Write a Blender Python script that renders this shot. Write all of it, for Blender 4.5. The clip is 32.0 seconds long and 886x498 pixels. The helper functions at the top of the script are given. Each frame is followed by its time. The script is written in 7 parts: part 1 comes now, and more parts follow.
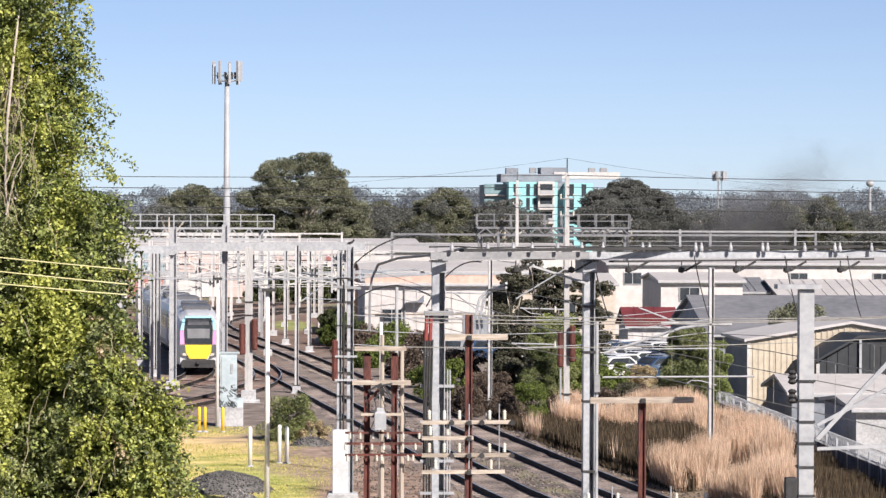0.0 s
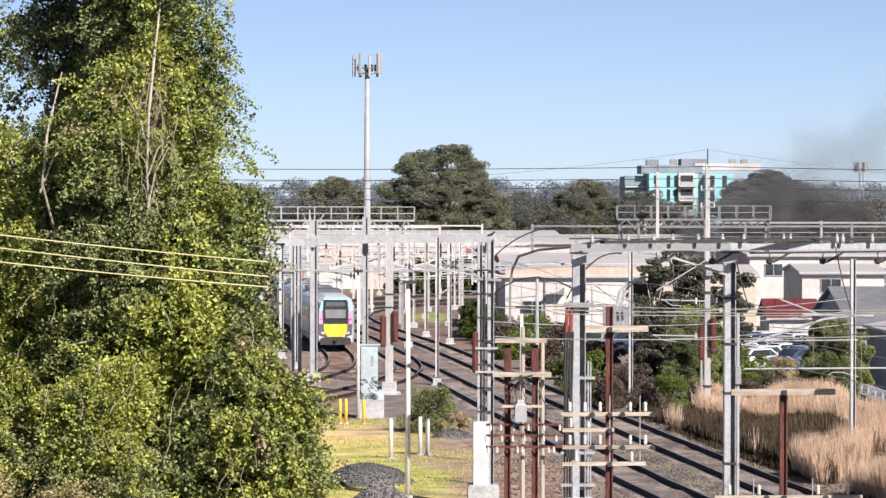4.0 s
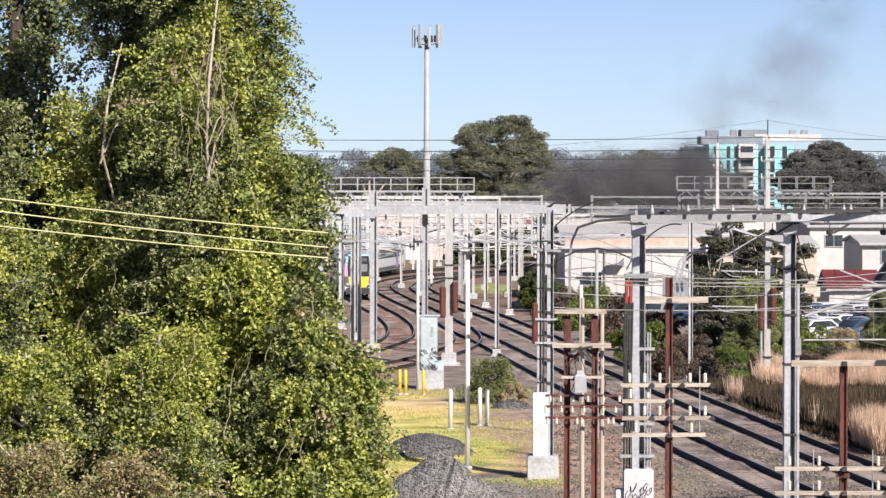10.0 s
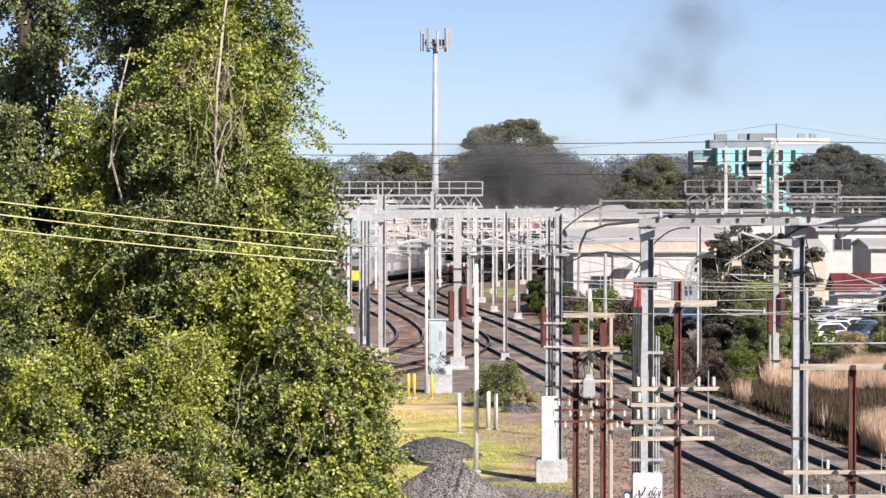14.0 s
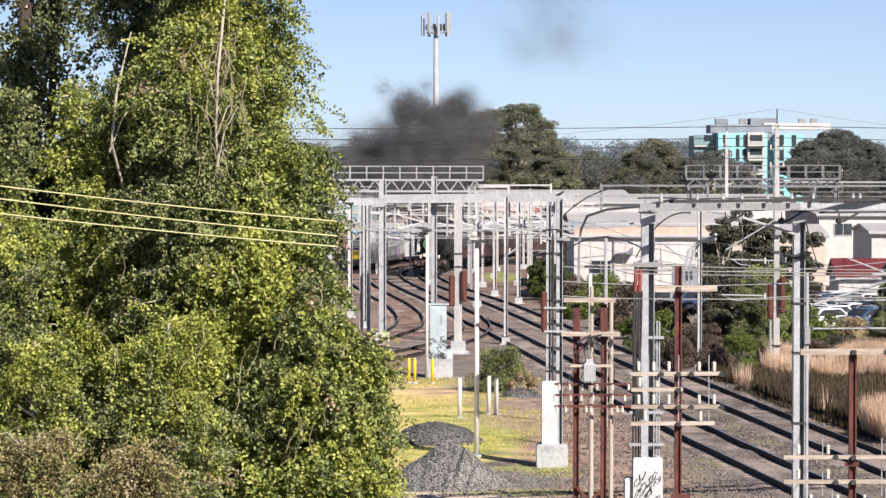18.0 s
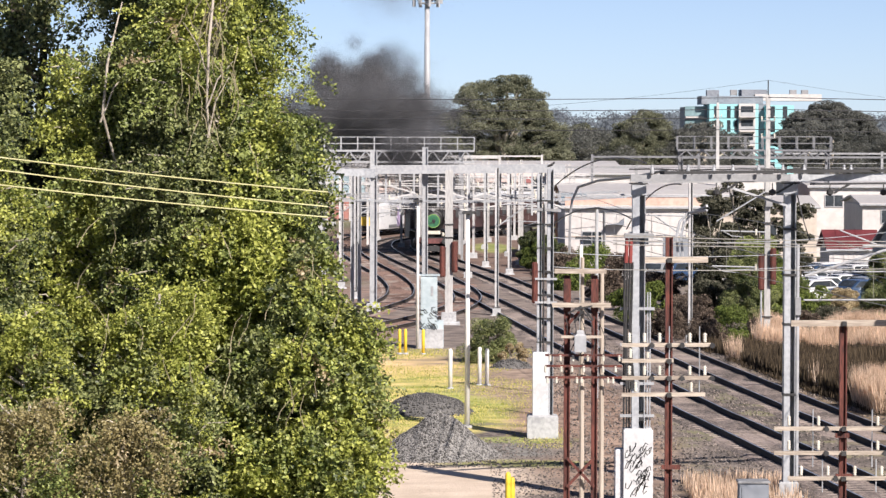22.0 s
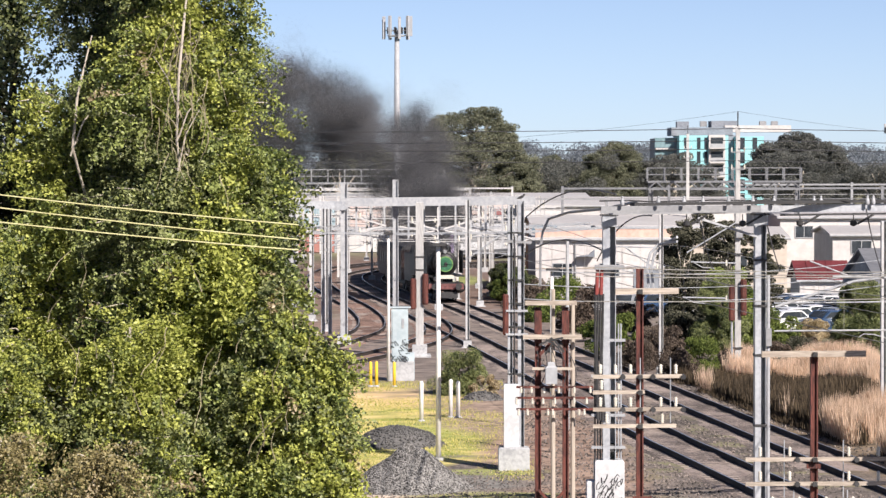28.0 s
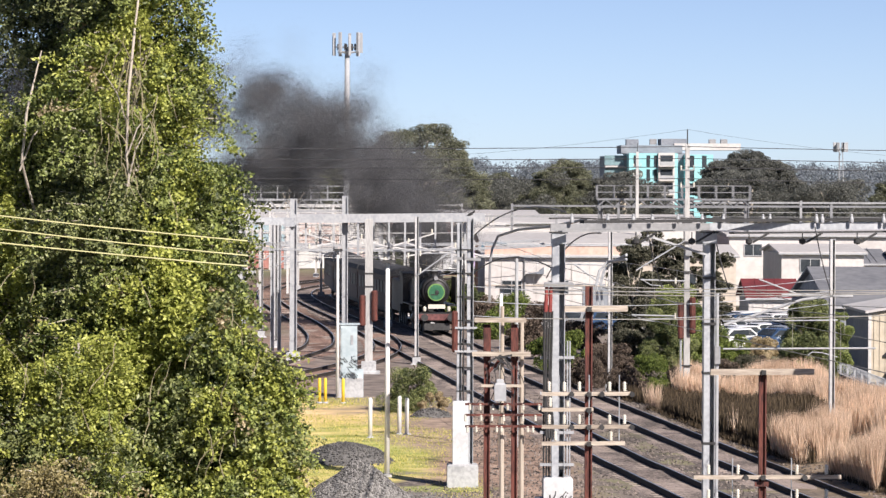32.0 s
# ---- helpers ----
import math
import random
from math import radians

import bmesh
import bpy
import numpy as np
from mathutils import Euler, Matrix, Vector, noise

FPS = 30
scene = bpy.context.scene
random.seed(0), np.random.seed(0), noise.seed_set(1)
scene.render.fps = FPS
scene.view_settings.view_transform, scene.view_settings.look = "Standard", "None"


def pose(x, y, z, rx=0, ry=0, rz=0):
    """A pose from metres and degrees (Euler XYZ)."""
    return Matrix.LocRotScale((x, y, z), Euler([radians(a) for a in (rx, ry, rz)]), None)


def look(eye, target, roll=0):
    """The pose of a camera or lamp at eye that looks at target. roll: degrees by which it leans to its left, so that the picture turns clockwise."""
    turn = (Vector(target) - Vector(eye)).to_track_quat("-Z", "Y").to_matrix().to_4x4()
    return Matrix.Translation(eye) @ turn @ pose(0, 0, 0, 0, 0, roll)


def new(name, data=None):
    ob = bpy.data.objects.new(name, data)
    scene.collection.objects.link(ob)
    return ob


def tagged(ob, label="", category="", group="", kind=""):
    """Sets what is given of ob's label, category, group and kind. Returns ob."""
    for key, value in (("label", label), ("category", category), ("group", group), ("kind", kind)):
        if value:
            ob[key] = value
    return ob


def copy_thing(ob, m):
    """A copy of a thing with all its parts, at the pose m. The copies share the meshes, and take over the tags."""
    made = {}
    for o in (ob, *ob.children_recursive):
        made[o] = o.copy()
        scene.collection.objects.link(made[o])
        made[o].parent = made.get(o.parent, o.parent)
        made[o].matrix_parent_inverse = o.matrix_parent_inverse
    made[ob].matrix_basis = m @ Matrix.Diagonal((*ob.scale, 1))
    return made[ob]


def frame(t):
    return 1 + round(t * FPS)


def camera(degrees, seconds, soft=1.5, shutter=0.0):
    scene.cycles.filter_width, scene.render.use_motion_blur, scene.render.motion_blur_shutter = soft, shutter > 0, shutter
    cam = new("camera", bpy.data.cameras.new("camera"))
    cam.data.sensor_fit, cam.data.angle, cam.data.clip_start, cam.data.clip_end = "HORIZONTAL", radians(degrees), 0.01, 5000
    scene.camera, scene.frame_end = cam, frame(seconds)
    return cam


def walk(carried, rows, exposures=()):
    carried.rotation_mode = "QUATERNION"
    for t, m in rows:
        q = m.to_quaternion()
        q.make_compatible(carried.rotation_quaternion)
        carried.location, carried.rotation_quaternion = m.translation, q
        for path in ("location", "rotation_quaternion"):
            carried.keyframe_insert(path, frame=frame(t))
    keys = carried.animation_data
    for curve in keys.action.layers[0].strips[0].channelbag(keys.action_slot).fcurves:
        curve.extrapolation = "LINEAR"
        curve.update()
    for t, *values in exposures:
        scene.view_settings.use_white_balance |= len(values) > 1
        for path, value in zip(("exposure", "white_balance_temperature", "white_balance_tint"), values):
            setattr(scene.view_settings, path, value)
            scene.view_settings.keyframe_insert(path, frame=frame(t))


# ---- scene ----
EYE = 10.2
cam = camera(14.0, 32.0, soft=1.4)
GAZE = [  # seconds, turn to the left, lift, lean, in degrees
    (0, -3.265, -0.637, -0.205), (0.5, -2.731, -0.592, -0.14), (1, -2.295, -0.563, -0.062), (1.5, -2.005, -0.565, -0.034),
    (2, -1.83, -0.688, -0.037), (2.5, -1.704, -0.88, -0.098), (3, -1.521, -0.954, -0.148), (3.5, -1.282, -0.826, -0.09),
    (5.5, -0.445, -0.73, -0.116), (6, -0.325, -0.882, -0.081), (6.5, -0.253, -0.99, -0.068), (7, -0.202, -1.046, -0.056),
    (7.5, -0.174, -1.08, -0.064), (8, -0.148, -1.113, -0.051), (8.5, -0.136, -1.165, -0.055), (9, -0.113, -1.21, -0.083),
    (9.5, -0.104, -1.237, -0.082), (10, -0.092, -1.234, -0.062), (10.5, -0.092, -1.235, -0.046), (11, -0.088, -1.238, 0.007),
    (11.5, -0.08, -1.249, -0.03), (12, -0.05, -1.247, -0.069), (12.5, -0.027, -1.207, -0.02), (13, -0.0, -1.184, -0.0),
    (13.5, 0.018, -1.16, -0.041), (14, 0.042, -1.172, -0.011), (14.5, 0.052, -1.199, -0.016), (16.5, 0.056, -1.25, -0.038),
    (17, 0.052, -1.298, -0.069), (17.5, 0.051, -1.362, -0.09), (18, 0.053, -1.416, -0.065), (18.5, 0.038, -1.483, -0.088),
    (19, 0.023, -1.538, -0.138), (19.5, 0.007, -1.603, -0.166), (20, -0.006, -1.687, -0.182), (20.5, -0.016, -1.76, -0.187),
    (21, -0.034, -1.815, -0.167), (21.5, -0.061, -1.85, -0.154), (22, -0.089, -1.878, -0.151), (22.5, -0.13, -1.882, -0.159),
    (23, -0.171, -1.855, -0.161), (23.5, -0.199, -1.834, -0.173), (24, -0.226, -1.814, -0.166), (24.5, -0.267, -1.811, -0.153),
    (26.5, -0.404, -1.875, -0.152), (27, -0.441, -1.778, -0.106), (27.5, -0.494, -1.601, -0.042), (28, -0.562, -1.365, 0.053),
    (28.5, -0.643, -1.138, 0.032), (29, -0.723, -0.953, 0.065), (29.5, -0.79, -0.816, 0.104), (30, -0.837, -0.775, 0.03),
    (30.5, -0.938, -0.799, -0.101), (31, -1.072, -0.889, -0.219), (31.5, -1.239, -1.009, -0.284), (32, -1.36, -1.097, -0.189),
]
walk(cam, [(t, pose(0, 0, EYE, 90 + lift, lean, turn)) for t, turn, lift, lean in GAZE], exposures=[(0.0, 0.70, 6350, 18), (32.0, 0.70, 6350, 18)])

# ---- sky, sun ----
SUN_UP, SUN_ROUND = 36.0, 149.0
world = bpy.data.worlds.new("world")
scene.world = world
world.use_nodes = True
wt = world.node_tree
sky = wt.nodes.new("ShaderNodeTexSky")
sky.sky_type, sky.sun_disc = "NISHITA", False
sky.sun_elevation, sky.sun_rotation = radians(SUN_UP), radians(SUN_ROUND)
sky.altitude, sky.air_density, sky.dust_density, sky.ozone_density = 2400.0, 0.55, 1.4, 0.6
wt.links.new(sky.outputs[0], wt.nodes["Background"].inputs[0])
wt.nodes["Background"].inputs[1].default_value = 0.0645
lamp = bpy.data.lights.new("sun", "SUN")
lamp.energy, lamp.angle, lamp.color = 5.0, radians(0.55), (1.0, 0.935, 0.81)
sun = new("sun", lamp)
_c = math.cos(radians(SUN_UP))
sun.matrix_world = look((100 * _c * math.sin(radians(SUN_ROUND)), 100 * _c * math.cos(radians(SUN_ROUND)), 100 * math.sin(radians(SUN_UP))), (0, 0, 0))


# ---- materials ----
def mat(name, low, high, rough=0.8, metal=0.0, grain=6.0, broad=0.4, bump=0.15, rand=0.0, stretch=(1, 1, 1), islands=0.0, hard=0.26):
    """A worn surface: two scales of noise between two colours, with fine relief."""
    m = bpy.data.materials.new(name)
    m.use_nodes = True
    n, l = m.node_tree.nodes, m.node_tree.links
    b = n["Principled BSDF"]
    co = n.new("ShaderNodeTexCoord")
    mp = n.new("ShaderNodeMapping")
    mp.inputs["Scale"].default_value = stretch
    l.new(co.outputs["Object"], mp.inputs[0])
    fine, wide = n.new("ShaderNodeTexNoise"), n.new("ShaderNodeTexNoise")
    fine.inputs["Scale"].default_value, fine.inputs["Detail"].default_value = grain, 6
    wide.inputs["Scale"].default_value, wide.inputs["Detail"].default_value = broad, 4
    l.new(mp.outputs[0], fine.inputs[0])
    l.new(mp.outputs[0], wide.inputs[0])
    add = n.new("ShaderNodeMath")
    add.operation = "ADD"
    l.new(fine.outputs[0], add.inputs[0])
    l.new(wide.outputs[0], add.inputs[1])
    last = add
    if rand or islands:
        src = n.new("ShaderNodeNewGeometry").outputs["Random Per Island"] if islands else n.new("ShaderNodeObjectInfo").outputs["Random"]
        ma = n.new("ShaderNodeMath")
        ma.operation = "MULTIPLY_ADD"
        ma.inputs[1].default_value = rand or islands
        l.new(src, ma.inputs[0])
        l.new(last.outputs[0], ma.inputs[2])
        sb = n.new("ShaderNodeMath")
        sb.operation, sb.inputs[1].default_value = "SUBTRACT", (rand or islands) / 2
        l.new(ma.outputs[0], sb.inputs[0])
        last = sb
    ramp = n.new("ShaderNodeMapRange")
    ramp.inputs[1].default_value, ramp.inputs[2].default_value = 1 - hard, 1 + hard
    l.new(last.outputs[0], ramp.inputs[0])
    mix = n.new("ShaderNodeMix")
    mix.data_type = "RGBA"
    mix.inputs[6].default_value, mix.inputs[7].default_value = (*low, 1), (*high, 1)
    l.new(ramp.outputs[0], mix.inputs[0])
    l.new(mix.outputs[2], b.inputs["Base Color"])
    b.inputs["Roughness"].default_value, b.inputs["Metallic"].default_value = rough, metal
    if bump:
        bp = n.new("ShaderNodeBump")
        bp.inputs["Strength"].default_value, bp.inputs["Distance"].default_value = bump, 0.05
        l.new(fine.outputs[0], bp.inputs["Height"])
        l.new(bp.outputs[0], b.inputs["Normal"])
    return m


def leaf_mat(name, low, high, glow=0.35, islands=0.9, gloss=0.5):
    """Foliage: each leaf of its own green, with some light passing through."""
    m = mat(name, low, high, 0.55, 0, 3.0, 0.5, 0, islands=islands)
    n, l = m.node_tree.nodes, m.node_tree.links
    b, out = n["Principled BSDF"], n["Material Output"]
    col = b.inputs["Base Color"].links[0].from_socket
    tr = n.new("ShaderNodeBsdfTranslucent")
    mx = n.new("ShaderNodeMixShader")
    mx.inputs[0].default_value = glow
    b.inputs["Specular IOR Level"].default_value, b.inputs["Roughness"].default_value = gloss, 0.42 + 0.5 * (0.5 - gloss)
    l.new(col, tr.inputs[0])
    l.new(b.outputs[0], mx.inputs[1])
    l.new(tr.outputs[0], mx.inputs[2])
    l.new(mx.outputs[0], out.inputs[0])
    return m


STEEL = mat("galvanised_steel", (0.28, 0.297, 0.32), (0.41, 0.428, 0.447), 0.55, 0.12, 9, 0.8, 0.05, hard=0.2)
MASTPAINT = mat("pale_weathered_mast_paint", (0.37, 0.375, 0.38), (0.50, 0.50, 0.50), 0.6, 0, 6, 0.5, 0.04, hard=0.2)
WHITESTEEL = mat("white_painted_steel", (0.28, 0.293, 0.31), (0.39, 0.40, 0.412), 0.5, 0, 6, 0.5, 0.04, hard=0.2)
HAZESTEEL = mat("weathered_gantry_steel", (0.12, 0.125, 0.135), (0.20, 0.205, 0.215), 0.65, 0.1, 7, 0.5, 0.05)
GREYSTEEL = mat("dull_grey_steel", (0.19, 0.195, 0.205), (0.29, 0.295, 0.30), 0.6, 0.1, 7, 0.5, 0.05)
POSTWHITE = mat("fresh_white_post_paint", (0.64, 0.63, 0.61), (0.78, 0.77, 0.75), 0.6, 0, 6, 0.6, 0.03, hard=0.2)
PLINTHWHITE = mat("whitewashed_concrete", (0.45, 0.46, 0.47), (0.62, 0.625, 0.63), 0.9, 0, 7, 0.9, 0.12, hard=0.22)
POLECONCRETE = mat("weathered_pole_concrete", (0.31, 0.31, 0.305), (0.46, 0.455, 0.445), 0.9, 0, 8, 0.7, 0.15, stretch=(3, 3, 0.4), hard=0.18)
WHITEPAINT = mat("bright_white_paint", (0.44, 0.435, 0.43), (0.56, 0.553, 0.545), 0.5, 0, 6, 0.6, 0.03, hard=0.2)
DARKSTEEL = mat("dark_steel", (0.016, 0.016, 0.018), (0.05, 0.05, 0.05), 0.65, 0.1, 8, 0.7, 0.05)
RUSTSTEEL = mat("oxide_red_steel", (0.035, 0.010, 0.008), (0.14, 0.040, 0.028), 0.75, 0, 9, 1.2, 0.15, stretch=(3, 3, 0.6), hard=0.18)
OXIDERED = mat("faded_red_sleeve", (0.16, 0.028, 0.026), (0.27, 0.055, 0.045), 0.6, 0, 6, 0.8, 0.05)
CONCRETE = mat("concrete", (0.29, 0.297, 0.305), (0.45, 0.457, 0.465), 0.9, 0, 9, 0.9, 0.15, hard=0.2)
FASCIARED = mat("faded_red_fascia", (0.24, 0.075, 0.075), (0.36, 0.15, 0.14), 0.7, 0, 2, 0.3, 0.04)
PALEWALL = mat("white_render", (0.43, 0.41, 0.40), (0.56, 0.54, 0.525), 0.85, 0, 2.5, 0.12, 0.05)
CREAM = mat("cream_render", (0.40, 0.345, 0.295), (0.53, 0.465, 0.40), 0.85, 0, 2.5, 0.12, 0.05)
PINKWALL = mat("faded_pink_panel", (0.56, 0.44, 0.40), (0.74, 0.62, 0.58), 0.8, 0, 1.4, 0.2, 0.05)
BRICK = mat("orange_brick", (0.36, 0.17, 0.10), (0.52, 0.28, 0.18), 0.9, 0, 6, 0.4, 0.1)
ROOFWHITE = mat("white_metal_roof", (0.39, 0.375, 0.37), (0.50, 0.485, 0.475), 0.55, 0.0, 2, 0.15, 0.04)
ROOFGREY = mat("grey_metal_roof", (0.12, 0.125, 0.14), (0.20, 0.205, 0.22), 0.6, 0, 2, 0.2, 0.04)
ROOFRED = mat("dark_red_roof", (0.10, 0.018, 0.022), (0.17, 0.035, 0.038), 0.6, 0, 2, 0.2, 0.04)
BEIGE = mat("beige_cladding", (0.38, 0.33, 0.255), (0.52, 0.465, 0.37), 0.7, 0, 3, 0.3, 0.05)
GREYCLAD = mat("blue_grey_cladding", (0.14, 0.16, 0.19), (0.24, 0.26, 0.29), 0.7, 0, 3, 0.3, 0.05)
# near-black: the shade of open interiors put into a cladding colour
SHADECLAD = mat("shade_black_cladding", (0.010, 0.013, 0.016), (0.028, 0.033, 0.04), 0.6, 0, 3, 0.3, 0.05)
FENCEBLUE = mat("deep_blue_sheet_metal", (0.05, 0.065, 0.095), (0.10, 0.125, 0.17), 0.55, 0, 4, 0.4, 0.05)
TRAINBLUE = mat("pale_blue_train_paint", (0.30, 0.60, 0.72), (0.36, 0.66, 0.78), 0.4, 0, 3, 0.3, 0)
GLASSBLUE = mat("blue_green_glazing", (0.12, 0.20, 0.22), (0.22, 0.32, 0.34), 0.2, 0, 2, 0.2, 0)
SIGNBLUE = mat("dull_blue_sign", (0.055, 0.11, 0.16), (0.10, 0.19, 0.26), 0.5, 0, 3, 0.4, 0)
TEAL = mat("teal_panel", (0.22, 0.50, 0.54), (0.30, 0.60, 0.63), 0.5, 0, 2, 0.2, 0.02)
GLASS = mat("window_glass", (0.02, 0.025, 0.03), (0.05, 0.06, 0.07), 0.12, 0, 2, 0.2, 0)
BALLAST = mat("ballast", (0.07, 0.058, 0.051), (0.32, 0.26, 0.23), 0.95, 0, 9, 0.16, 1.0, hard=0.13)
RUSTBALLAST = mat("rusty_ballast", (0.09, 0.052, 0.04), (0.31, 0.20, 0.155), 0.95, 0, 9, 0.16, 1.0, hard=0.14)
RAIL = mat("rail_steel", (0.012, 0.009, 0.008), (0.038, 0.028, 0.023), 0.9, 0.0, 6, 0.5, 0.1)
RAILTOP = mat("polished_rail", (0.38, 0.38, 0.38), (0.55, 0.55, 0.55), 0.3, 0.8, 6, 0.5, 0.02)
SLEEPER = mat("concrete_sleeper", (0.18, 0.148, 0.13), (0.35, 0.295, 0.265), 0.95, 0, 8, 0.5, 0.2, rand=0.4)
WOOD = mat("weathered_timber", (0.29, 0.245, 0.20), (0.51, 0.445, 0.37), 0.9, 0, 9, 0.9, 0.3, stretch=(0.3, 3, 3), hard=0.18)
POLEWOOD = mat("pale_timber_pole", (0.34, 0.29, 0.235), (0.50, 0.44, 0.37), 0.9, 0, 6, 0.6, 0.25, stretch=(3, 3, 0.3))
PORCELAIN = mat("cream_porcelain", (0.46, 0.43, 0.36), (0.62, 0.59, 0.51), 0.3, 0, 9, 2, 0)
BARK = mat("grey_bark", (0.10, 0.08, 0.065), (0.26, 0.22, 0.18), 0.95, 0, 8, 0.8, 0.4, stretch=(3, 3, 0.6))
DARKBARK = mat("dark_wet_bark", (0.03, 0.024, 0.02), (0.10, 0.08, 0.065), 0.95, 0, 8, 0.8, 0.4, stretch=(3, 3, 0.6))
PALEBARK = mat("pale_bark", (0.30, 0.26, 0.21), (0.55, 0.50, 0.42), 0.9, 0, 7, 0.8, 0.3, stretch=(3, 3, 0.6))
YELLOW = mat("yellow_paint", (0.74, 0.50, 0.03), (0.85, 0.62, 0.06), 0.45, 0, 5, 0.6, 0.02)
WIRE = mat("copper_wire", (0.20, 0.19, 0.17), (0.34, 0.33, 0.30), 0.5, 0.3, 4, 0.4, 0)
DARKWIRE = mat("weathered_cable", (0.05, 0.05, 0.055), (0.10, 0.10, 0.105), 0.6, 0.1, 4, 0.4, 0)
YELLOWWIRE = mat("yellow_insulated_cable", (0.44, 0.42, 0.20), (0.56, 0.54, 0.29), 0.5, 0, 4, 0.4, 0)
CABINET = mat("pale_blue_cabinet_paint", (0.32, 0.39, 0.425), (0.44, 0.51, 0.54), 0.55, 0, 4, 0.6, 0.03)
GRAVEL = mat("grey_gravel", (0.08, 0.077, 0.073), (0.27, 0.262, 0.25), 0.95, 0, 4, 0.4, 0.5, islands=0.9)
BEDSTONE = mat("bed_stone", (0.045, 0.039, 0.035), (0.25, 0.21, 0.185), 0.95, 0, 4, 0.4, 0.3, islands=0.9)
DARKGRAVEL = mat("dark_gravel", (0.05, 0.05, 0.05), (0.14, 0.135, 0.13), 0.95, 0, 4, 0.4, 0.5, islands=0.6)
LEAF = leaf_mat("poplar_leaf", (0.045, 0.07, 0.016), (0.345, 0.40, 0.12), 0.28, 0.7, 0.4)
LEAFBRIGHT = leaf_mat("young_poplar_leaf", (0.14, 0.17, 0.024), (0.50, 0.53, 0.13), 0.32, 0.7, 0.4)
LEAFDEEP = leaf_mat("old_poplar_leaf", (0.028, 0.045, 0.015), (0.29, 0.32, 0.125), 0.22, 0.7, 0.4)
# poplar leaf again, with the shade of deep foliage put into its colour
LEAFSHADE = leaf_mat("shade_dark_leaf", (0.018, 0.028, 0.010), (0.13, 0.15, 0.055), 0.15, 0.7, 0.3)
LEAFDULL = leaf_mat("dull_leaf", (0.07, 0.062, 0.026), (0.42, 0.36, 0.17), 0.35, 0.65)
LEAFDRY = leaf_mat("dry_leaf", (0.26, 0.20, 0.10), (0.60, 0.50, 0.32), 0.4, 0.6)
GUM = leaf_mat("gum_leaf", (0.07, 0.08, 0.055), (0.33, 0.34, 0.235), 0.45, 0.35, 0.05)
# gum leaf for far trees, greyed and flattened to hold the haze
FARGUM = leaf_mat("haze_greyed_gum_leaf", (0.085, 0.092, 0.085), (0.235, 0.24, 0.218), 0.45, 0.3, 0.05)
DARKGUM = leaf_mat("dark_gum_leaf", (0.03, 0.034, 0.022), (0.17, 0.165, 0.12), 0.25, 0.7, 0.1)
TWIG = mat("dull_twig", (0.15, 0.13, 0.075), (0.34, 0.30, 0.19), 0.9, 0, 7, 0.8, 0.2)
SCRUB = leaf_mat("scrub_leaf", (0.025, 0.045, 0.012), (0.21, 0.26, 0.065), 0.25, 0.7, 0.15)
DRYGRASS = leaf_mat("dry_grass", (0.40, 0.285, 0.20), (0.86, 0.67, 0.51), 0.45, 0.5, 0.1)
# darkened to carry cast shade by track and fence; the verge weeds share it
DEADSHADEGRASS = leaf_mat("dead_grass_shade_dark", (0.03, 0.024, 0.018), (0.11, 0.083, 0.054), 0.2, 0.7, 0.1)
BROWNSCRUB = leaf_mat("brown_scrub_leaf", (0.045, 0.036, 0.03), (0.21, 0.165, 0.13), 0.2, 0.7, 0.1)
GREENGRASS = leaf_mat("lawn_grass", (0.25, 0.29, 0.05), (0.74, 0.63, 0.24), 0.35, 0.7, 0.1)
# distance haze is mixed into this base colour: pale and blue-grey
FARWOOD = leaf_mat("haze_blue_woods_leaf", (0.15, 0.175, 0.205), (0.23, 0.255, 0.285), 0.45, 0.2, 0.0)


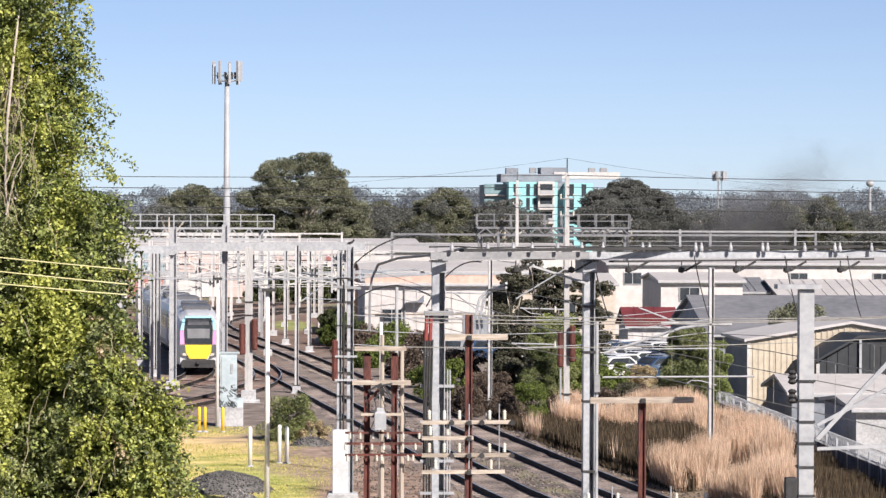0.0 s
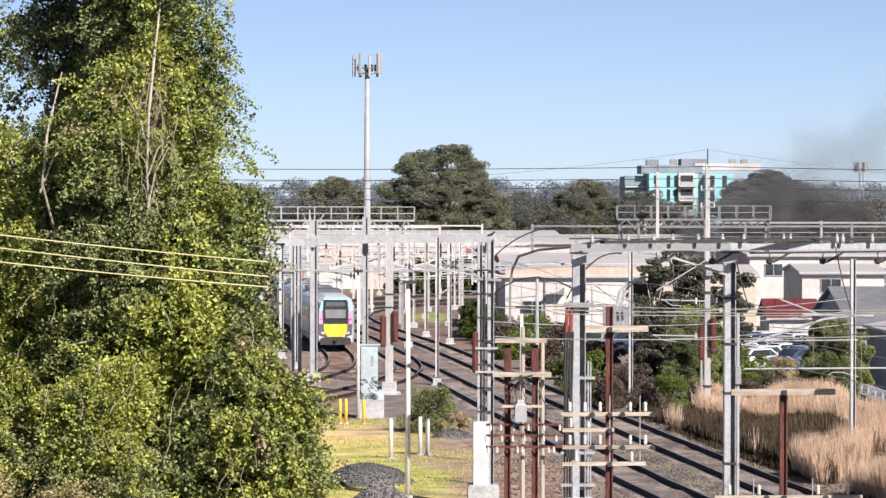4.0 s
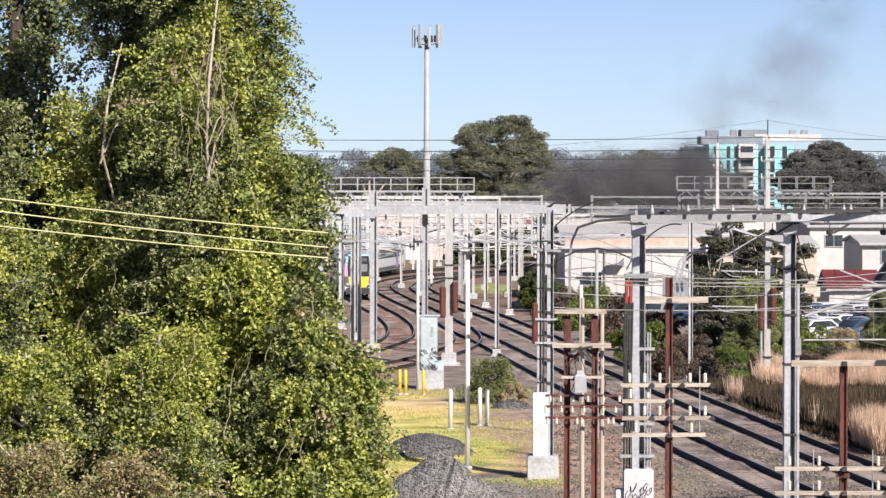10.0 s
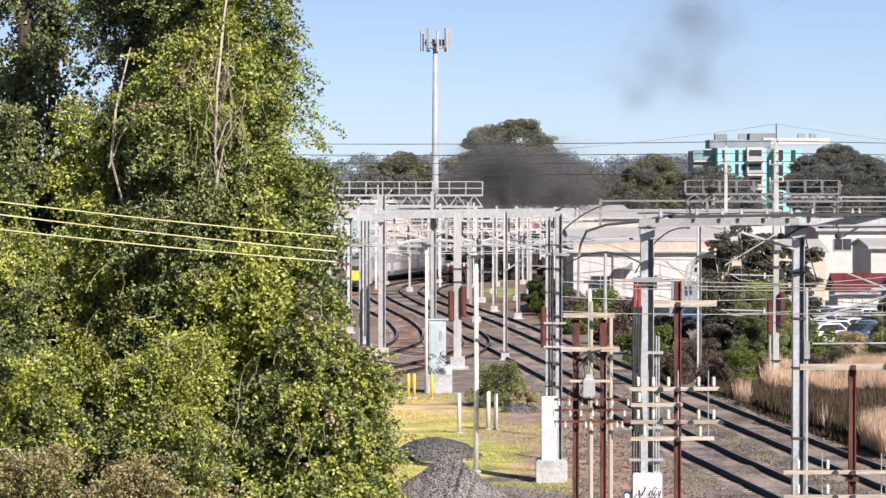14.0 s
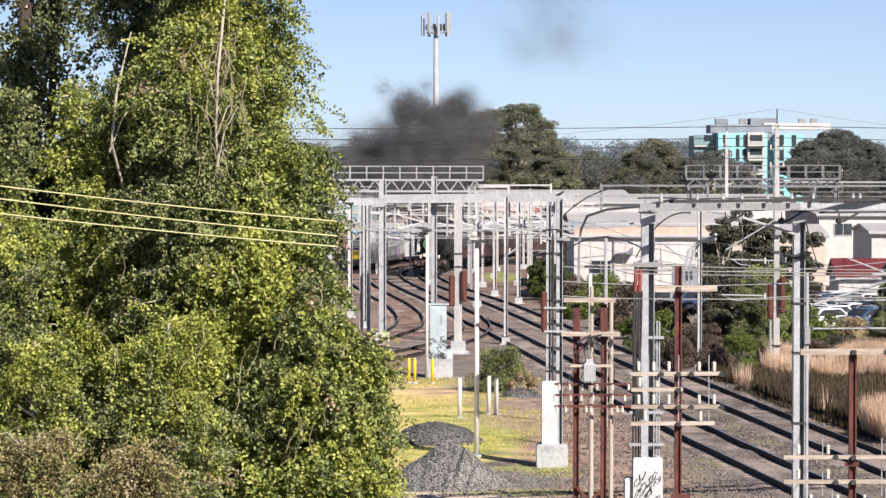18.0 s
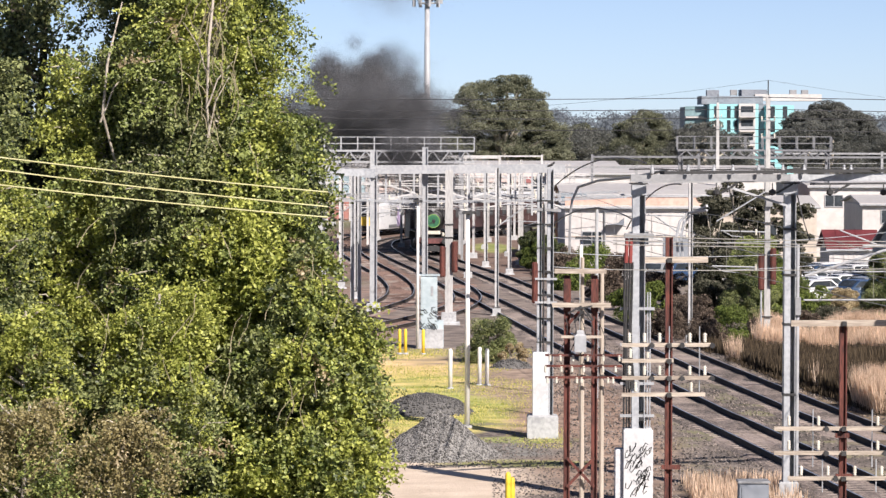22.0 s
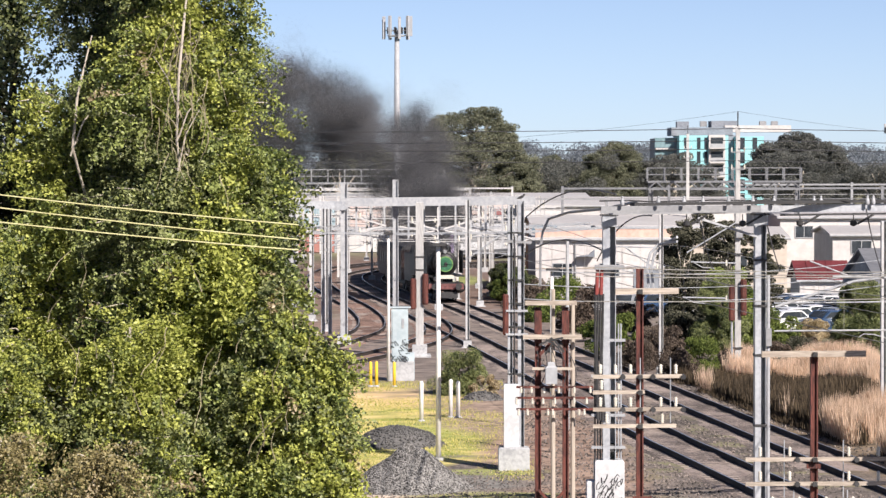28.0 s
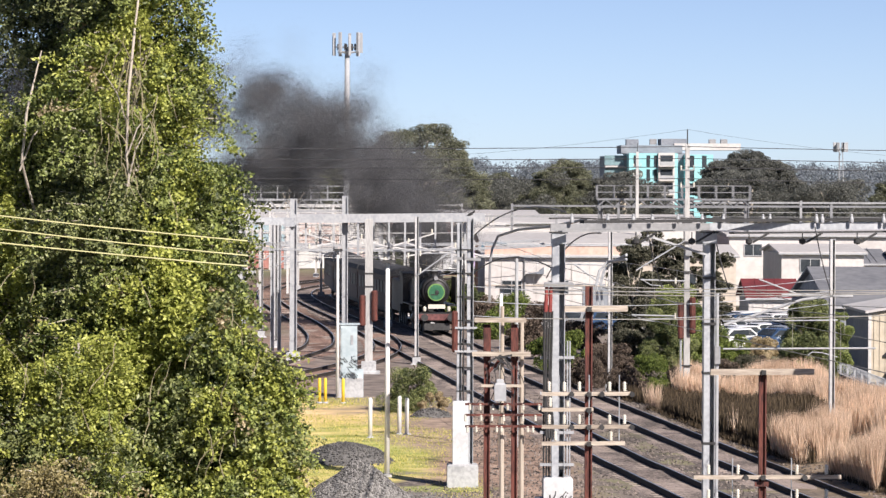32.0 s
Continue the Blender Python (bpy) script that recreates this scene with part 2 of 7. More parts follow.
# ---- building blocks ----
class Geo:
    """Collects corners and faces of one part."""

    def __init__(self):
        self.v, self.f = [], []

    def add(self, verts, faces):
        o = len(self.v)
        self.v += [tuple(p) for p in verts]
        self.f += [tuple(i + o for i in q) for q in faces]
        return self

    def box(self, x, y, z, sx, sy, sz, rz=0.0, bevel=0.0):
        """A box on its base centre, its upper edges broken by the bevel."""
        hx, hy, b = sx / 2, sy / 2, min(bevel, sx / 3, sy / 3, sz / 3)
        rings = [(hx, hy, 0.0)] + ([(hx, hy, sz - b), (hx - b, hy - b, sz)] if b else [(hx, hy, sz)])
        c, s = math.cos(radians(rz)), math.sin(radians(rz))
        vs = []
        for ax, ay, h in rings:
            for px, py in ((-ax, -ay), (ax, -ay), (ax, ay), (-ax, ay)):
                vs.append((x + c * px - s * py, y + s * px + c * py, z + h))
        fs = [(3, 2, 1, 0)]
        for k in range(len(rings) - 1):
            fs += [(4 * k + i, 4 * k + (i + 1) % 4, 4 * k + 4 + (i + 1) % 4, 4 * k + 4 + i) for i in range(4)]
        k = 4 * (len(rings) - 1)
        fs.append((k, k + 1, k + 2, k + 3))
        return self.add(vs, fs)

    def bar(self, p, q, w, h=None):
        """A square bar from p to q."""
        return self.tube([p, q], [w / 2 * 1.414] * 2, 4, h)

    def tube(self, pts, radii, n=8, h=None):
        pts = [Vector(p) for p in pts]
        vs, fs = [], []
        for i, p in enumerate(pts):
            d = (pts[min(i + 1, len(pts) - 1)] - pts[max(i - 1, 0)]).normalized()
            up = Vector((0, 0, 1)) if abs(d.z) < 0.9 else Vector((0, 1, 0))
            a = d.cross(up).normalized()
            b = a.cross(d).normalized()
            r = radii[i] if hasattr(radii, "__len__") else radii
            for k in range(n):
                w = 2 * math.pi * (k + 0.5) / n
                vs.append(p + a * (r * math.cos(w)) + b * ((r if h is None else h * 0.707) * math.sin(w)))
        for i in range(len(pts) - 1):
            for k in range(n):
                fs.append((i * n + k, i * n + (k + 1) % n, (i + 1) * n + (k + 1) % n, (i + 1) * n + k))
        fs.append(tuple(range(n))[::-1])
        fs.append(tuple(range((len(pts) - 1) * n, len(pts) * n)))
        return self.add(vs, fs)

    def hpost(self, x, y, z0, z1, w, d, t=0.03):
        """An upright H section: two flanges and the web between them, in one outline."""
        w, d, h = w / 2, d / 2, t / 2
        out = [(-w, -d), (-w + t, -d), (-w + t, -h), (w - t, -h), (w - t, -d), (w, -d), (w, d), (w - t, d), (w - t, h), (-w + t, h), (-w + t, d), (-w, d)]
        vs = [(x + u, y + v, z) for z in (z0, z1) for u, v in out]
        fs = [tuple(range(11, -1, -1)), tuple(range(12, 24))] + [(i, (i + 1) % 12, (i + 1) % 12 + 12, i + 12) for i in range(12)]
        return self.add(vs, fs)

    def cpost(self, x, y, z0, z1, w, d, t=0.02, gap=0.40):
        """A boxed upright with a deep open channel along one side."""
        w, d, a = w / 2, d / 2, w / 2 - t - gap * w
        out = [(-w, -d), (a, -d), (a, d - t), (w - t, d - t), (w - t, -d), (w, -d), (w, d), (-w, d)]
        vs = [(x + u, y + v, z) for z in (z0, z1) for u, v in out]
        fs = [tuple(range(7, -1, -1)), tuple(range(8, 16))] + [(i, (i + 1) % 8, (i + 1) % 8 + 8, i + 8) for i in range(8)]
        return self.add(vs, fs)

    def hbar(self, p, q, w, h, t=0.025):
        """A lying I section from p to q, in one outline."""
        p, q = Vector(p), Vector(q)
        d = (q - p).normalized()
        a = d.cross(Vector((0, 0, 1))).normalized()
        b = a.cross(d)
        w, h, k = w / 2, h / 2, t / 2
        out = [(-w, -h), (w, -h), (w, -h + t), (k, -h + t), (k, h - t), (w, h - t), (w, h), (-w, h), (-w, h - t), (-k, h - t), (-k, -h + t), (-w, -h + t)]
        vs = [c + a * u + b * v for c in (p, q) for u, v in out]
        fs = [tuple(range(11, -1, -1)), tuple(range(12, 24))] + [(i, (i + 1) % 12, (i + 1) % 12 + 12, i + 12) for i in range(12)]
        return self.add(vs, fs)

    def prism(self, outline, y0, y1):
        """An outline in x and z, drawn out along y."""
        n = len(outline)
        vs = [(x, y0, z) for x, z in outline] + [(x, y1, z) for x, z in outline]
        fs = [tuple(range(n)), tuple(range(2 * n - 1, n - 1, -1))]
        fs += [(i, i + n, (i + 1) % n + n, (i + 1) % n) for i in range(n)]
        return self.add(vs, fs)

    def lathe(self, x, y, z, prof, n=10):
        """A turned shape on an upright axis: (radius, height) pairs."""
        vs = [(x + r * math.cos(2 * math.pi * k / n), y + r * math.sin(2 * math.pi * k / n), z + h) for r, h in prof for k in range(n)]
        fs = [(i * n + k, i * n + (k + 1) % n, (i + 1) * n + (k + 1) % n, (i + 1) * n + k) for i in range(len(prof) - 1) for k in range(n)]
        fs += [tuple(range(n))[::-1], tuple(range((len(prof) - 1) * n, len(prof) * n))]
        return self.add(vs, fs)

    def mesh(self, name, material, smooth=False):
        me = bpy.data.meshes.new(name)
        me.from_pydata(self.v, [], self.f)
        me.materials.append(material)
        if smooth:
            me.polygons.foreach_set("use_smooth", [True] * len(me.polygons))
        return me


def part(name, geo, material, parent=None, label="", smooth=False):
    ob = new(name, geo.mesh(name, material, smooth))
    ob.parent = parent
    if label:
        ob["label"] = label
    return ob


def share(name, me, parent, x, y, z, rz=0.0):
    """A piece of its own on a shared mesh."""
    ob = new(name, me)
    ob.parent = parent
    ob.location, ob.rotation_euler = (x, y, z), (0, 0, radians(rz))
    return ob


def thing(name, label, category, x=0, y=0, z=0, rz=0, group="", kind=""):
    ob = new(name)
    ob.empty_display_size = 0.2
    ob.matrix_world = pose(x, y, z, 0, 0, rz)
    return tagged(ob, label, category, group, kind)


def quads(name, centres, along, across, material):
    """One mesh of many small leaves: a centre and two half axes for each, pointed at the ends and folded a little."""
    c, a, b = (np.asarray(q, dtype=np.float32) for q in (centres, along, across))
    n = len(c)
    fold = np.cross(a, b)
    fold /= np.linalg.norm(fold, axis=1, keepdims=True) + 1e-9
    lift = fold * np.linalg.norm(b, axis=1, keepdims=True) * 0.35
    v = np.stack([c - a, c + b + lift, c + a, c - b + lift], 1).reshape(-1, 3)
    f = np.arange(4 * n).reshape(n, 4)
    tri = np.concatenate([f[:, [0, 1, 2]], f[:, [0, 2, 3]]], 1).reshape(-1, 3)
    me = bpy.data.meshes.new(name)
    me.vertices.add(4 * n)
    me.vertices.foreach_set("co", v.ravel())
    me.loops.add(6 * n)
    me.loops.foreach_set("vertex_index", tri.ravel().astype(np.int32))
    me.polygons.add(2 * n)
    me.polygons.foreach_set("loop_start", np.arange(0, 6 * n, 3, dtype=np.int32))
    me.update(calc_edges=True)
    me.materials.append(material)
    return me


RNG = np.random.default_rng(7)


def unit(n):
    d = RNG.normal(size=(n, 3))
    return d / np.linalg.norm(d, axis=1, keepdims=True)


SUNWARD = np.array((0.45, -0.65, 0.75))


def leaves(name, centres, size, material, droop=0.0, slim=0.5, face=0.6):
    """Leaves of about that length about the centres, hanging by droop, their faces turned to the light by face."""
    n = len(centres)
    up = unit(n) + SUNWARD * face
    a = unit(n)
    a[:, 2] = a[:, 2] * (1 - droop) - droop
    b = np.cross(up, a)
    b /= np.linalg.norm(b, axis=1, keepdims=True) + 1e-9
    a = np.cross(b, up)
    a /= np.linalg.norm(a, axis=1, keepdims=True) + 1e-9
    s = size * RNG.uniform(0.6, 1.25, (n, 1)) / 2
    return quads(name, centres, a * s, b * s * slim, material)


def clumps(blobs, per, shell=0.55):
    """Points in ragged balls (x, y, z, rx, ry, rz), thicker towards the rim."""
    out = []
    for x, y, z, rx, ry, rz in blobs:
        d = unit(per)
        r = RNG.uniform(shell, 1.05, (per, 1)) ** 0.7
        out.append(np.array((x, y, z)) + d * r * np.array((rx, ry, rz)))
    return np.concatenate(out)


def spline(pts, step=2.0):
    """A smooth line through plan points (x, y), cut into even steps."""
    p = np.asarray(pts, float)
    p = np.vstack([2 * p[0] - p[1], p, 2 * p[-1] - p[-2]])
    out = []
    for i in range(1, len(p) - 2):
        n = max(2, int(np.linalg.norm(p[i + 1] - p[i]) / 0.5))
        for u in np.linspace(0, 1, n, endpoint=False):
            out.append(0.5 * (2 * p[i] + (p[i + 1] - p[i - 1]) * u + (2 * p[i - 1] - 5 * p[i] + 4 * p[i + 1] - p[i + 2]) * u ** 2 + (3 * p[i] - p[i - 1] - 3 * p[i + 1] + p[i + 2]) * u ** 3))
    out = np.array(out + [p[-2]])
    s = np.concatenate([[0], np.cumsum(np.linalg.norm(np.diff(out, axis=0), axis=1))])
    q = np.linspace(0, s[-1], max(2, int(s[-1] / step)))
    return np.column_stack([np.interp(q, s, out[:, 0]), np.interp(q, s, out[:, 1])]), q


# ---- ground ----
def ground_material():
    """Dirt and ballast, with lawn and pale gravel drive in their own patches."""
    m = mat("ground_earth", (0.08, 0.068, 0.06), (0.28, 0.232, 0.197), 0.95, 0, 7.0, 0.12, 1.0, hard=0.16)
    n, l = m.node_tree.nodes, m.node_tree.links
    b = n["Principled BSDF"]
    base = b.inputs["Base Color"].links[0].from_socket
    co = n.new("ShaderNodeTexCoord")
    warp = n.new("ShaderNodeTexNoise")
    warp.inputs["Scale"].default_value, warp.inputs["Detail"].default_value = 0.35, 5
    l.new(co.outputs["Object"], warp.inputs[0])

    def patch(cx, cy, rx, ry, col0, col1, under, edge=0.25, scale=1.3):
        mp = n.new("ShaderNodeMapping")
        mp.inputs["Location"].default_value = (-cx / rx, -cy / ry, 0)
        mp.inputs["Scale"].default_value = (1 / rx, 1 / ry, 0)
        l.new(co.outputs["Object"], mp.inputs[0])
        ln = n.new("ShaderNodeVectorMath")
        ln.operation = "LENGTH"
        l.new(mp.outputs[0], ln.inputs[0])
        ad = n.new("ShaderNodeMath")
        ad.operation = "ADD"
        l.new(ln.outputs["Value"], ad.inputs[0])
        l.new(warp.outputs[0], ad.inputs[1])
        mr = n.new("ShaderNodeMapRange")
        mr.inputs[1].default_value, mr.inputs[2].default_value = 1.5 + edge / 2, 1.5 - edge / 2
        l.new(ad.outputs[0], mr.inputs[0])
        ns = n.new("ShaderNodeTexNoise")
        ns.inputs["Scale"].default_value, ns.inputs["Detail"].default_value = scale, 6
        l.new(co.outputs["Object"], ns.inputs[0])
        st = n.new("ShaderNodeMapRange")
        st.inputs[1].default_value, st.inputs[2].default_value = 0.35, 0.65
        l.new(ns.outputs[0], st.inputs[0])
        cm = n.new("ShaderNodeMix")
        cm.data_type = "RGBA"
        cm.inputs[6].default_value, cm.inputs[7].default_value = (*col0, 1), (*col1, 1)
        l.new(st.outputs[0], cm.inputs[0])
        mx = n.new("ShaderNodeMix")
        mx.data_type = "RGBA"
        l.new(mr.outputs[0], mx.inputs[0])
        l.new(under, mx.inputs[6])
        l.new(cm.outputs[2], mx.inputs[7])
        return mx.outputs[2]

    c = patch(60, 1500, 900, 1320, (0.13, 0.13, 0.07), (0.24, 0.22, 0.13), base, 0.1, 0.05)
    c = patch(-2.5, 146, 8.5, 27, (0.25, 0.29, 0.05), (0.76, 0.59, 0.24), c, 0.2, 0.45)
    c = patch(-2.0, 160, 6.5, 6.5, (0.52, 0.39, 0.16), (0.80, 0.57, 0.31), c, 0.5, 0.6)
    c = patch(-0.5, 137, 5.0, 5.0, (0.30, 0.34, 0.06), (0.78, 0.60, 0.25), c, 0.6, 0.8)
    c = patch(1.8, 139, 2.6, 9, (0.21, 0.27, 0.055), (0.48, 0.46, 0.15), c, 0.6, 0.9)
    c = patch(-3, 108, 6.3, 10.6, (0.52, 0.42, 0.325), (0.66, 0.55, 0.44), c, 0.25, 0.8)
    c = patch(19, 142, 5.5, 34, (0.10, 0.08, 0.055), (0.26, 0.19, 0.12), c, 0.3, 1.6)
    c = patch(-3.5, 208, 5.0, 36, (0.22, 0.145, 0.11), (0.33, 0.225, 0.18), c, 0.3, 0.7)
    c = patch(6.5, 225, 11, 75, (0.12, 0.098, 0.085), (0.27, 0.22, 0.19), c, 0.3, 1.1)
    c = patch(-1, 325, 13, 80, (0.13, 0.085, 0.065), (0.24, 0.165, 0.13), c, 0.3, 0.7)
    c = patch(5.2, 128, 2.6, 30, (0.16, 0.105, 0.075), (0.40, 0.28, 0.21), c, 0.5, 0.9)
    c = patch(1.2, 117.5, 3.4, 3.6, (0.13, 0.125, 0.115), (0.24, 0.23, 0.21), c, 0.5, 1.5)
    c = patch(2.6, 112.6, 2.3, 1.3, (0.22, 0.23, 0.07), (0.36, 0.34, 0.15), c, 0.6, 1.5)
    c = patch(3.4, 150, 2.2, 12, (0.20, 0.145, 0.11), (0.40, 0.30, 0.23), c, 0.6, 1.2)
    c = patch(2.6, 121.5, 1.8, 1.2, (0.20, 0.24, 0.06), (0.36, 0.36, 0.14), c, 0.6, 1.5)
    c = patch(4.9, 321, 1.7, 13, (0.20, 0.24, 0.06), (0.36, 0.36, 0.13), c, 0.5, 0.5)
    l.new(c, b.inputs["Base Color"])
    return m


def height(x, y):
    """The lie of the land: flat by the tracks, a low bank by the fence, rising far off."""
    bank = 0.5 * math.exp(-((x - 20.5) / 3.0) ** 2) * max(0.0, min(1.0, (185 - y) / 25.0)) * max(0.0, min(1.0, (y - 90) / 20.0))
    far = max(0.0, y - 900) * 0.002
    return bank + far - 0.22 + 0.05 * noise.noise(Vector((x * 0.25, y * 0.12, 0)))


def build_ground():
    g = Geo()
    ys = [-60, -20, 10, 40, 60, 75] + [80 + 2.5 * i for i in range(50)] + [206 + 6 * i for i in range(50)] + [520, 580, 660, 760, 900, 1100, 1500, 2200, 3200, 4800]
    xs = [-2500, -1200, -500, -250, -120, -70, -40] + [-26 + 1.3 * i for i in range(46)] + [36, 42, 50, 60, 75, 95, 130, 200, 350, 700, 1400, 2600]
    vs = [(x, y, height(x, y)) for y in ys for x in xs]
    w = len(xs)
    fs = [(j * w + i, j * w + i + 1, (j + 1) * w + i + 1, (j + 1) * w + i) for j in range(len(ys) - 1) for i in range(w - 1)]
    g.add(vs, fs)
    ob = part("ground", g, ground_material(), None, "", True)
    return tagged(ob, "bare earth with yellowing lawn, ballast and pale gravel drive", "ground", kind="structure")


build_ground()

# ---- railway tracks ----
MAIN_1 = [(23.2, 30), (18.9, 78), (14.67, 125), (13.5, 138), (9.7, 185), (5.5, 238), (3.93, 257), (2.2, 273), (0.6, 290), (-0.8, 305), (-1.5, 320), (-0.8, 335), (2.2, 350), (8, 362), (16, 372), (28, 382), (55, 396), (110, 418), (190, 440)]
MAIN_2 = [(19.1, 30), (14.8, 78), (10.5, 124.7), (9.32, 137.9), (4.6, 199), (3.1, 218), (1.8, 232), (0.45, 250), (-0.75, 265.8), (-2.5, 285), (-4.1, 305), (-4.9, 322), (-4.4, 338), (-1.6, 354), (4, 367), (12, 377), (24, 387), (52, 401), (108, 423), (190, 446)]
BRANCH = [(-30, 118), (-17, 152), (-9.5, 180), (-5.6, 198), (-3.7, 211), (-2.6, 220), (-2.3, 229), (-2.5, 240), (-3.5, 257), (-4.9, 273), (-6.8, 297), (-7.8, 316), (-8.3, 333), (-7.4, 350), (-5, 363), (-0.5, 377), (5, 389), (14, 399), (30, 410), (70, 425), (180, 462)]
LINK = [(-24, 132), (-13, 158), (-6.5, 177), (-3.2, 188), (-0.6, 199), (1.2, 210), (1.9, 222), (1.55, 235), (0.45, 250)]


def build_track(name, pts, label, y0, y1, bed=BALLAST):
    """Ballast bed, sleepers, and two rails with foot, web and head."""
    line, s = spline(pts, 2.0)
    keep = (line[:, 1] > y0) & (line[:, 1] < y1)
    line = line[keep]
    d = np.gradient(line, axis=0)
    d /= np.linalg.norm(d, axis=1, keepdims=True)
    nrm = np.column_stack([d[:, 1], -d[:, 0]])
    track = thing(name, label, "railway track", kind="structure")

    def sweep(prof, off=0.0, lift=0.0, rough=0.0):
        g = Geo()
        k = len(prof)
        vs = []
        for p, q in zip(line, nrm):
            for u, z in prof:
                w = rough * noise.noise(Vector((p[0] * 0.8, p[1] * 0.8, u)))
                vs.append((p[0] + q[0] * (off + u + w), p[1] + q[1] * (off + u + w), z + lift + w * 0.3))
        fs = [(i * k + j, i * k + j + 1, (i + 1) * k + j + 1, (i + 1) * k + j) for i in range(len(line) - 1) for j in range(k - 1)]
        g.add(vs, fs)
        return g

    part("ballast_bed", sweep([(-2.2, -0.40), (-1.5, -0.215), (-0.5, -0.185), (0.5, -0.185), (1.5, -0.215), (2.2, -0.40)], rough=0.25), bed, track)
    for off in (-0.835, 0.835):
        part("rail", sweep([(-0.08, -0.22), (-0.08, -0.19), (-0.02, -0.165), (-0.02, -0.05), (-0.04, -0.035), (-0.04, 0.0), (0.04, 0.0), (0.04, -0.035), (0.02, -0.05), (0.02, -0.165), (0.08, -0.19), (0.08, -0.22)], off), RAIL, track)
        part("rail_head", sweep([(-0.034, 0.002), (-0.025, 0.006), (0.025, 0.006), (0.034, 0.002)], off), RAILTOP, track, "worn bright running surface")
    me = Geo().add([(-1.3, -0.11, 0), (1.3, -0.11, 0), (1.3, 0.11, 0), (-1.3, 0.11, 0), (-1.27, -0.09, 0.1), (1.27, -0.09, 0.1), (1.27, 0.09, 0.1), (-1.27, 0.09, 0.1)],
                   [(4, 5, 6, 7), (0, 1, 5, 4), (1, 2, 6, 5), (2, 3, 7, 6), (3, 0, 4, 7)]).mesh("sleeper", SLEEPER)
    fine, q = spline(pts, 0.7)
    fine = fine[(fine[:, 1] > max(y0, 84)) & (fine[:, 1] < min(y1, 345))]
    fd = np.gradient(fine, axis=0)
    for (x, y), (dx, dy) in list(zip(fine, fd))[:290]:
        share("sleeper", me, track, x, y, -0.294, math.degrees(math.atan2(dy, dx)) - 90)
    return track


build_track("main_track", MAIN_1, "broad-gauge railway track on brown ballast, curving away", 30, 460)
build_track("main_track", MAIN_2, "broad-gauge railway track on brown ballast beside the other", 30, 460)
build_track("branch_track", BRANCH, "curved railway track in rusty ballast by the lawn", 118, 470, RUSTBALLAST)
build_track("link_track", LINK, "sharply curved connecting railway track in rusty ballast", 132, 246, RUSTBALLAST)


# ---- overhead line masts ----
def foundation(parent, x, y, z, w, h):
    part("foundation", Geo().box(x, y, z, w * 1.5, w * 1.5, h * 0.35, 0, 0.05).box(x, y, z + h * 0.35, w, w, h * 0.65, 0, 0.04), CONCRETE, parent, "chipped concrete footing")


def insulator(parent, x, y, z, h=0.35, r=0.07):
    prof = [(r * 0.3, 0)]
    for i in range(4):
        prof += [(r, h * (i + 0.35) / 4), (r * 0.55, h * (i + 0.7) / 4)]
    prof.append((r * 0.3, h))
    return part("insulator", Geo().lathe(x, y, z, prof, 8), PORCELAIN, parent, "", True)


def steel_mast(x, y, top, w=0.22, d=0.26, foot=0.5, label="galvanised steel overhead line mast on a concrete footing", group="overhead line masts"):
    m = thing("overhead_line_mast", label, "mast", x, y, -0.25, group=group)
    part("column", Geo().cpost(0, 0, foot * 0.8, top + 0.25, w, d * 1.4, 0.022), MASTPAINT, m)
    part("base_plate", Geo().box(0, 0, foot * 0.95, w * 1.9, d * 1.7, 0.04), DARKSTEEL, m)
    foundation(m, 0, 0, -0.1, w * 2.1, foot + 0.08)
    part("cap_plate", Geo().box(0, 0, top + 0.25, w + 0.03, d + 0.03, 0.025), STEEL, m)
    return m


def cantilever(mast, z, reach, side=-1, drop=1.15):
    """A hinged bracket: top tube, strut, steady arm and its insulators."""
    part("bracket_tube", Geo().tube([(0, -0.12, z + 0.9), (side * reach, -0.12, z + 0.95)], 0.035, 8), STEEL, mast)
    part("bracket_strut", Geo().tube([(0, -0.12, z - 0.35), (side * reach * 0.8, -0.12, z + 0.92)], 0.04, 8), STEEL, mast)
    part("registration_arm", Geo().tube([(side * 0.35, -0.12, z - 0.05), (side * reach * 1.05, -0.12, z - 0.05)], 0.025, 6), STEEL, mast)
    part("steady_arm", Geo().tube([(side * reach * 1.02, -0.12, z - 0.05), (side * reach * 0.8, -0.12, z - 0.25), (side * reach * 0.6, -0.12, z - 0.32)], 0.018, 6), STEEL, mast)
    insulator(mast, side * 0.2, -0.12, z - 0.2, 0.3, 0.06)
    insulator(mast, side * 0.2, -0.12, z + 0.76, 0.3, 0.06)


def strap_bands(parent, x, y, zs, w, d, name="strap"):
    for z in zs:
        part(name, Geo().box(x, y, z, w, d, 0.05), DARKSTEEL, parent)


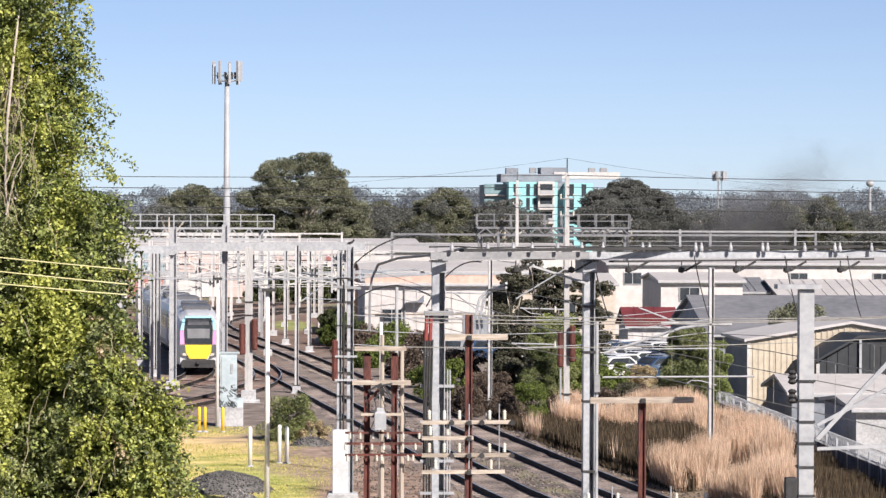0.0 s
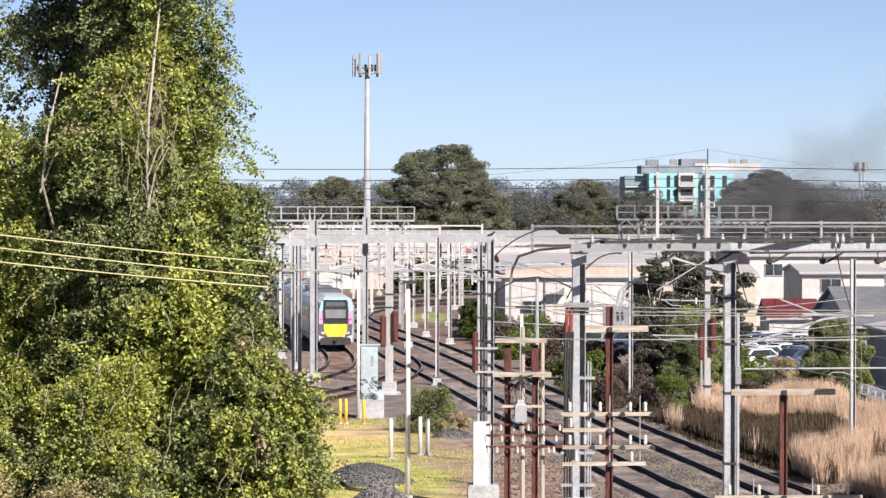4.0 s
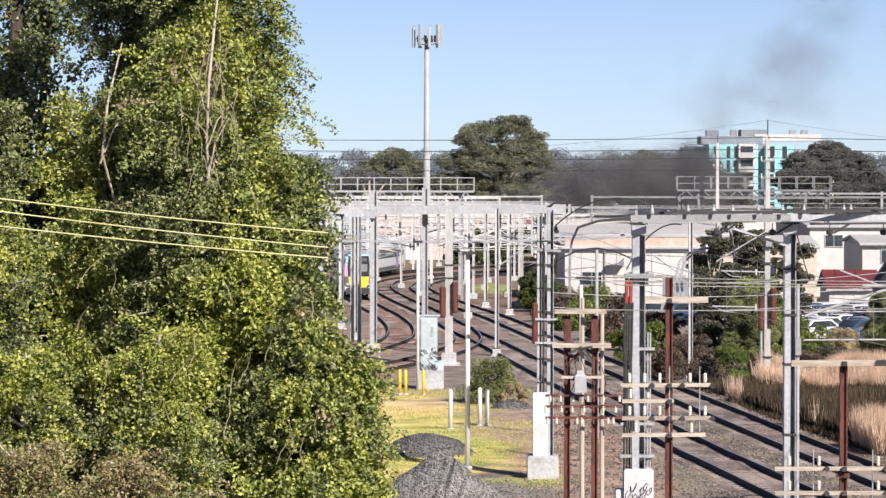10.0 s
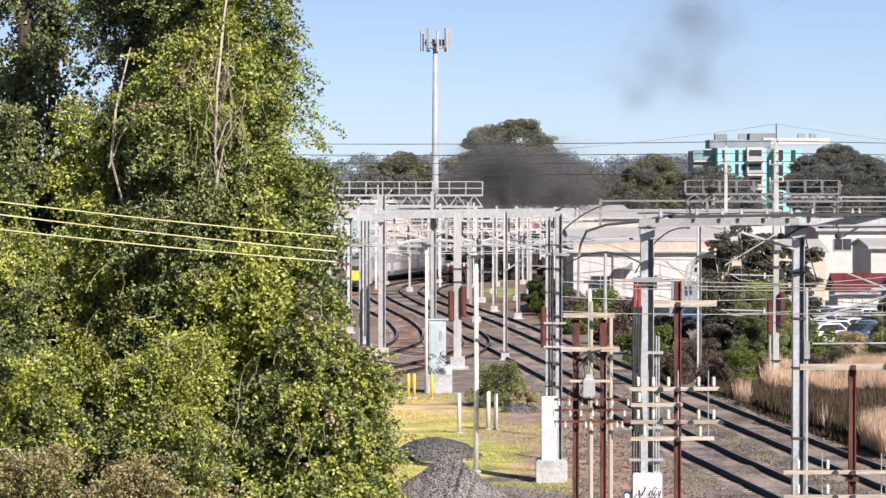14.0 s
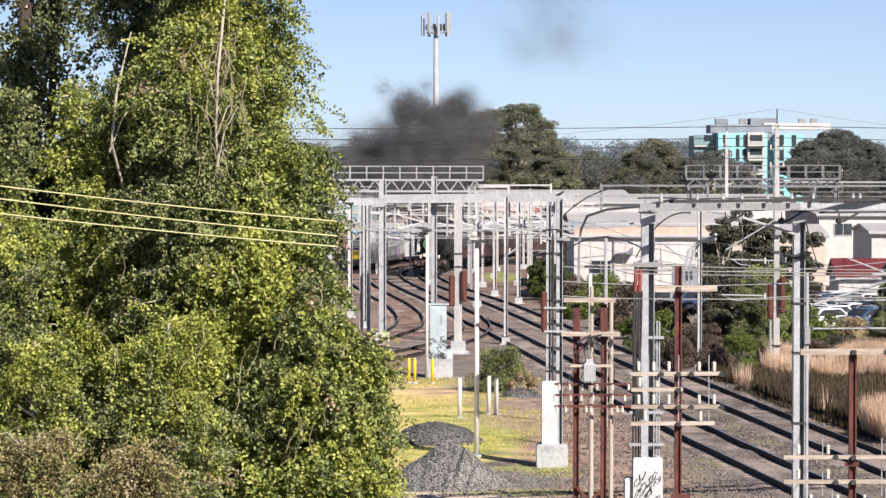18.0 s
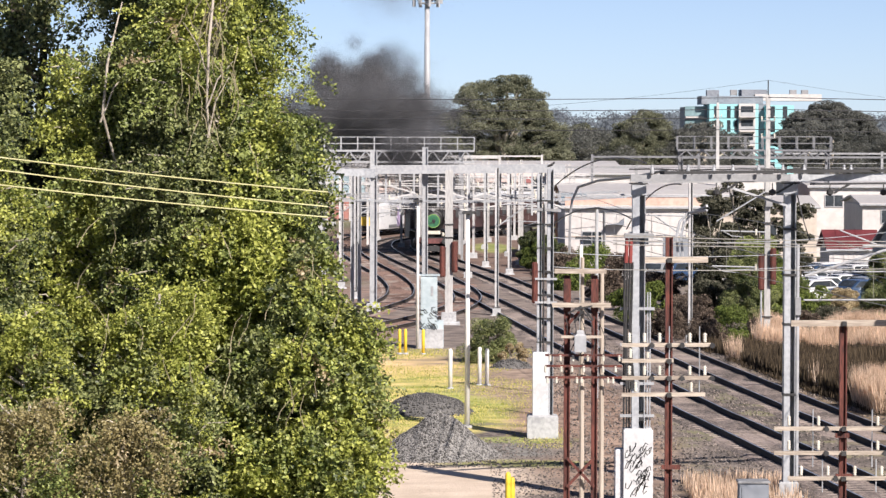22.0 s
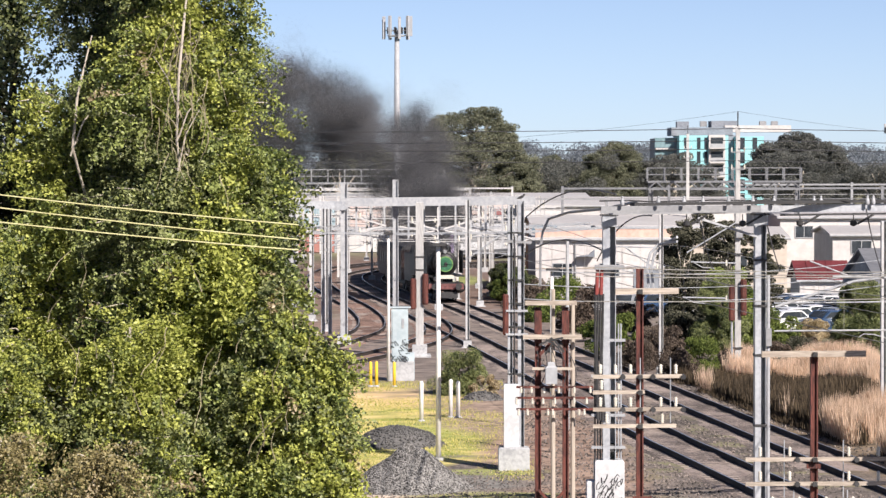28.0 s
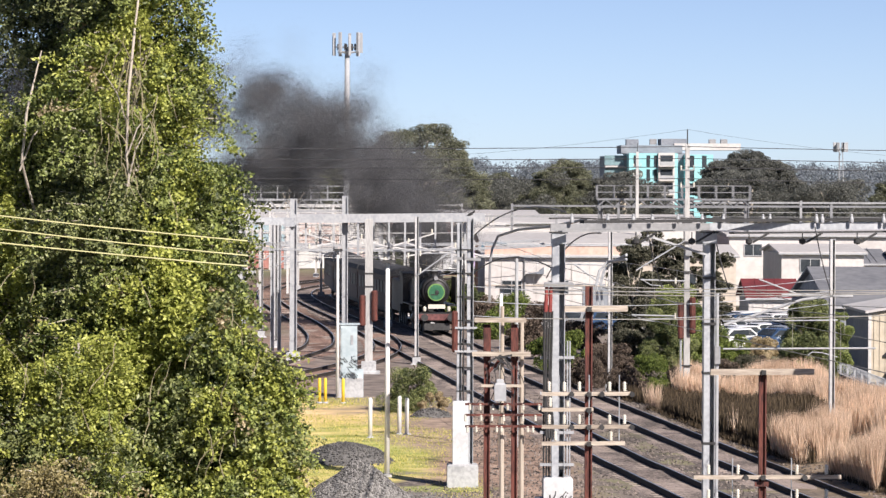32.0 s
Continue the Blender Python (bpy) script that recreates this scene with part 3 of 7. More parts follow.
# near portal: plinth mast, its neighbour, the long beam
def near_portal():
    p = thing("portal_frame", "long galvanised steel portal carrying overhead wires and insulators", "gantry", 5.66, 101, -0.2)
    part("column", Geo().cpost(-0.02, 0, 1.7, 8.95, 0.36, 0.5), STEEL, p)
    part("column", Geo().cpost(4.36, 1.5, 0.4, 8.95, 0.32, 0.5), STEEL, p)
    part("beam_web", Geo().tube([(-0.25, 0, 9.08), (4.3, 0.85, 9.10)], [0.05] * 2, 4, 0.20), GREYSTEEL, p)
    part("beam_web", Geo().tube([(4.3, 0.85, 9.10), (13.4, 2.5, 9.16)], [0.06] * 2, 4, 0.21), STEEL, p, "pale riveted web plate")
    part("top_flange", Geo().box(0, 0, 0, 1, 1, 0.085), DARKSTEEL, p).matrix_basis = Matrix(((13.65, -0.18, 0, 6.6), (2.5, 0.16, 0, 1.22), (0.14, 0, 1, 9.255), (0, 0, 0, 1)))
    part("bottom_flange", Geo().box(0, 0, 0, 1, 1, 0.05), DARKSTEEL, p).matrix_basis = Matrix(((9.1, -0.18, 0, 8.85), (1.65, 0.16, 0, 1.67), (0.06, 0, 1, 8.935), (0, 0, 0, 1)))
    part("bottom_flange", Geo().box(0, 0, 0, 1, 1, 0.04), GREYSTEEL, p).matrix_basis = Matrix(((4.55, -0.18, 0, 2.02), (0.85, 0.16, 0, 0.42), (0.02, 0, 1, 8.96), (0, 0, 0, 1)))
    for x in (0.35, 1.37, 2.10, 2.64, 3.37, 4.07, 4.68, 5.83, 6.03, 7.38, 7.55, 8.41, 9.35, 9.5, 10.6, 11.5, 11.65, 12.6):
        # stubby terminal pots straddle the beam
        pot = part("terminal_pot", Geo().lathe(x, 0.18 * x - 0.14, 9.2, [(0.04, 0), (0.058, 0.03), (0.058, 0.14), (0.04, 0.17), (0.03, 0.22)], 8), WHITESTEEL, p, "grey terminal pot", True)
        part("pot_cap", Geo().lathe(x, 0.18 * x - 0.14, 9.42, [(0.035, 0), (0.04, 0.02), (0.02, 0.05)], 8), WHITESTEEL, pot)
    for x in (2.3, 3.9, 5.55, 7.1, 8.7, 10.2, 11.8):
        part("brace", Geo().bar((x, 0.18 * x, 8.66), (x + 0.46, 0.18 * x, 8.93), 0.06), DARKSTEEL, p)
        part("spool_insulator", Geo().lathe(x - 0.12, 0.18 * x - 0.1, 8.60, [(0.03, 0), (0.1, 0.04), (0.1, 0.14), (0.03, 0.18)], 9), DARKSTEEL, p, "dark round spool")
        part("hanger", Geo().bar((x - 0.12, 0.18 * x - 0.1, 8.78), (x - 0.12, 0.18 * x - 0.1, 8.95), 0.03), DARKSTEEL, p)
    # ragged cable bundle creeping along the flange
    rb = random.Random(12)
    part("flange_cable", Geo().tube([(0.45 * k - 0.3, 0.081 * k - 0.16, 9.31 + rb.uniform(0, 0.05)) for k in range(31)], 0.022, 5), DARKSTEEL, p)
    part("plinth", Geo().box(-0.02, 0, -0.1, 0.82, 0.9, 2.18, 0, 0.04), PLINTHWHITE, p, "white concrete plinth scrawled with black marks")
    part("plinth_side", Geo().box(-0.52, 0.05, -0.1, 0.26, 0.7, 1.6, 0, 0.03), PLINTHWHITE, p)
    foundation(p, 4.36, 1.5, -0.1, 0.55, 0.55)
    # scrawled marks, unreadable
    rnd = random.Random(3)
    for i in range(36):
        x, z = rnd.uniform(-0.32, 0.27), rnd.uniform(0.25, 1.6)
        a = rnd.uniform(0, 6.28)
        pts = [(x + 0.075 * math.cos(a + k) * (1 + 0.1 * k), -0.448, z + 0.12 * math.sin(a + 1.3 * k)) for k in range(5)]
        part("paint_stroke", Geo().tube(pts, 0.018, 4), DARKSTEEL, p)
    for k, dx in enumerate((-0.42, -0.34, -0.27)):
        part("conduit", Geo().tube([(dx, -0.1, 1.5), (dx, -0.1, 7.0 + 0.15 * k)], 0.028, 6), DARKSTEEL, p)
    for k, dx in enumerate((0.24, 0.31)):
        part("conduit", Geo().tube([(dx, -0.1, 1.8), (dx, -0.1, 5.9)], 0.022, 6), STEEL, p)
    for z in (2.4, 3.3, 4.4, 5.4):
        part("clamp", Geo().box(-0.05, -0.2, z, 0.95, 0.05, 0.08), WHITESTEEL, p)
    part("clamp_strap", Geo().box(0, 0, 2.3, 0.42, 0.42, 0.22), DARKSTEEL, p)
    part("switch_shelf", Geo().box(-0.02, -0.3, 7.42, 0.82, 0.3, 0.13, 0, 0.02), GREYSTEEL, p)
    for dx in (-0.36, -0.24):
        part("red_conduit", Geo().tube([(dx - 0.02, -0.3, 6.72), (dx, -0.3, 7.42)], 0.055, 8), OXIDERED, p, "faded red cable sleeve")
    for k, dx in enumerate((-0.43, -0.36, -0.29, -0.22)):
        part("black_cable", Geo().tube([(dx + 0.08, -0.3, 3.2), (dx + 0.03 * (-1) ** k, -0.3, 4.6), (dx, -0.3, 5.6), (dx + 0.02, -0.3, 6.74)], 0.036, 6), DARKSTEEL, p, "thick black cable")
    for cx, cy in ((-0.02, 0.0), (4.36, 1.5)):
        part("gusset", Geo().box(cx, cy - 0.02, 8.62, 0.40, 0.52, 0.28), STEEL, p)
        part("cap_plate", Geo().box(cx, cy, 8.92, 0.5, 0.56, 0.04), DARKSTEEL, p)
    for z in (2.9, 4.9, 6.3, 7.6):
        part("column_strap", Geo().box(4.36, 1.5, z, 0.36, 0.54, 0.07), DARKSTEEL, p)
    part("side_conduit", Geo().tube([(4.58, 1.3, 0.5), (4.58, 1.3, 7.2)], 0.05, 8), WHITESTEEL, p)
    part("switch_handle", Geo().box(4.58, 1.22, 5.2, 0.16, 0.12, 0.5), GREYSTEEL, p)
    part("diagonal_stay", Geo().bar((2.5, 0.4, 8.85), (4.25, 1.2, 8.3), 0.06), WHITESTEEL, p)
    return p


near_portal()


def plinth_mast():
    m = thing("overhead_line_mast", "twin steel overhead line mast on a tall white plinth", "mast", 3.6, 122.5, -0.2, group="overhead line masts")
    part("column", Geo().cpost(-0.12, 0, 2.6, 8.95, 0.17, 0.3), STEEL, m)
    part("column", Geo().cpost(0.25, 0.1, 0.6, 9.1, 0.22, 0.34), STEEL, m)
    part("plinth", Geo().box(-0.08, 0, 0.7, 0.52, 0.55, 2.2, 0, 0.03), PLINTHWHITE, m, "white painted concrete plinth")
    part("foundation", Geo().box(0, 0, -0.15, 1.05, 1.0, 0.9, 0, 0.05), CONCRETE, m, "broad white footing")
    for z in (3.2, 4.0, 4.8, 5.6, 6.4, 7.2, 8.0):
        part("batten", Geo().box(0.05, -0.05, z, 0.52, 0.2, 0.055), DARKSTEEL, m)
    for z in (4.55, 5.35):
        part("clamp", Geo().box(0.1, -0.2, z, 0.75, 0.05, 0.07), WHITESTEEL, m)
    part("insulator_shroud", Geo().lathe(-0.27, -0.1, 4.55, [(0.08, 0), (0.11, 0.05), (0.11, 1.35), (0.08, 1.4)], 10), RUSTSTEEL, m, "long brown shroud")
    part("conduit", Geo().tube([(0.02, -0.2, 2.8), (0.02, -0.2, 7.9)], 0.03, 6), DARKSTEEL, m)
    part("crossarm", Geo().bar((-0.35, -0.15, 7.75), (0.6, -0.15, 7.7), 0.09), GREYSTEEL, m)
    return m


plinth_mast()
for x, y, top, w in ((18.65, 141.2, 7.9, 0.2), (12.41, 176.6, 8.13, 0.2), (3.36, 203, 8.11, 0.22), (3.72, 275.9, 7.0, 0.26), (5.25, 261.5, 7.1, 0.26), (-5.05, 223.7, 7.8, 0.22), (-6.3, 238, 7.7, 0.22)):
    mm = steel_mast(x, y, top, w)
    if y == 141.2:
        part("bracket_tube", Geo().tube([(-2.0, -0.15, 5.98), (0.8, -0.15, 5.94)], 0.06, 8), WHITESTEEL, mm)
        part("bracket_strut", Geo().tube([(-4.25, -0.15, 4.8), (-1.2, -0.15, 5.8), (0, -0.15, 5.95)], 0.06, 8), WHITESTEEL, mm)
        part("bracket_strut", Geo().tube([(-2.9, -0.15, 6.6), (-1.2, -0.15, 5.95)], 0.035, 8), WHITESTEEL, mm)
        part("registration_tube", Geo().tube([(-4.3, -0.15, 3.86), (1.7, -0.15, 3.9)], 0.04, 8), WHITESTEEL, mm)
        part("steady_arm", Geo().tube([(-1.0, -0.15, 3.6), (-0.8, -0.15, 3.74), (-0.4, -0.15, 3.72), (0.2, -0.15, 3.55)], 0.022, 6), WHITESTEEL, mm)
        part("lower_tube", Geo().tube([(-4.3, -0.15, 4.95), (0.2, -0.15, 5.0)], 0.03, 8), STEEL, mm)
    elif y < 250:
        cantilever(mm, 5.4, 2.2, -1 if x > 4 else 1)


def concrete_column(x, y, top, shroud):
    m = thing("overhead_line_mast", "square concrete overhead line column with brown insulator shrouds", "mast", x, y, -0.25, group="overhead line masts")
    part("column", Geo().box(0, 0, 0.6, 0.42, 0.44, top - 0.35, 0, 0.03), POLECONCRETE, m)
    foundation(m, 0, 0, -0.1, 0.8, 0.8)
    for dx in (-0.34, 0.3):
        part("insulator_shroud", Geo().lathe(dx, -0.32, shroud + (0.25 if dx > 0 else 0), [(0.12, 0), (0.17, 0.06), (0.17, 1.6), (0.12, 1.66)], 10), RUSTSTEEL, m, "long brown shroud")
    strap_bands(m, 0, 0, (shroud + 2.1, shroud + 2.8), 0.56, 0.56)
    return m


concrete_column(0.64, 193.9, 8.1, 2.6)


# power pole with high-voltage lines
def power_pole(x, y, top, w, shroud):
    m = thing("power_pole", "tall square concrete power pole with brown cable shrouds", "utility pole", x, y, -0.1)
    part("pole", Geo().tube([(0, 0, -0.2), (0, 0, top)], [w * 0.72, w * 0.45], 4), POLECONCRETE, m)
    part("tip", Geo().tube([(0, 0, top), (0, 0, top + 0.7)], 0.03, 6), DARKSTEEL, m)
    for z in (top - 1.2, top - 2.0):
        part("crossarm", Geo().bar((-0.34, -0.1, z), (0.34, -0.1, z), 0.05), GREYSTEEL, m)
        insulator(m, -0.3, -0.1, z, 0.22, 0.045)
        insulator(m, 0.3, -0.1, z, 0.22, 0.045)
    if shroud:
        for dx in (-0.3, 0.25):
            part("cable_shroud", Geo().lathe(dx, -0.3, shroud + (0 if dx < 0 else 0.25), [(0.1, 0), (0.15, 0.05), (0.15, 1.65), (0.1, 1.7)], 10), RUSTSTEEL, m, "long brown shroud")
        part("riser_pipe", Geo().tube([(-0.3, -0.25, 0.8), (-0.3, -0.25, shroud)], 0.05, 6), STEEL, m)
        for z, r in ((3.95, 2.6), (5.6, 2.2)):
            part("registration_arm", Geo().tube([(-0.1, -0.2, z), (-r, -0.2, z + 0.06)], 0.035, 6), STEEL, m)
            part("steady_arm", Geo().tube([(-r + 0.1, -0.2, z + 0.05), (-r + 0.5, -0.2, z - 0.18), (-r + 1.1, -0.2, z - 0.24)], 0.02, 6), STEEL, m)
            insulator(m, -0.55, -0.2, z - 0.15, 0.3, 0.06)
        part("bracket_strut", Geo().tube([(-0.1, -0.2, 7.5), (-2.4, -0.2, 6.1)], 0.035, 6), STEEL, m)
        for z in (1.6, 5.2, 6.0, 7.4, 8.3):
            part("strap", Geo().box(0, 0, z, 0.46, 0.46, 0.06), DARKSTEEL, m)
        part("junction_box", Geo().box(0.05, -0.28, 6.8, 0.3, 0.16, 0.4), GREYSTEEL, m)
    return m


power_pole(15.46, 168.8, 12.0, 0.30, 2.9)
power_pole(23.3, 300.0, 12.7, 0.34, 0)


def square_mast():
    m = thing("box_mast", "pale square steel box mast with dark straps and bracket", "mast", 11.9, 75, -0.2)
    part("column", Geo().box(0, 0, 0, 0.31, 0.31, 8.75, 0, 0.02), WHITESTEEL, m)
    part("cap_plate", Geo().box(-0.17, 0, 8.75, 0.93, 0.5, 0.1), WHITESTEEL, m)
    part("cable_box", Geo().box(-0.3, 0, 3.4, 0.24, 0.3, 1.4, 0, 0.02), DARKSTEEL, m, "black cable box")
    strap_bands(m, 0, 0, (3.2, 3.8, 4.4, 5.0, 5.5, 5.95, 6.4, 6.8), 0.36, 0.36)
    part("bracket_strut", Geo().bar((0.25, 0, 5.6), (2.1, 0, 7.6), 0.09), WHITESTEEL, m)
    part("bracket_tube", Geo().bar((0.25, 0, 5.4), (2.6, 0, 5.5), 0.07), WHITESTEEL, m)
    part("bracket_strut", Geo().bar((0.25, 0, 5.9), (2.4, 0, 7.0), 0.07), WHITESTEEL, m)
    for z in (6.35, 6.75):
        part("insulator_string", Geo().lathe(-0.28, 0, z, [(0.05, 0), (0.1, 0.05), (0.06, 0.1), (0.1, 0.15), (0.06, 0.2), (0.1, 0.25), (0.05, 0.3)], 8), DARKSTEEL, m)
    return m


square_mast()


# middle portal over the curve
def middle_portal():
    p = thing("portal_frame", "white steel portal beam across the curving tracks", "gantry", -3.65, 207, -0.2)
    part("column", Geo().hpost(0, 0, 0.4, 9.3, 0.42, 0.4, 0.05), WHITESTEEL, p)
    part("column", Geo().hpost(2.95, 1.0, 0.4, 9.45, 0.34, 0.36, 0.05), WHITESTEEL, p)
    part("beam", Geo().tube([(-0.2, 0, 8.15), (11.0, 1.0, 8.25)], [0.3] * 2, 4, 0.5), WHITESTEEL, p)
    part("arm", Geo().tube([(0.15, 0, 8.0), (-3.4, -0.5, 8.0)], [0.25] * 2, 4, 0.42), STEEL, p)
    part("clamp", Geo().box(-0.25, 0, 7.7, 0.7, 0.55, 0.5), STEEL, p)
    part("column", Geo().hpost(-2.9, -0.6, 0.2, 7.9, 0.35, 0.36, 0.05), WHITESTEEL, p)
    for dx in (-1.4, -0.98):
        part("column", Geo().hpost(dx, 8, 0.2, 7.9, 0.22, 0.3, 0.04), WHITESTEEL, p)
    for k, x in enumerate((0.7, 1.5, 2.3, 3.7, 4.6, 5.5, 6.4, 7.3, 8.2, 9.1, 9.9)):
        drop, y = 1.7 + 0.5 * (k * 3 % 4) / 2, 0.3 + 1.3 * (k % 3)
        part("drop_bracket", Geo().box(x, y, 8.0 - drop, 0.11, 0.11, drop), WHITESTEEL, p)
        side = -1 if k % 3 else 1
        part("registration_arm", Geo().bar((x, y, 8.0 - drop + 0.2), (x + side * 1.5, y, 8.45 - drop), 0.075), WHITEPAINT, p)
        part("registration_arm", Geo().bar((x, y, 9.0 - drop), (x + side * 1.7, y, 8.5 - drop), 0.075), WHITEPAINT, p)
        insulator(p, x + side * 0.2, y, 8.95 - drop, 0.3, 0.07)
        insulator(p, x + side * 0.2, y, 8.1 - drop, 0.3, 0.07)
    part("foundation", Geo().box(0, 0, -0.1, 0.8, 0.8, 0.6, 0, 0.05), CONCRETE, p)
    return p


middle_portal()


# signal gantries: truss with walkway rails
def signal_gantry(x0, x1, y, z, bay, depth, label, legs, paint=WHITESTEEL):
    w = x1 - x0
    g = thing("signal_gantry", label, "gantry", x0, y, 0)
    for dy in (0, 1.2):
        for dz in (0, depth):
            part("chord", Geo().bar((0, dy, z + dz), (w, dy, z + dz), 0.16), paint, g)
        n = int(w / bay)
        for i in range(n):
            a, b = i * w / n, (i + 0.5) * w / n
            part("lattice_bar", Geo().bar((a, dy, z), (b, dy, z + depth), 0.09).bar((b, dy, z + depth), (a + w / n, dy, z), 0.09), paint, g)
            part("rail_post", Geo().bar((a, dy, z + depth), (a, dy, z + depth + 1.15), 0.09), paint, g)
        part("rail_post", Geo().bar((w, dy, z + depth), (w, dy, z + depth + 1.15), 0.09), paint, g)
        for h in (0.6, 1.15):
            part("handrail", Geo().bar((0, dy, z + depth + h), (w, dy, z + depth + h), 0.07), paint, g)
    part("walkway", Geo().box(w / 2, 0.6, z + depth + 0.02, w, 1.1, 0.06), STEEL, g)
    for lx in legs:
        part("leg", Geo().hpost(lx, 0.6, -0.3, z + depth, 0.4, 0.4, 0.06), paint, g)
    return g


signal_gantry(-10.9, 3.1, 303, 7.55, 1.35, 0.95, "white steel signal gantry with walkway and handrails", (0.4, 12.9))
signal_gantry(20.1, 33.0, 302, 8.0, 1.3, 0.62, "grey steel signal gantry beyond the portal", (0.3, 12.6), HAZESTEEL)


# plain far portals
def far_portal(x0, x1, y, z, label="grey steel portal frame far along the line", paint=GREYSTEEL):
    p = thing("portal_frame", label, "gantry", x0, y, 0)
    w = x1 - x0
    part("beam", Geo().tube([(0, 0, z), (w, 0, z)], [0.10] * 2, 4, 0.17), paint, p)
    part("tie_rod", Geo().tube([(0, 0.4, z - 0.9), (w, 0.4, z - 0.9)], [0.035] * 2, 4, 0.05), paint, p)
    n = max(2, int(w / 9))
    for i in range(n + 1):
        part("column", Geo().box(i * w / n, 0, -0.3, 0.22, 0.22, z + 0.5), paint, p)
    return p


far_portal(13.3, 50, 310, 8.0, paint=HAZESTEEL)
far_portal(2.0, 16, 290, 7.3)
far_portal(30, 62, 330, 8.2)


# stabling yard beyond the curve: many slim masts with short arms
def yard_mast(x, y, top, arm):
    m = thing("yard_mast", "slim white steel mast with short arms in the far yard", "mast", x, y, -0.3, group="far yard masts")
    part("column", Geo().hpost(0, 0, 0.3, top, 0.2, 0.22, 0.04), WHITEPAINT, m)
    part("footing", Geo().box(0, 0, 0, 0.6, 0.6, 0.5, 0, 0.05), CONCRETE, m)
    part("arm", Geo().bar((0, -0.15, top - 0.9), (arm, -0.15, top - 1.0), 0.08), WHITEPAINT, m)
    part("arm", Geo().bar((0, -0.15, top - 2.3), (arm * 0.9, -0.15, top - 1.1), 0.07), WHITEPAINT, m)
    part("arm", Geo().bar((0, -0.15, top - 2.2), (arm * 1.1, -0.15, top - 2.1), 0.06), WHITEPAINT, m)
    insulator(m, arm * 0.15, -0.15, top - 1.1, 0.35, 0.09)
    insulator(m, arm * 0.15, -0.15, top - 2.35, 0.35, 0.09)


rnd = random.Random(21)
for x, y in ((-11.5, 262), (-9.6, 284), (-12.2, 300), (-10.9, 318), (-12.6, 338), (-11.2, 356), (2.2, 256), (3.0, 296), (5.9, 300), (4.2, 318), (7.6, 322), (8.8, 290), (10.8, 306), (9.4, 336), (13.0, 344), (-8.6, 372), (-4.4, 385), (0.2, 396), (-2.8, 408), (5.2, 406), (9.6, 413), (-11.4, 395), (-7.2, 268), (-6.6, 290), (-9.9, 304), (-1.4, 300), (0.9, 314), (2.6, 330), (-3.2, 322), (6.4, 280), (7.4, 345), (11.8, 322), (-5.6, 340), (-9.4, 350), (-0.6, 346), (4.8, 338), (10.9, 352)):
    yard_mast(x, y, rnd.uniform(7.0, 8.0), rnd.choice((-2.2, 2.2, 1.8, -1.8)))
for x0, x1, y, z in ((-12.2, -0.5, 330, 7.4), (-12.5, 1.0, 352, 7.2), (-11.5, 6.5, 376, 7.4), (2.6, 9.8, 312, 7.2), (-10, 12, 414, 7.3)):
    far_portal(x0, x1, y, z, "white steel portal frame over the far yard", WHITEPAINT)


# ---- wood-armed signal poles ----
def red_pole(x, y, top, arms, label, w=0.16, wide=2.0, z_top_arm=None):
    m = thing("signal_line_pole", label, "utility pole", x, y, -0.2, group="red line poles")
    part("pole", Geo().hpost(0, 0, 0, top + 0.2, w, w, 0.03), RUSTSTEEL, m)
    for z, a, b, pins in arms:
        arm = part("crossarm", Geo().bar((a, -w / 2 - 0.06, z), (b, -w / 2 - 0.06, z + 0.012), 0.085 if pins else 0.13), WOOD, m, "weathered timber crossarm")
        for k in range(pins):
            u = a + (b - a) * (k + 0.5) / pins
            if abs(u) > 0.18:
                insulator(m, u, -w / 2 - 0.06, z + 0.06, 0.22, 0.048)
            if k % 2 and pins > 3:
                part("spool", Geo().tube([(u + 0.16, -w / 2 - 0.2, z), (u + 0.16, -w / 2 - 0.04, z)], 0.06, 8), DARKSTEEL, m, "dark round spool")
                part("spindle", Geo().tube([(u - 0.12, -w / 2 - 0.06, z - 0.3), (u - 0.12, -w / 2 - 0.06, z + 0.42)], 0.014, 5), STEEL, m)
        part("bolt", Geo().box(0, -w / 2 - 0.16, z - 0.05, 0.1, 0.06, 0.1), DARKSTEEL, m)
    part("step_bracket", Geo().box(0.05, -w / 2 - 0.03, 2.9, 0.42, 0.06, 0.1), RUSTSTEEL, m)
    part("step_bracket", Geo().box(-0.02, -w / 2 - 0.03, top * 0.62, 0.3, 0.06, 0.1), RUSTSTEEL, m)
    return m


red_pole(5.15, 80, 7.85, [(7.55, -0.55, 0.85, 0), (5.66, -1.05, 0.96, 6), (5.31, -1.05, 0.1, 3), (4.93, -1.05, 0.96, 6), (4.56, -1.05, 0.8, 3)], "oxide-red steel line pole with short timber crossarms and white insulators")
red_pole(8.8, 78, 6.1, [(6.26, -1.15, 1.1, 0), (3.98, -1.5, 1.7, 5), (3.45, -1.5, 1.7, 5), (2.9, -1.2, 1.7, 5)], "oxide-red steel line pole with long timber crossarms and white insulators")


def hang_points(p, q, sag, n=6):
    p, q = Vector(p), Vector(q)
    return [tuple(p.lerp(q, i / n) + Vector((sag * math.sin(math.pi * i / n), 0, 0))) for i in range(n + 1)]


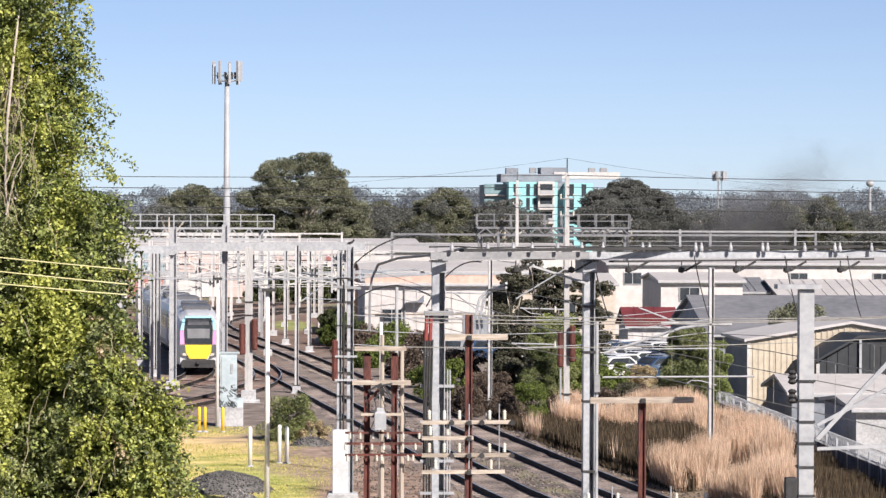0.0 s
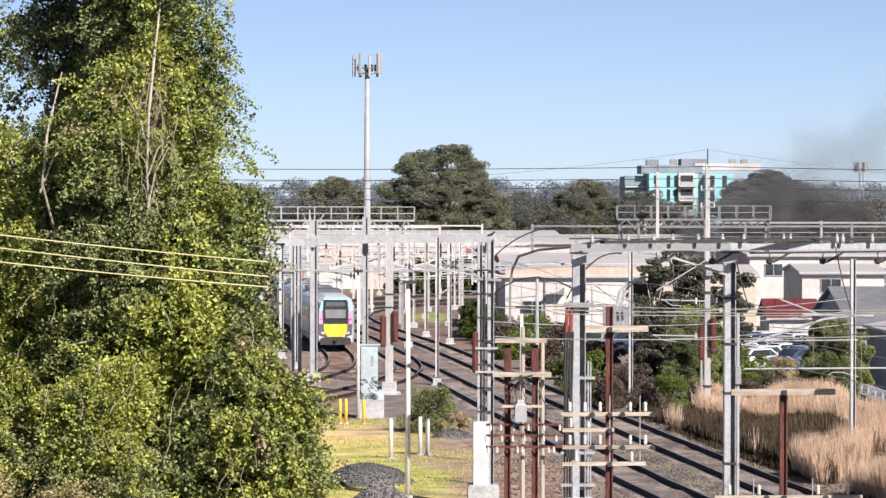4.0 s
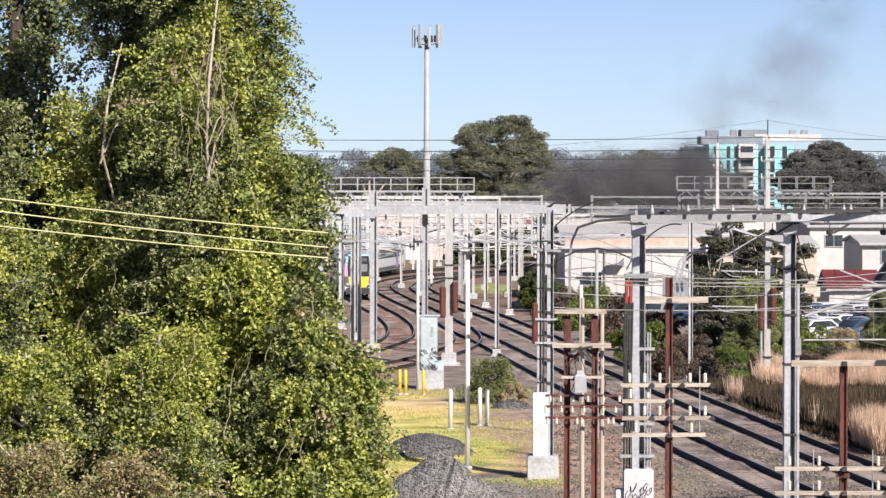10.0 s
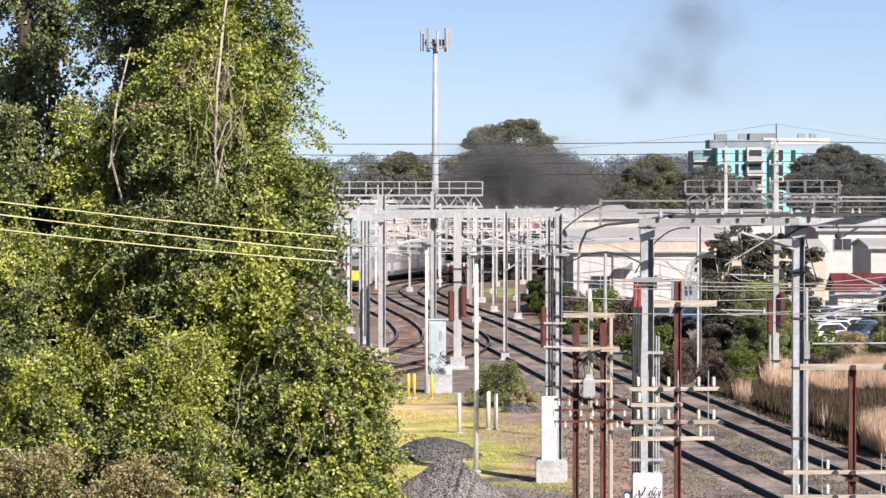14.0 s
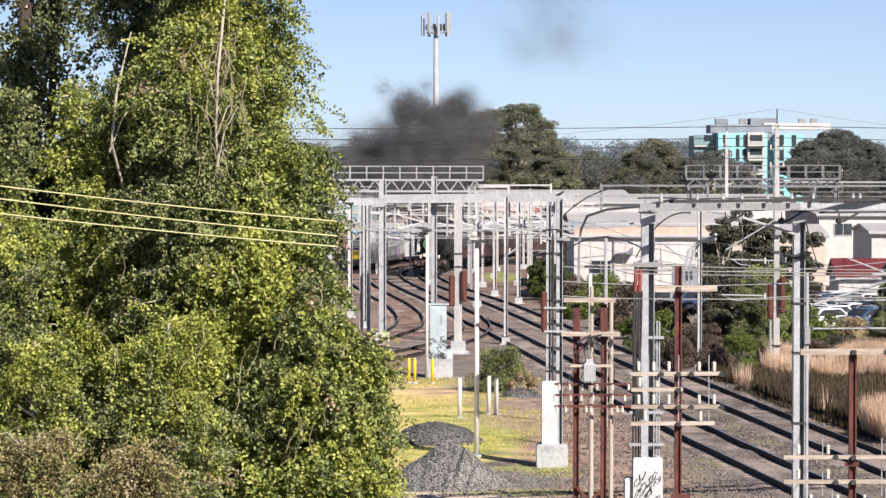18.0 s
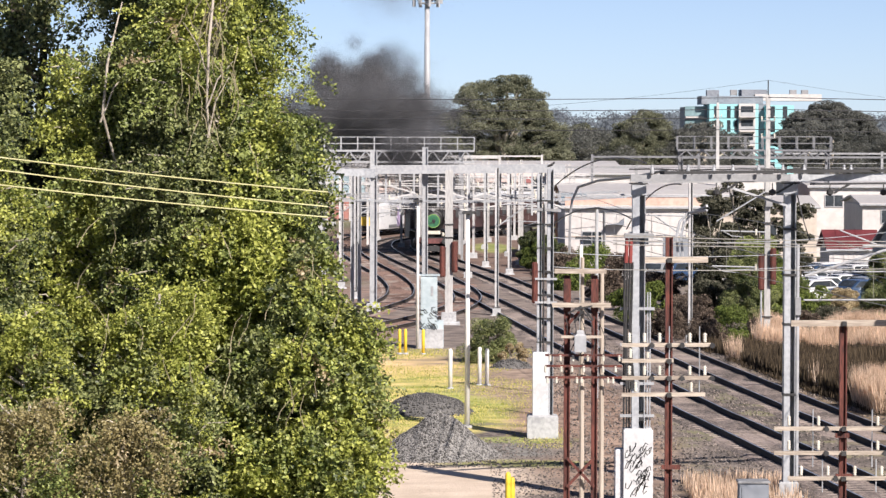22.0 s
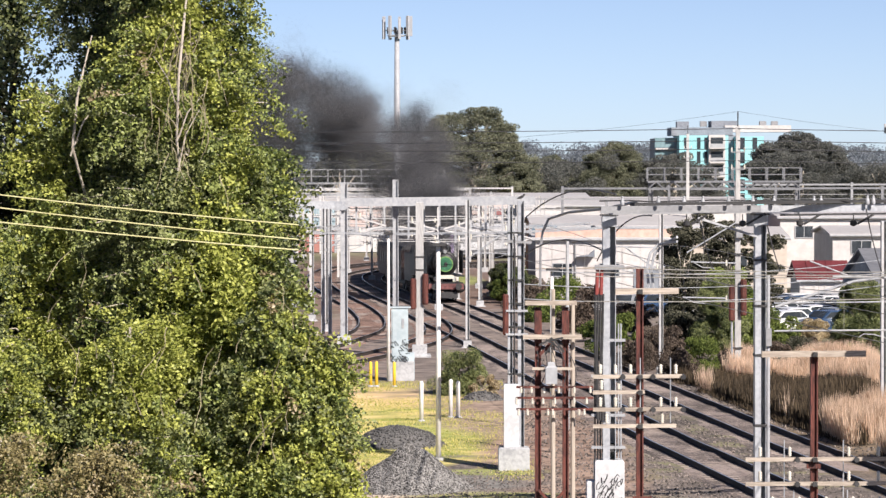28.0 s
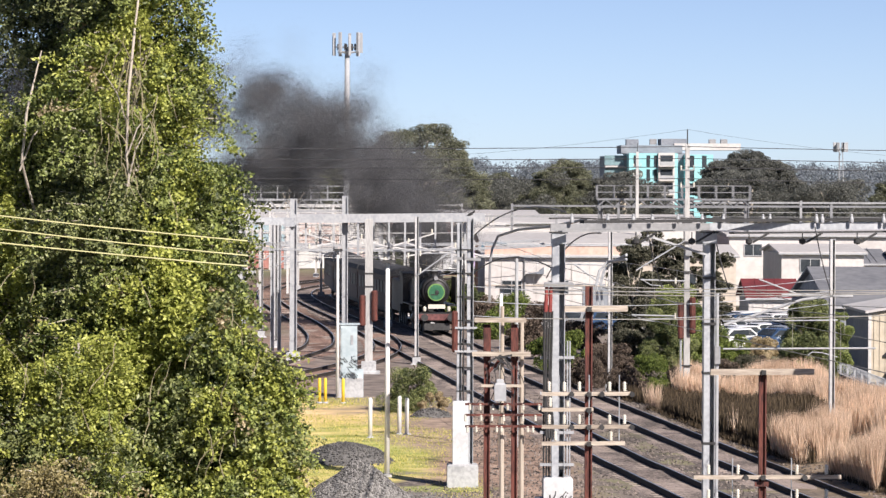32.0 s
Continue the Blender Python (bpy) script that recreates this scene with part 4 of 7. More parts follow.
def twin_pole():
    m = thing("transformer_pole", "paired oxide-red steel posts with timber crossarms and white transformer", "utility pole", 3.15, 80, -0.2)
    for dx in (-0.26, 0.35):
        part("post", Geo().hpost(dx, 0, 0, 7.2, 0.135, 0.14, 0.025), RUSTSTEEL, m)
        part("cap_box", Geo().box(dx, -0.02, 6.4, 0.16, 0.18, 0.75, 0, 0.03), RUSTSTEEL, m)
    for dx, top in ((0.06, 7.6), (0.5, 7.3)):
        part("timber_pole", Geo().tube([(dx + 0.02, 0.1, 0), (dx + 0.02, 0.1, top)], [0.06, 0.045], 8), POLEWOOD, m)
    for z, a, b in ((7.3, -0.55, 0.6), (6.55, -0.6, 0.7)):
        part("crossarm", Geo().bar((a, -0.2, z), (b, -0.2, z), 0.1), WOOD, m, "weathered timber crossarm")
    part("transformer", Geo().box(0.02, -0.35, 5.52, 0.26, 0.26, 0.40, 0, 0.04), WHITESTEEL, m, "white transformer box")
    part("transformer_top", Geo().box(0.02, -0.35, 5.92, 0.16, 0.16, 0.08, 0, 0.02), WHITESTEEL, m)
    part("bracket", Geo().bar((-0.4, -0.3, 5.85), (0.5, -0.3, 5.85), 0.06), WOOD, m)
    for z in (5.44, 5.2, 4.95):
        part("insulator_rack", Geo().bar((-0.75, -0.25, z), (0.95, -0.25, z), 0.05), RUSTSTEEL, m)
        for u in (-0.68, -0.45, -0.1, 0.12, 0.58, 0.82):
            insulator(m, u + 0.07 * math.sin(9 * u + 7 * z), -0.25, z - 0.14, 0.16, 0.038)
    for k, (u, z, a) in enumerate(((-0.1, 6.45, 0.5), (0.05, 6.4, -0.6), (0.12, 6.5, 0.2), (-0.02, 6.3, 1.0), (0.2, 6.35, -0.9))):
        part("fuse_rod", Geo().bar((u - 0.17 * math.cos(a), -0.3, z - 0.17 * math.sin(a)), (u + 0.17 * math.cos(a), -0.32, z + 0.17 * math.sin(a)), 0.04), DARKSTEEL, m, "dark fuse rod")
    for k in range(5):
        part("drop_cable", Geo().tube(hang_points((-0.3 + 0.16 * k, -0.3, 6.3), (-0.5 + 0.26 * k, -0.27, 5.44), 0.12), 0.012, 4), DARKSTEEL, m)
    part("brace", Geo().bar((-0.26, -0.1, 2.5), (0.35, -0.1, 3.15), 0.06), RUSTSTEEL, m)
    part("brace", Geo().bar((0.35, -0.1, 2.5), (-0.26, -0.1, 3.15), 0.06), RUSTSTEEL, m)
    part("brace", Geo().bar((-0.26, -0.1, 6.1), (0.1, -0.1, 6.5), 0.06), RUSTSTEEL, m)
    return m


twin_pole()


# ---- cell tower ----
def cell_tower():
    m = thing("cell_tower", "slim pale monopole cell tower crowned with panel antennas", "tower", -1.3, 450, -0.3)
    part("pole", Geo().tube([(0, 0, 0), (0, 0, 12), (0, 0, 27)], [0.5, 0.42, 0.3], 14), WHITESTEEL, m, "", True)
    part("platform", Geo().lathe(0, 0, 26.2, [(0.3, 0), (1.2, 0.1), (1.2, 0.25), (0.3, 0.3)], 12), STEEL, m)
    for k in range(9):
        a = 2 * math.pi * k / 9
        r = 1.75
        part("antenna", Geo().box(r * math.cos(a), r * math.sin(a), 25.9 if k % 2 else 26.3, 0.34, 0.3, 2.5, math.degrees(a), 0.05), WHITESTEEL, m, "white panel antenna")
        part("antenna_arm", Geo().bar((0.25 * math.cos(a), 0.25 * math.sin(a), 27.0), (r * math.cos(a), r * math.sin(a), 27.0), 0.09), STEEL, m)
        part("radio_unit", Geo().box(1.1 * math.cos(a + 0.3), 1.1 * math.sin(a + 0.3), 26.6, 0.3, 0.3, 0.8), DARKSTEEL, m)
    return m


cell_tower()


def far_tower():
    m = thing("cell_tower", "far-off lattice cell tower with a ring of pale antennas", "tower", 120.8, 900, -0.3)
    for a in range(3):
        w = a * 2.094
        part("leg", Geo().tube([(1.0 * math.cos(w), 1.0 * math.sin(w), 0), (0.5 * math.cos(w), 0.5 * math.sin(w), 18.6)], 0.12, 6), STEEL, m)
    for k in range(9):
        part("lattice_bar", Geo().bar((-0.7, -0.3, 2 + 1.8 * k), (0.7, -0.3, 3.6 + 1.8 * k), 0.1), STEEL, m)
    for k in range(6):
        a = k * math.pi / 3
        part("antenna", Geo().box(1.5 * math.cos(a), 1.5 * math.sin(a), 17.8, 0.7, 0.5, 2.4, math.degrees(a), 0.05), WHITESTEEL, m, "white panel antenna")
    part("ring", Geo().lathe(0, 0, 18.6, [(0.4, 0), (1.4, 0.05), (1.4, 0.2), (0.4, 0.25)], 12), STEEL, m)
    return m


def ball_tower():
    m = thing("water_tower", "tiny pale ball-shaped water tower on the skyline", "tower", 158.9, 900, -0.3)
    part("shaft", Geo().tube([(0, 0, 0), (0, 0, 16.6)], [0.5, 0.3], 8), WHITESTEEL, m)
    part("tank", Geo().lathe(0, 0, 16.4, [(0.2, 0), (0.8, 0.3), (1.05, 0.9), (0.8, 1.5), (0.2, 1.85)], 12), WHITESTEEL, m, "", True)
    return m


ball_tower()
far_tower()


# ---- yard things ----
def lamp_post():
    m = thing("yard_lamp", "slim white lamp post with a flat dark head", "lamp post", 1.07, 126.1, -0.2)
    part("post", Geo().tube([(0, 0, 0), (0, 0, 7.5)], [0.1, 0.075], 10), POSTWHITE, m, "", True)
    part("head", Geo().box(0.05, -0.1, 7.5, 0.5, 0.4, 0.1, 0, 0.03), DARKSTEEL, m)
    part("base_plate", Geo().box(0, 0, 0.0, 0.34, 0.34, 0.1), CONCRETE, m)
    return m


lamp_post()


def thin_lamp(x, y, top):
    m = thing("yard_lamp", "slim white post with a small flat lamp head", "lamp post", x, y, -0.2)
    part("post", Geo().tube([(0, 0, 0), (0, 0, top)], [0.09, 0.06], 8), POSTWHITE, m, "", True)
    part("head", Geo().box(0, -0.1, top, 0.45, 0.35, 0.1, 0, 0.03), DARKSTEEL, m)
    return m


thin_lamp(-0.92, 172, 7.0)
thin_lamp(5.2, 130, 6.5)


def bollard(x, y, h, r, material, label):
    b = thing("bollard", label, "bollard", x, y, -0.2, group="posts on the lawn")
    part("post", Geo().lathe(0, 0, 0, [(r, 0), (r, h + 0.1), (r * 0.85, h + 0.16), (r * 0.4, h + 0.2)], 10), material, b, "", True)
    part("footing", Geo().lathe(0, 0, -0.02, [(r * 1.9, 0), (r * 1.9, 0.05), (r * 1.4, 0.08)], 10), CONCRETE, b)


for x, y, h in ((0.55, 145.1, 1.43), (1.75, 147.1, 1.38), (2.05, 147.1, 1.31)):
    bollard(x, y, h, 0.085, POSTWHITE, "white painted steel post standing in the lawn")
for x, y, h in ((-1.73, 167.9, 0.97), (-1.46, 167.9, 0.97), (-0.63, 167.6, 0.97), (1.86, 93.5, 1.34), (1.99, 94.5, 1.12)):
    bollard(x, y, h, 0.075, YELLOW, "yellow painted steel bollard by the yard")


def cabinet():
    c = thing("signal_cabinet", "tall pale blue equipment cabinet scrawled with graffiti on a concrete base", "cabinet", -0.38, 173.1, -0.2)
    part("body", Geo().box(0, 0, 0.9, 0.80, 0.8, 2.55, 0, 0.05), CABINET, c)
    part("base", Geo().box(0.08, 0, -0.1, 1.2, 1.0, 1.0, 0, 0.03), CONCRETE, c)
    part("roof", Geo().box(0, 0, 3.45, 1.05, 0.9, 0.06), CABINET, c)
    part("door", Geo().box(0, -0.41, 1.0, 0.68, 0.03, 2.3), CABINET, c)
    part("label_plate", Geo().box(0.15, -0.44, 2.5, 0.12, 0.02, 0.45), WHITESTEEL, c)
    part("side_box", Geo().box(0.55, 0.1, 0.0, 0.3, 0.5, 1.3), CABINET, c)
    rnd = random.Random(5)
    for i in range(16):
        x, z = rnd.uniform(-0.4, 0.4), rnd.uniform(0.5, 1.9)
        pts = [(x + 0.12 * math.cos(1.9 * k + i), -0.435 if z > 0.98 else -0.52, max(z, 1.02) + 0.16 * math.sin(1.4 * k + i)) for k in range(4)]
        part("paint_stroke", Geo().tube(pts, 0.018, 4), DARKSTEEL, c)
    return c


cabinet()


def pile(x, y, rx, ry, h, material, label, stones, size, ridge=0.0):
    """A heap: a ragged mound under a skin of loose stones."""
    p = thing("gravel_pile", label, "gravel pile", x, y, -0.25)
    g = Geo()
    n, k = 14, 36

    def top(u, a):
        e = max(0.0, 1 - u) ** 0.95 if ridge == 0 else max(0.0, 1 - u ** 2.2)
        return h * e * (1 + 0.12 * noise.noise(Vector((3 * u * math.cos(a), 3 * u * math.sin(a), h))))

    vs = [(rx * (i / n) * math.cos(2 * math.pi * j / k), ry * (i / n) * math.sin(2 * math.pi * j / k), top(i / n, 2 * math.pi * j / k)) for i in range(n + 1) for j in range(k)]
    fs = [(i * k + j, i * k + (j + 1) % k, (i + 1) * k + (j + 1) % k, (i + 1) * k + j) for i in range(n) for j in range(k)]
    g.add(vs, fs)
    part("mound", g, material, p)
    st = Geo()
    rnd = random.Random(int(x * 10) + 50)
    for i in range(stones):
        u, a = rnd.random() ** 0.6 * 1.08, rnd.uniform(0, 6.283)
        cx, cy, cz = rx * u * math.cos(a), ry * u * math.sin(a), top(min(u, 1), a)
        s = size * rnd.uniform(0.5, 1.3)
        st.add([(cx + s * rnd.uniform(0.6, 1), cy, cz), (cx - s, cy + s * rnd.uniform(-0.4, 0.4), cz), (cx, cy + s, cz), (cx, cy - s, cz + s * 0.3), (cx, cy, cz + s), (cx, cy, cz - s)],
               [(0, 2, 4), (2, 1, 4), (1, 3, 4), (3, 0, 4), (2, 0, 5), (1, 2, 5), (3, 1, 5), (0, 3, 5)])
    tagged(part("gravel_skin", st, material, p), kind="stuff")


pile(0.05, 115.5, 2.05, 2.6, 1.5, GRAVEL, "grey crushed-stone heap beside the gravel drive", 6500, 0.05)
pile(-0.35, 133, 1.8, 2.2, 0.72, DARKGRAVEL, "low dark gravel heap on the lawn", 1500, 0.06, 1)


def equipment_box():
    m = thing("equipment_box", "weathered blue-grey steel equipment box beside the tracks", "cabinet", 8.45, 96, -0.2)
    part("body", Geo().box(0, 0, 0.1, 0.78, 0.7, 0.95, 0, 0.03), GREYCLAD, m)
    part("lid", Geo().box(0, 0, 1.05, 0.86, 0.78, 0.06, 0, 0.02), GREYSTEEL, m)
    part("plinth", Geo().box(0, 0, -0.1, 0.9, 0.8, 0.2), CONCRETE, m)
    part("door", Geo().box(0, -0.36, 0.2, 0.66, 0.03, 0.75), GREYCLAD, m)


equipment_box()
thin_pole = thing("marker_pole", "slim white pole standing beside the tracks", "pole", 6.2, 140, -0.2)
part("post", Geo().tube([(0, 0, 0), (0, 0, 7.4)], [0.085, 0.065], 8), WHITESTEEL, thin_pole)
part("cap_plate", Geo().box(0, 0, 7.4, 0.22, 0.2, 0.05), DARKSTEEL, thin_pole)
pile(3.3, 158.5, 0.95, 0.7, 0.38, DARKGRAVEL, "low heap of black rubble beside the bush", 300, 0.07, 1)
# ---- buildings ----
def wall_window(b, x, y, z, w, h, frame_mat=None):
    """A window set in a front wall: glass, frame, sill."""
    win = part("window", Geo().box(x, y - 0.02, z, w, 0.05, h), GLASS, b)
    fr = Geo().box(x, y - 0.05, z - 0.06, w + 0.12, 0.06, 0.06).box(x, y - 0.05, z + h, w + 0.12, 0.06, 0.06)
    fr.box(x - w / 2 - 0.03, y - 0.05, z, 0.06, 0.06, h).box(x + w / 2 + 0.03, y - 0.05, z, 0.06, 0.06, h).box(x, y - 0.05, z, 0.05, 0.06, h)
    part("frame", fr, frame_mat or WHITESTEEL, win)


def shed(name, x0, x1, y0, y1, eaves, ridge, walls, roof, label, windows=(), doors=(), side=None, ribs=0.0, category="building"):
    """A building with gable or lean-to roof; windows (x, z, w, h) are on its front."""
    b = thing(name, label, category, (x0 + x1) / 2, (y0 + y1) / 2, -0.2)
    w, d = x1 - x0, y1 - y0
    for n, g in (("front_wall", Geo().box(0, -d / 2 + 0.1, 0, w, 0.2, eaves + 0.2)), ("back_wall", Geo().box(0, d / 2 - 0.1, 0, w, 0.2, eaves + 0.2))):
        part(n, g, walls, b)
    for sx in (-1, 1):
        part("side_wall", Geo().box(sx * (w / 2 - 0.1), 0, 0, 0.2, d - 0.4, eaves + 0.2), side or walls, b)
    rf = Geo()
    o = 0.25
    vs = [(-w / 2 - o, -d / 2 - o, eaves + 0.2), (w / 2 + o, -d / 2 - o, eaves + 0.2), (w / 2 + o, 0, ridge + 0.2), (-w / 2 - o, 0, ridge + 0.2), (w / 2 + o, d / 2 + o, eaves + 0.2), (-w / 2 - o, d / 2 + o, eaves + 0.2)]
    vs += [(x, y, z + 0.14) for x, y, z in vs]
    rf.add(vs, [(6, 7, 8, 9), (9, 8, 10, 11), (3, 2, 1, 0), (5, 4, 2, 3), (0, 1, 7, 6), (1, 2, 8, 7), (2, 4, 10, 8), (4, 5, 11, 10), (5, 3, 9, 11), (3, 0, 6, 9)])
    if ribs:
        for i in range(1, int(w / ribs)):
            x = -w / 2 + i * ribs
            part("roof_rib", Geo().bar((x, -d / 2 - o, eaves + 0.36), (x, 0, ridge + 0.36), 0.05), roof, b)
    part("roof", rf, roof, b)
    for sx in (-1, 1):
        part("gable", Geo().add([(sx * (w / 2 - 0.1), -d / 2, eaves + 0.2), (sx * (w / 2 - 0.1), d / 2, eaves + 0.2), (sx * (w / 2 - 0.1), 0, ridge + 0.2)], [(0, 1, 2)]), side or walls, b)
    part("gutter", Geo().tube([(-w / 2 - o, -d / 2 - o - 0.06, eaves + 0.2), (w / 2 + o, -d / 2 - o - 0.06, eaves + 0.2)], 0.08, 6), WHITESTEEL, b)
    if ribs:
        for i in range(int(w / ribs)):
            part("cladding_rib", Geo().box(-w / 2 + (i + 0.5) * ribs, -d / 2 - 0.03, 0.2, 0.07, 0.05, eaves - 0.05), walls, b)
    for x, z, ww, hh in windows:
        wall_window(b, x - (x0 + x1) / 2, -d / 2, z + 0.2, ww, hh)
    for x, ww, hh in doors:
        part("door", Geo().box(x - (x0 + x1) / 2, -d / 2 - 0.03, 0.1, ww, 0.06, hh), GREYCLAD, b, "grey roller door")
    return b


# long warehouse beyond the curve, with pale roof
LONG_WAREHOUSE = shed("warehouse", -30, 22, 432, 470, 5.6, 6.35, PINKWALL, ROOFWHITE, "very long pale warehouse with a white metal roof beyond the curve",
     [(x, 2.6, 1.6, 1.2) for x in range(-26, 20, 4)], [(x, 3.0, 2.4) for x in (-20, -6, 8)])
shed("warehouse", 12, 38, 400, 424, 5.4, 6.2, PALEWALL, ROOFWHITE, "white warehouse with a low metal roof behind the trees", [(x, 2.2, 1.8, 1.2) for x in range(14, 36, 4)])
for x0, x1 in ((-7.0, -4.2), (-0.9, 2.7), (3.6, 8.8), (9.5, 14.0)):
    part("fascia", Geo().box((x0 + x1) / 2 + 4, -19.06, 4.2, x1 - x0, 0.12, 0.85), FASCIARED, LONG_WAREHOUSE, "faded red fascia")
# flat panels coloured for the darkness inside open, shaded bays
for x in (2.0, 6.0, 10.0):
    part("loading_bay", Geo().box(x + 4, -19.05, 0.3, 2.8, 0.1, 3.1), SHADECLAD, LONG_WAREHOUSE, "near-black panel for the shade in an open bay")
FRONT_FACTORY = shed("factory", 9.5, 19.8, 268, 284, 4.5, 5.0, PALEWALL, ROOFWHITE, "cream rendered factory with a low white roof", [(11.5, 1.8, 1.4, 0.9), (15.0, 1.8, 1.4, 0.9)], [(18.0, 2.4, 2.6)])
def parapet(x0, x1, y, z, h, material, label):
    p = thing("roof_parapet", label, "parapet", (x0 + x1) / 2, y, z)
    part("panel", Geo().box(0, 0, 0, x1 - x0, 0.2, h), material, p)
    part("capping", Geo().box(0, 0, h, x1 - x0 + 0.1, 0.3, 0.08), WHITESTEEL, p)


PEACH = mat("peach_fascia", (0.46, 0.30, 0.24), (0.60, 0.42, 0.35), 0.8, 0, 3, 0.3, 0.03)
parapet(9.5, 19.8, 268.3, 4.55, 0.75, PEACH, "peach fascia along the factory roof edge")
for x in (-3.9, -1.3, 1.3, 3.9):
    part("panel_joint", Geo().box(x, -8.03, 0.2, 0.03, 0.045, 4.2), PALEWALL, FRONT_FACTORY)
for z in (2.55,):
    part("girt", Geo().box(0, -8.04, z, 10.2, 0.06, 0.07), CREAM, FRONT_FACTORY)
part("canopy", Geo().prism([(-2.1, 3.45), (-0.8, 3.45), (-0.8, 3.95), (-1.2, 3.6)], -8.9, -8.0), GREYCLAD, FRONT_FACTORY, "small dark pitched canopy")
part("downpipe", Geo().tube([(-2.2, -8.1, 0.2), (-2.2, -8.1, 4.4)], 0.07, 6), GREYSTEEL, FRONT_FACTORY)
part("roof_vent", Geo().lathe(1.5, -3, 4.9, [(0.3, 0), (0.3, 0.5), (0.45, 0.55), (0.2, 0.75)], 10), GREYSTEEL, FRONT_FACTORY)


def roof_sign():
    r = thing("roof_sign", "dull blue sign panel on posts over the factory roof edge", "sign", 9.9, 268.9, 4.7)
    part("panel", Geo().box(0.3, 0, 0.25, 1.9, 0.08, 0.62, 0, 0.02), SIGNBLUE, r)
    part("bar", Geo().box(0.0, -0.05, 0.5, 0.8, 0.02, 0.12), GREYSTEEL, r, "plain pale bar")
    for x in (-0.8, 0.8):
        part("post", Geo().box(x, 0.08, 0, 0.08, 0.08, 1.05), STEEL, r)


roof_sign()
shed("factory", 10.2, 24, 292, 312, 5.0, 5.7, BRICK, ROOFWHITE, "orange brick factory behind the cream one", [(x, 3.6, 1.6, 0.8) for x in (11, 14, 17, 20)])
shed("factory", 20.5, 30.0, 285, 300, 4.2, 4.9, CREAM, ROOFWHITE, "cream factory with a low orange parapet", [(23, 1.8, 1.6, 1.0), (26, 1.8, 1.6, 1.0)])
shed("long_store", 31, 62, 300, 330, 5.6, 6.2, PALEWALL, ROOFWHITE, "long white store with small dark windows", [(x, 4.0, 1.4, 0.9) for x in range(33, 60, 7)])
shed("house", 30.9, 36.9, 262, 274, 4.9, 5.4, PALEWALL, ROOFWHITE, "white two-storey house with a black-framed window", [(33.0, 3.6, 1.4, 0.9), (32.0, 1.6, 0.9, 1.1), (34.8, 1.5, 1.8, 1.0)])
shed("red_roof_shed", 27.2, 30.6, 250, 256, 2.0, 3.2, PALEWALL, ROOFRED, "low shed with a dark red metal roof", ribs=0.7)
shed("grey_roof_shed", 28.5, 47, 216, 236, 2.6, 4.7, GREYCLAD, ROOFGREY, "wide shed with a dark grey metal roof")
def gable_front_shed(name, xs, zs, y0, y1, walls, roof, side, label, ribs=0.3, posts=()):
    """A shed whose gable looks at the line: profile corners across, with ribbed cladding below the slope."""
    b = thing(name, label, "building", xs[0], y0, -0.2)
    d, px = y1 - y0, [x - xs[0] for x in xs]
    pz = [z + 0.2 for z in zs]
    part("front_wall", Geo().prism([(px[-1], 0.0), (px[0], 0.0)] + list(zip(px, pz)), 0.0, 0.15), walls, b)
    part("back_wall", Geo().prism([(px[-1], 0.0), (px[0], 0.0)] + list(zip(px, pz)), d - 0.15, d), walls, b)
    # side takes its own darker material, so shade is painted on it
    part("side_wall", Geo().box(0.06, d / 2, 0, 0.12, d - 0.3, pz[0]), side, b, "side wall, its shade put into a darker colour")
    part("side_wall", Geo().box(px[-1] - 0.06, d / 2, 0, 0.12, d - 0.3, pz[-1]), side, b)
    for k in range(len(px) - 1):
        part("roof", Geo().prism([(px[k] - (0.2 if k == 0 else 0), pz[k] + 0.01), (px[k + 1], pz[k + 1] + 0.01), (px[k + 1], pz[k + 1] + 0.15), (px[k] - (0.2 if k == 0 else 0), pz[k] + 0.15)], -0.25, d + 0.2), roof, b)
    part("corner_trim", Geo().box(0.06, -0.03, 0, 0.16, 0.05, pz[0]), WHITEPAINT, b, "white corner flashing")
    n = int(px[-1] / ribs)
    for i in range(1, n):
        x = i * ribs
        part("cladding_rib", Geo().box(x, -0.02, 0.05, 0.07, 0.04, float(np.interp(x, px, pz)) - 0.1), walls, b)
    for x in posts:
        part("post", Geo().box(x - xs[0], -0.12, 0, 0.12, 0.12, float(np.interp(x - xs[0], px, pz)) - 0.05), STEEL, b, "pale steel post")
    return b


# grey on the sides is the unlit face of the beige, as colour
gable_front_shed("beige_shed", (26.47, 31.9, 37.4), (3.36, 4.3, 3.36), 186, 194.6, BEIGE, ROOFWHITE, GREYCLAD, "beige ribbed metal shed with a low white gable roof")
# the front is closed; its near-black colour stands for a shaded inside
gable_front_shed("open_shed", (29.2, 31.3, 36.5, 39.0), (2.45, 3.75, 3.75, 2.6), 180.5, 185.5, SHADECLAD, SHADECLAD, SHADECLAD, "slope-sided shed with grey posts, deep shade painted on its walls", 0.55, (31.4, 33.0, 34.6))
shed("white_shed", 25.7, 31.5, 166, 174, 1.6, 2.3, GREYCLAD, ROOFWHITE, "low shed with a white metal roof")
shed("grey_roof_shed", 34, 41.4, 280, 292, 3.7, 4.7, PALEWALL, ROOFGREY, "long shed with a dark grey metal roof", ribs=0.5)
shed("pale_roof_shed", 41.8, 52, 276, 290, 3.5, 4.6, PINKWALL, ROOFWHITE, "long shed with a pale metal roof and faded pink wall", ribs=0.9)
shed("low_shed", 25.6, 31, 148, 156, 1.9, 2.2, CONCRETE, ROOFWHITE, "low dark shed with a pale roof behind the fence")


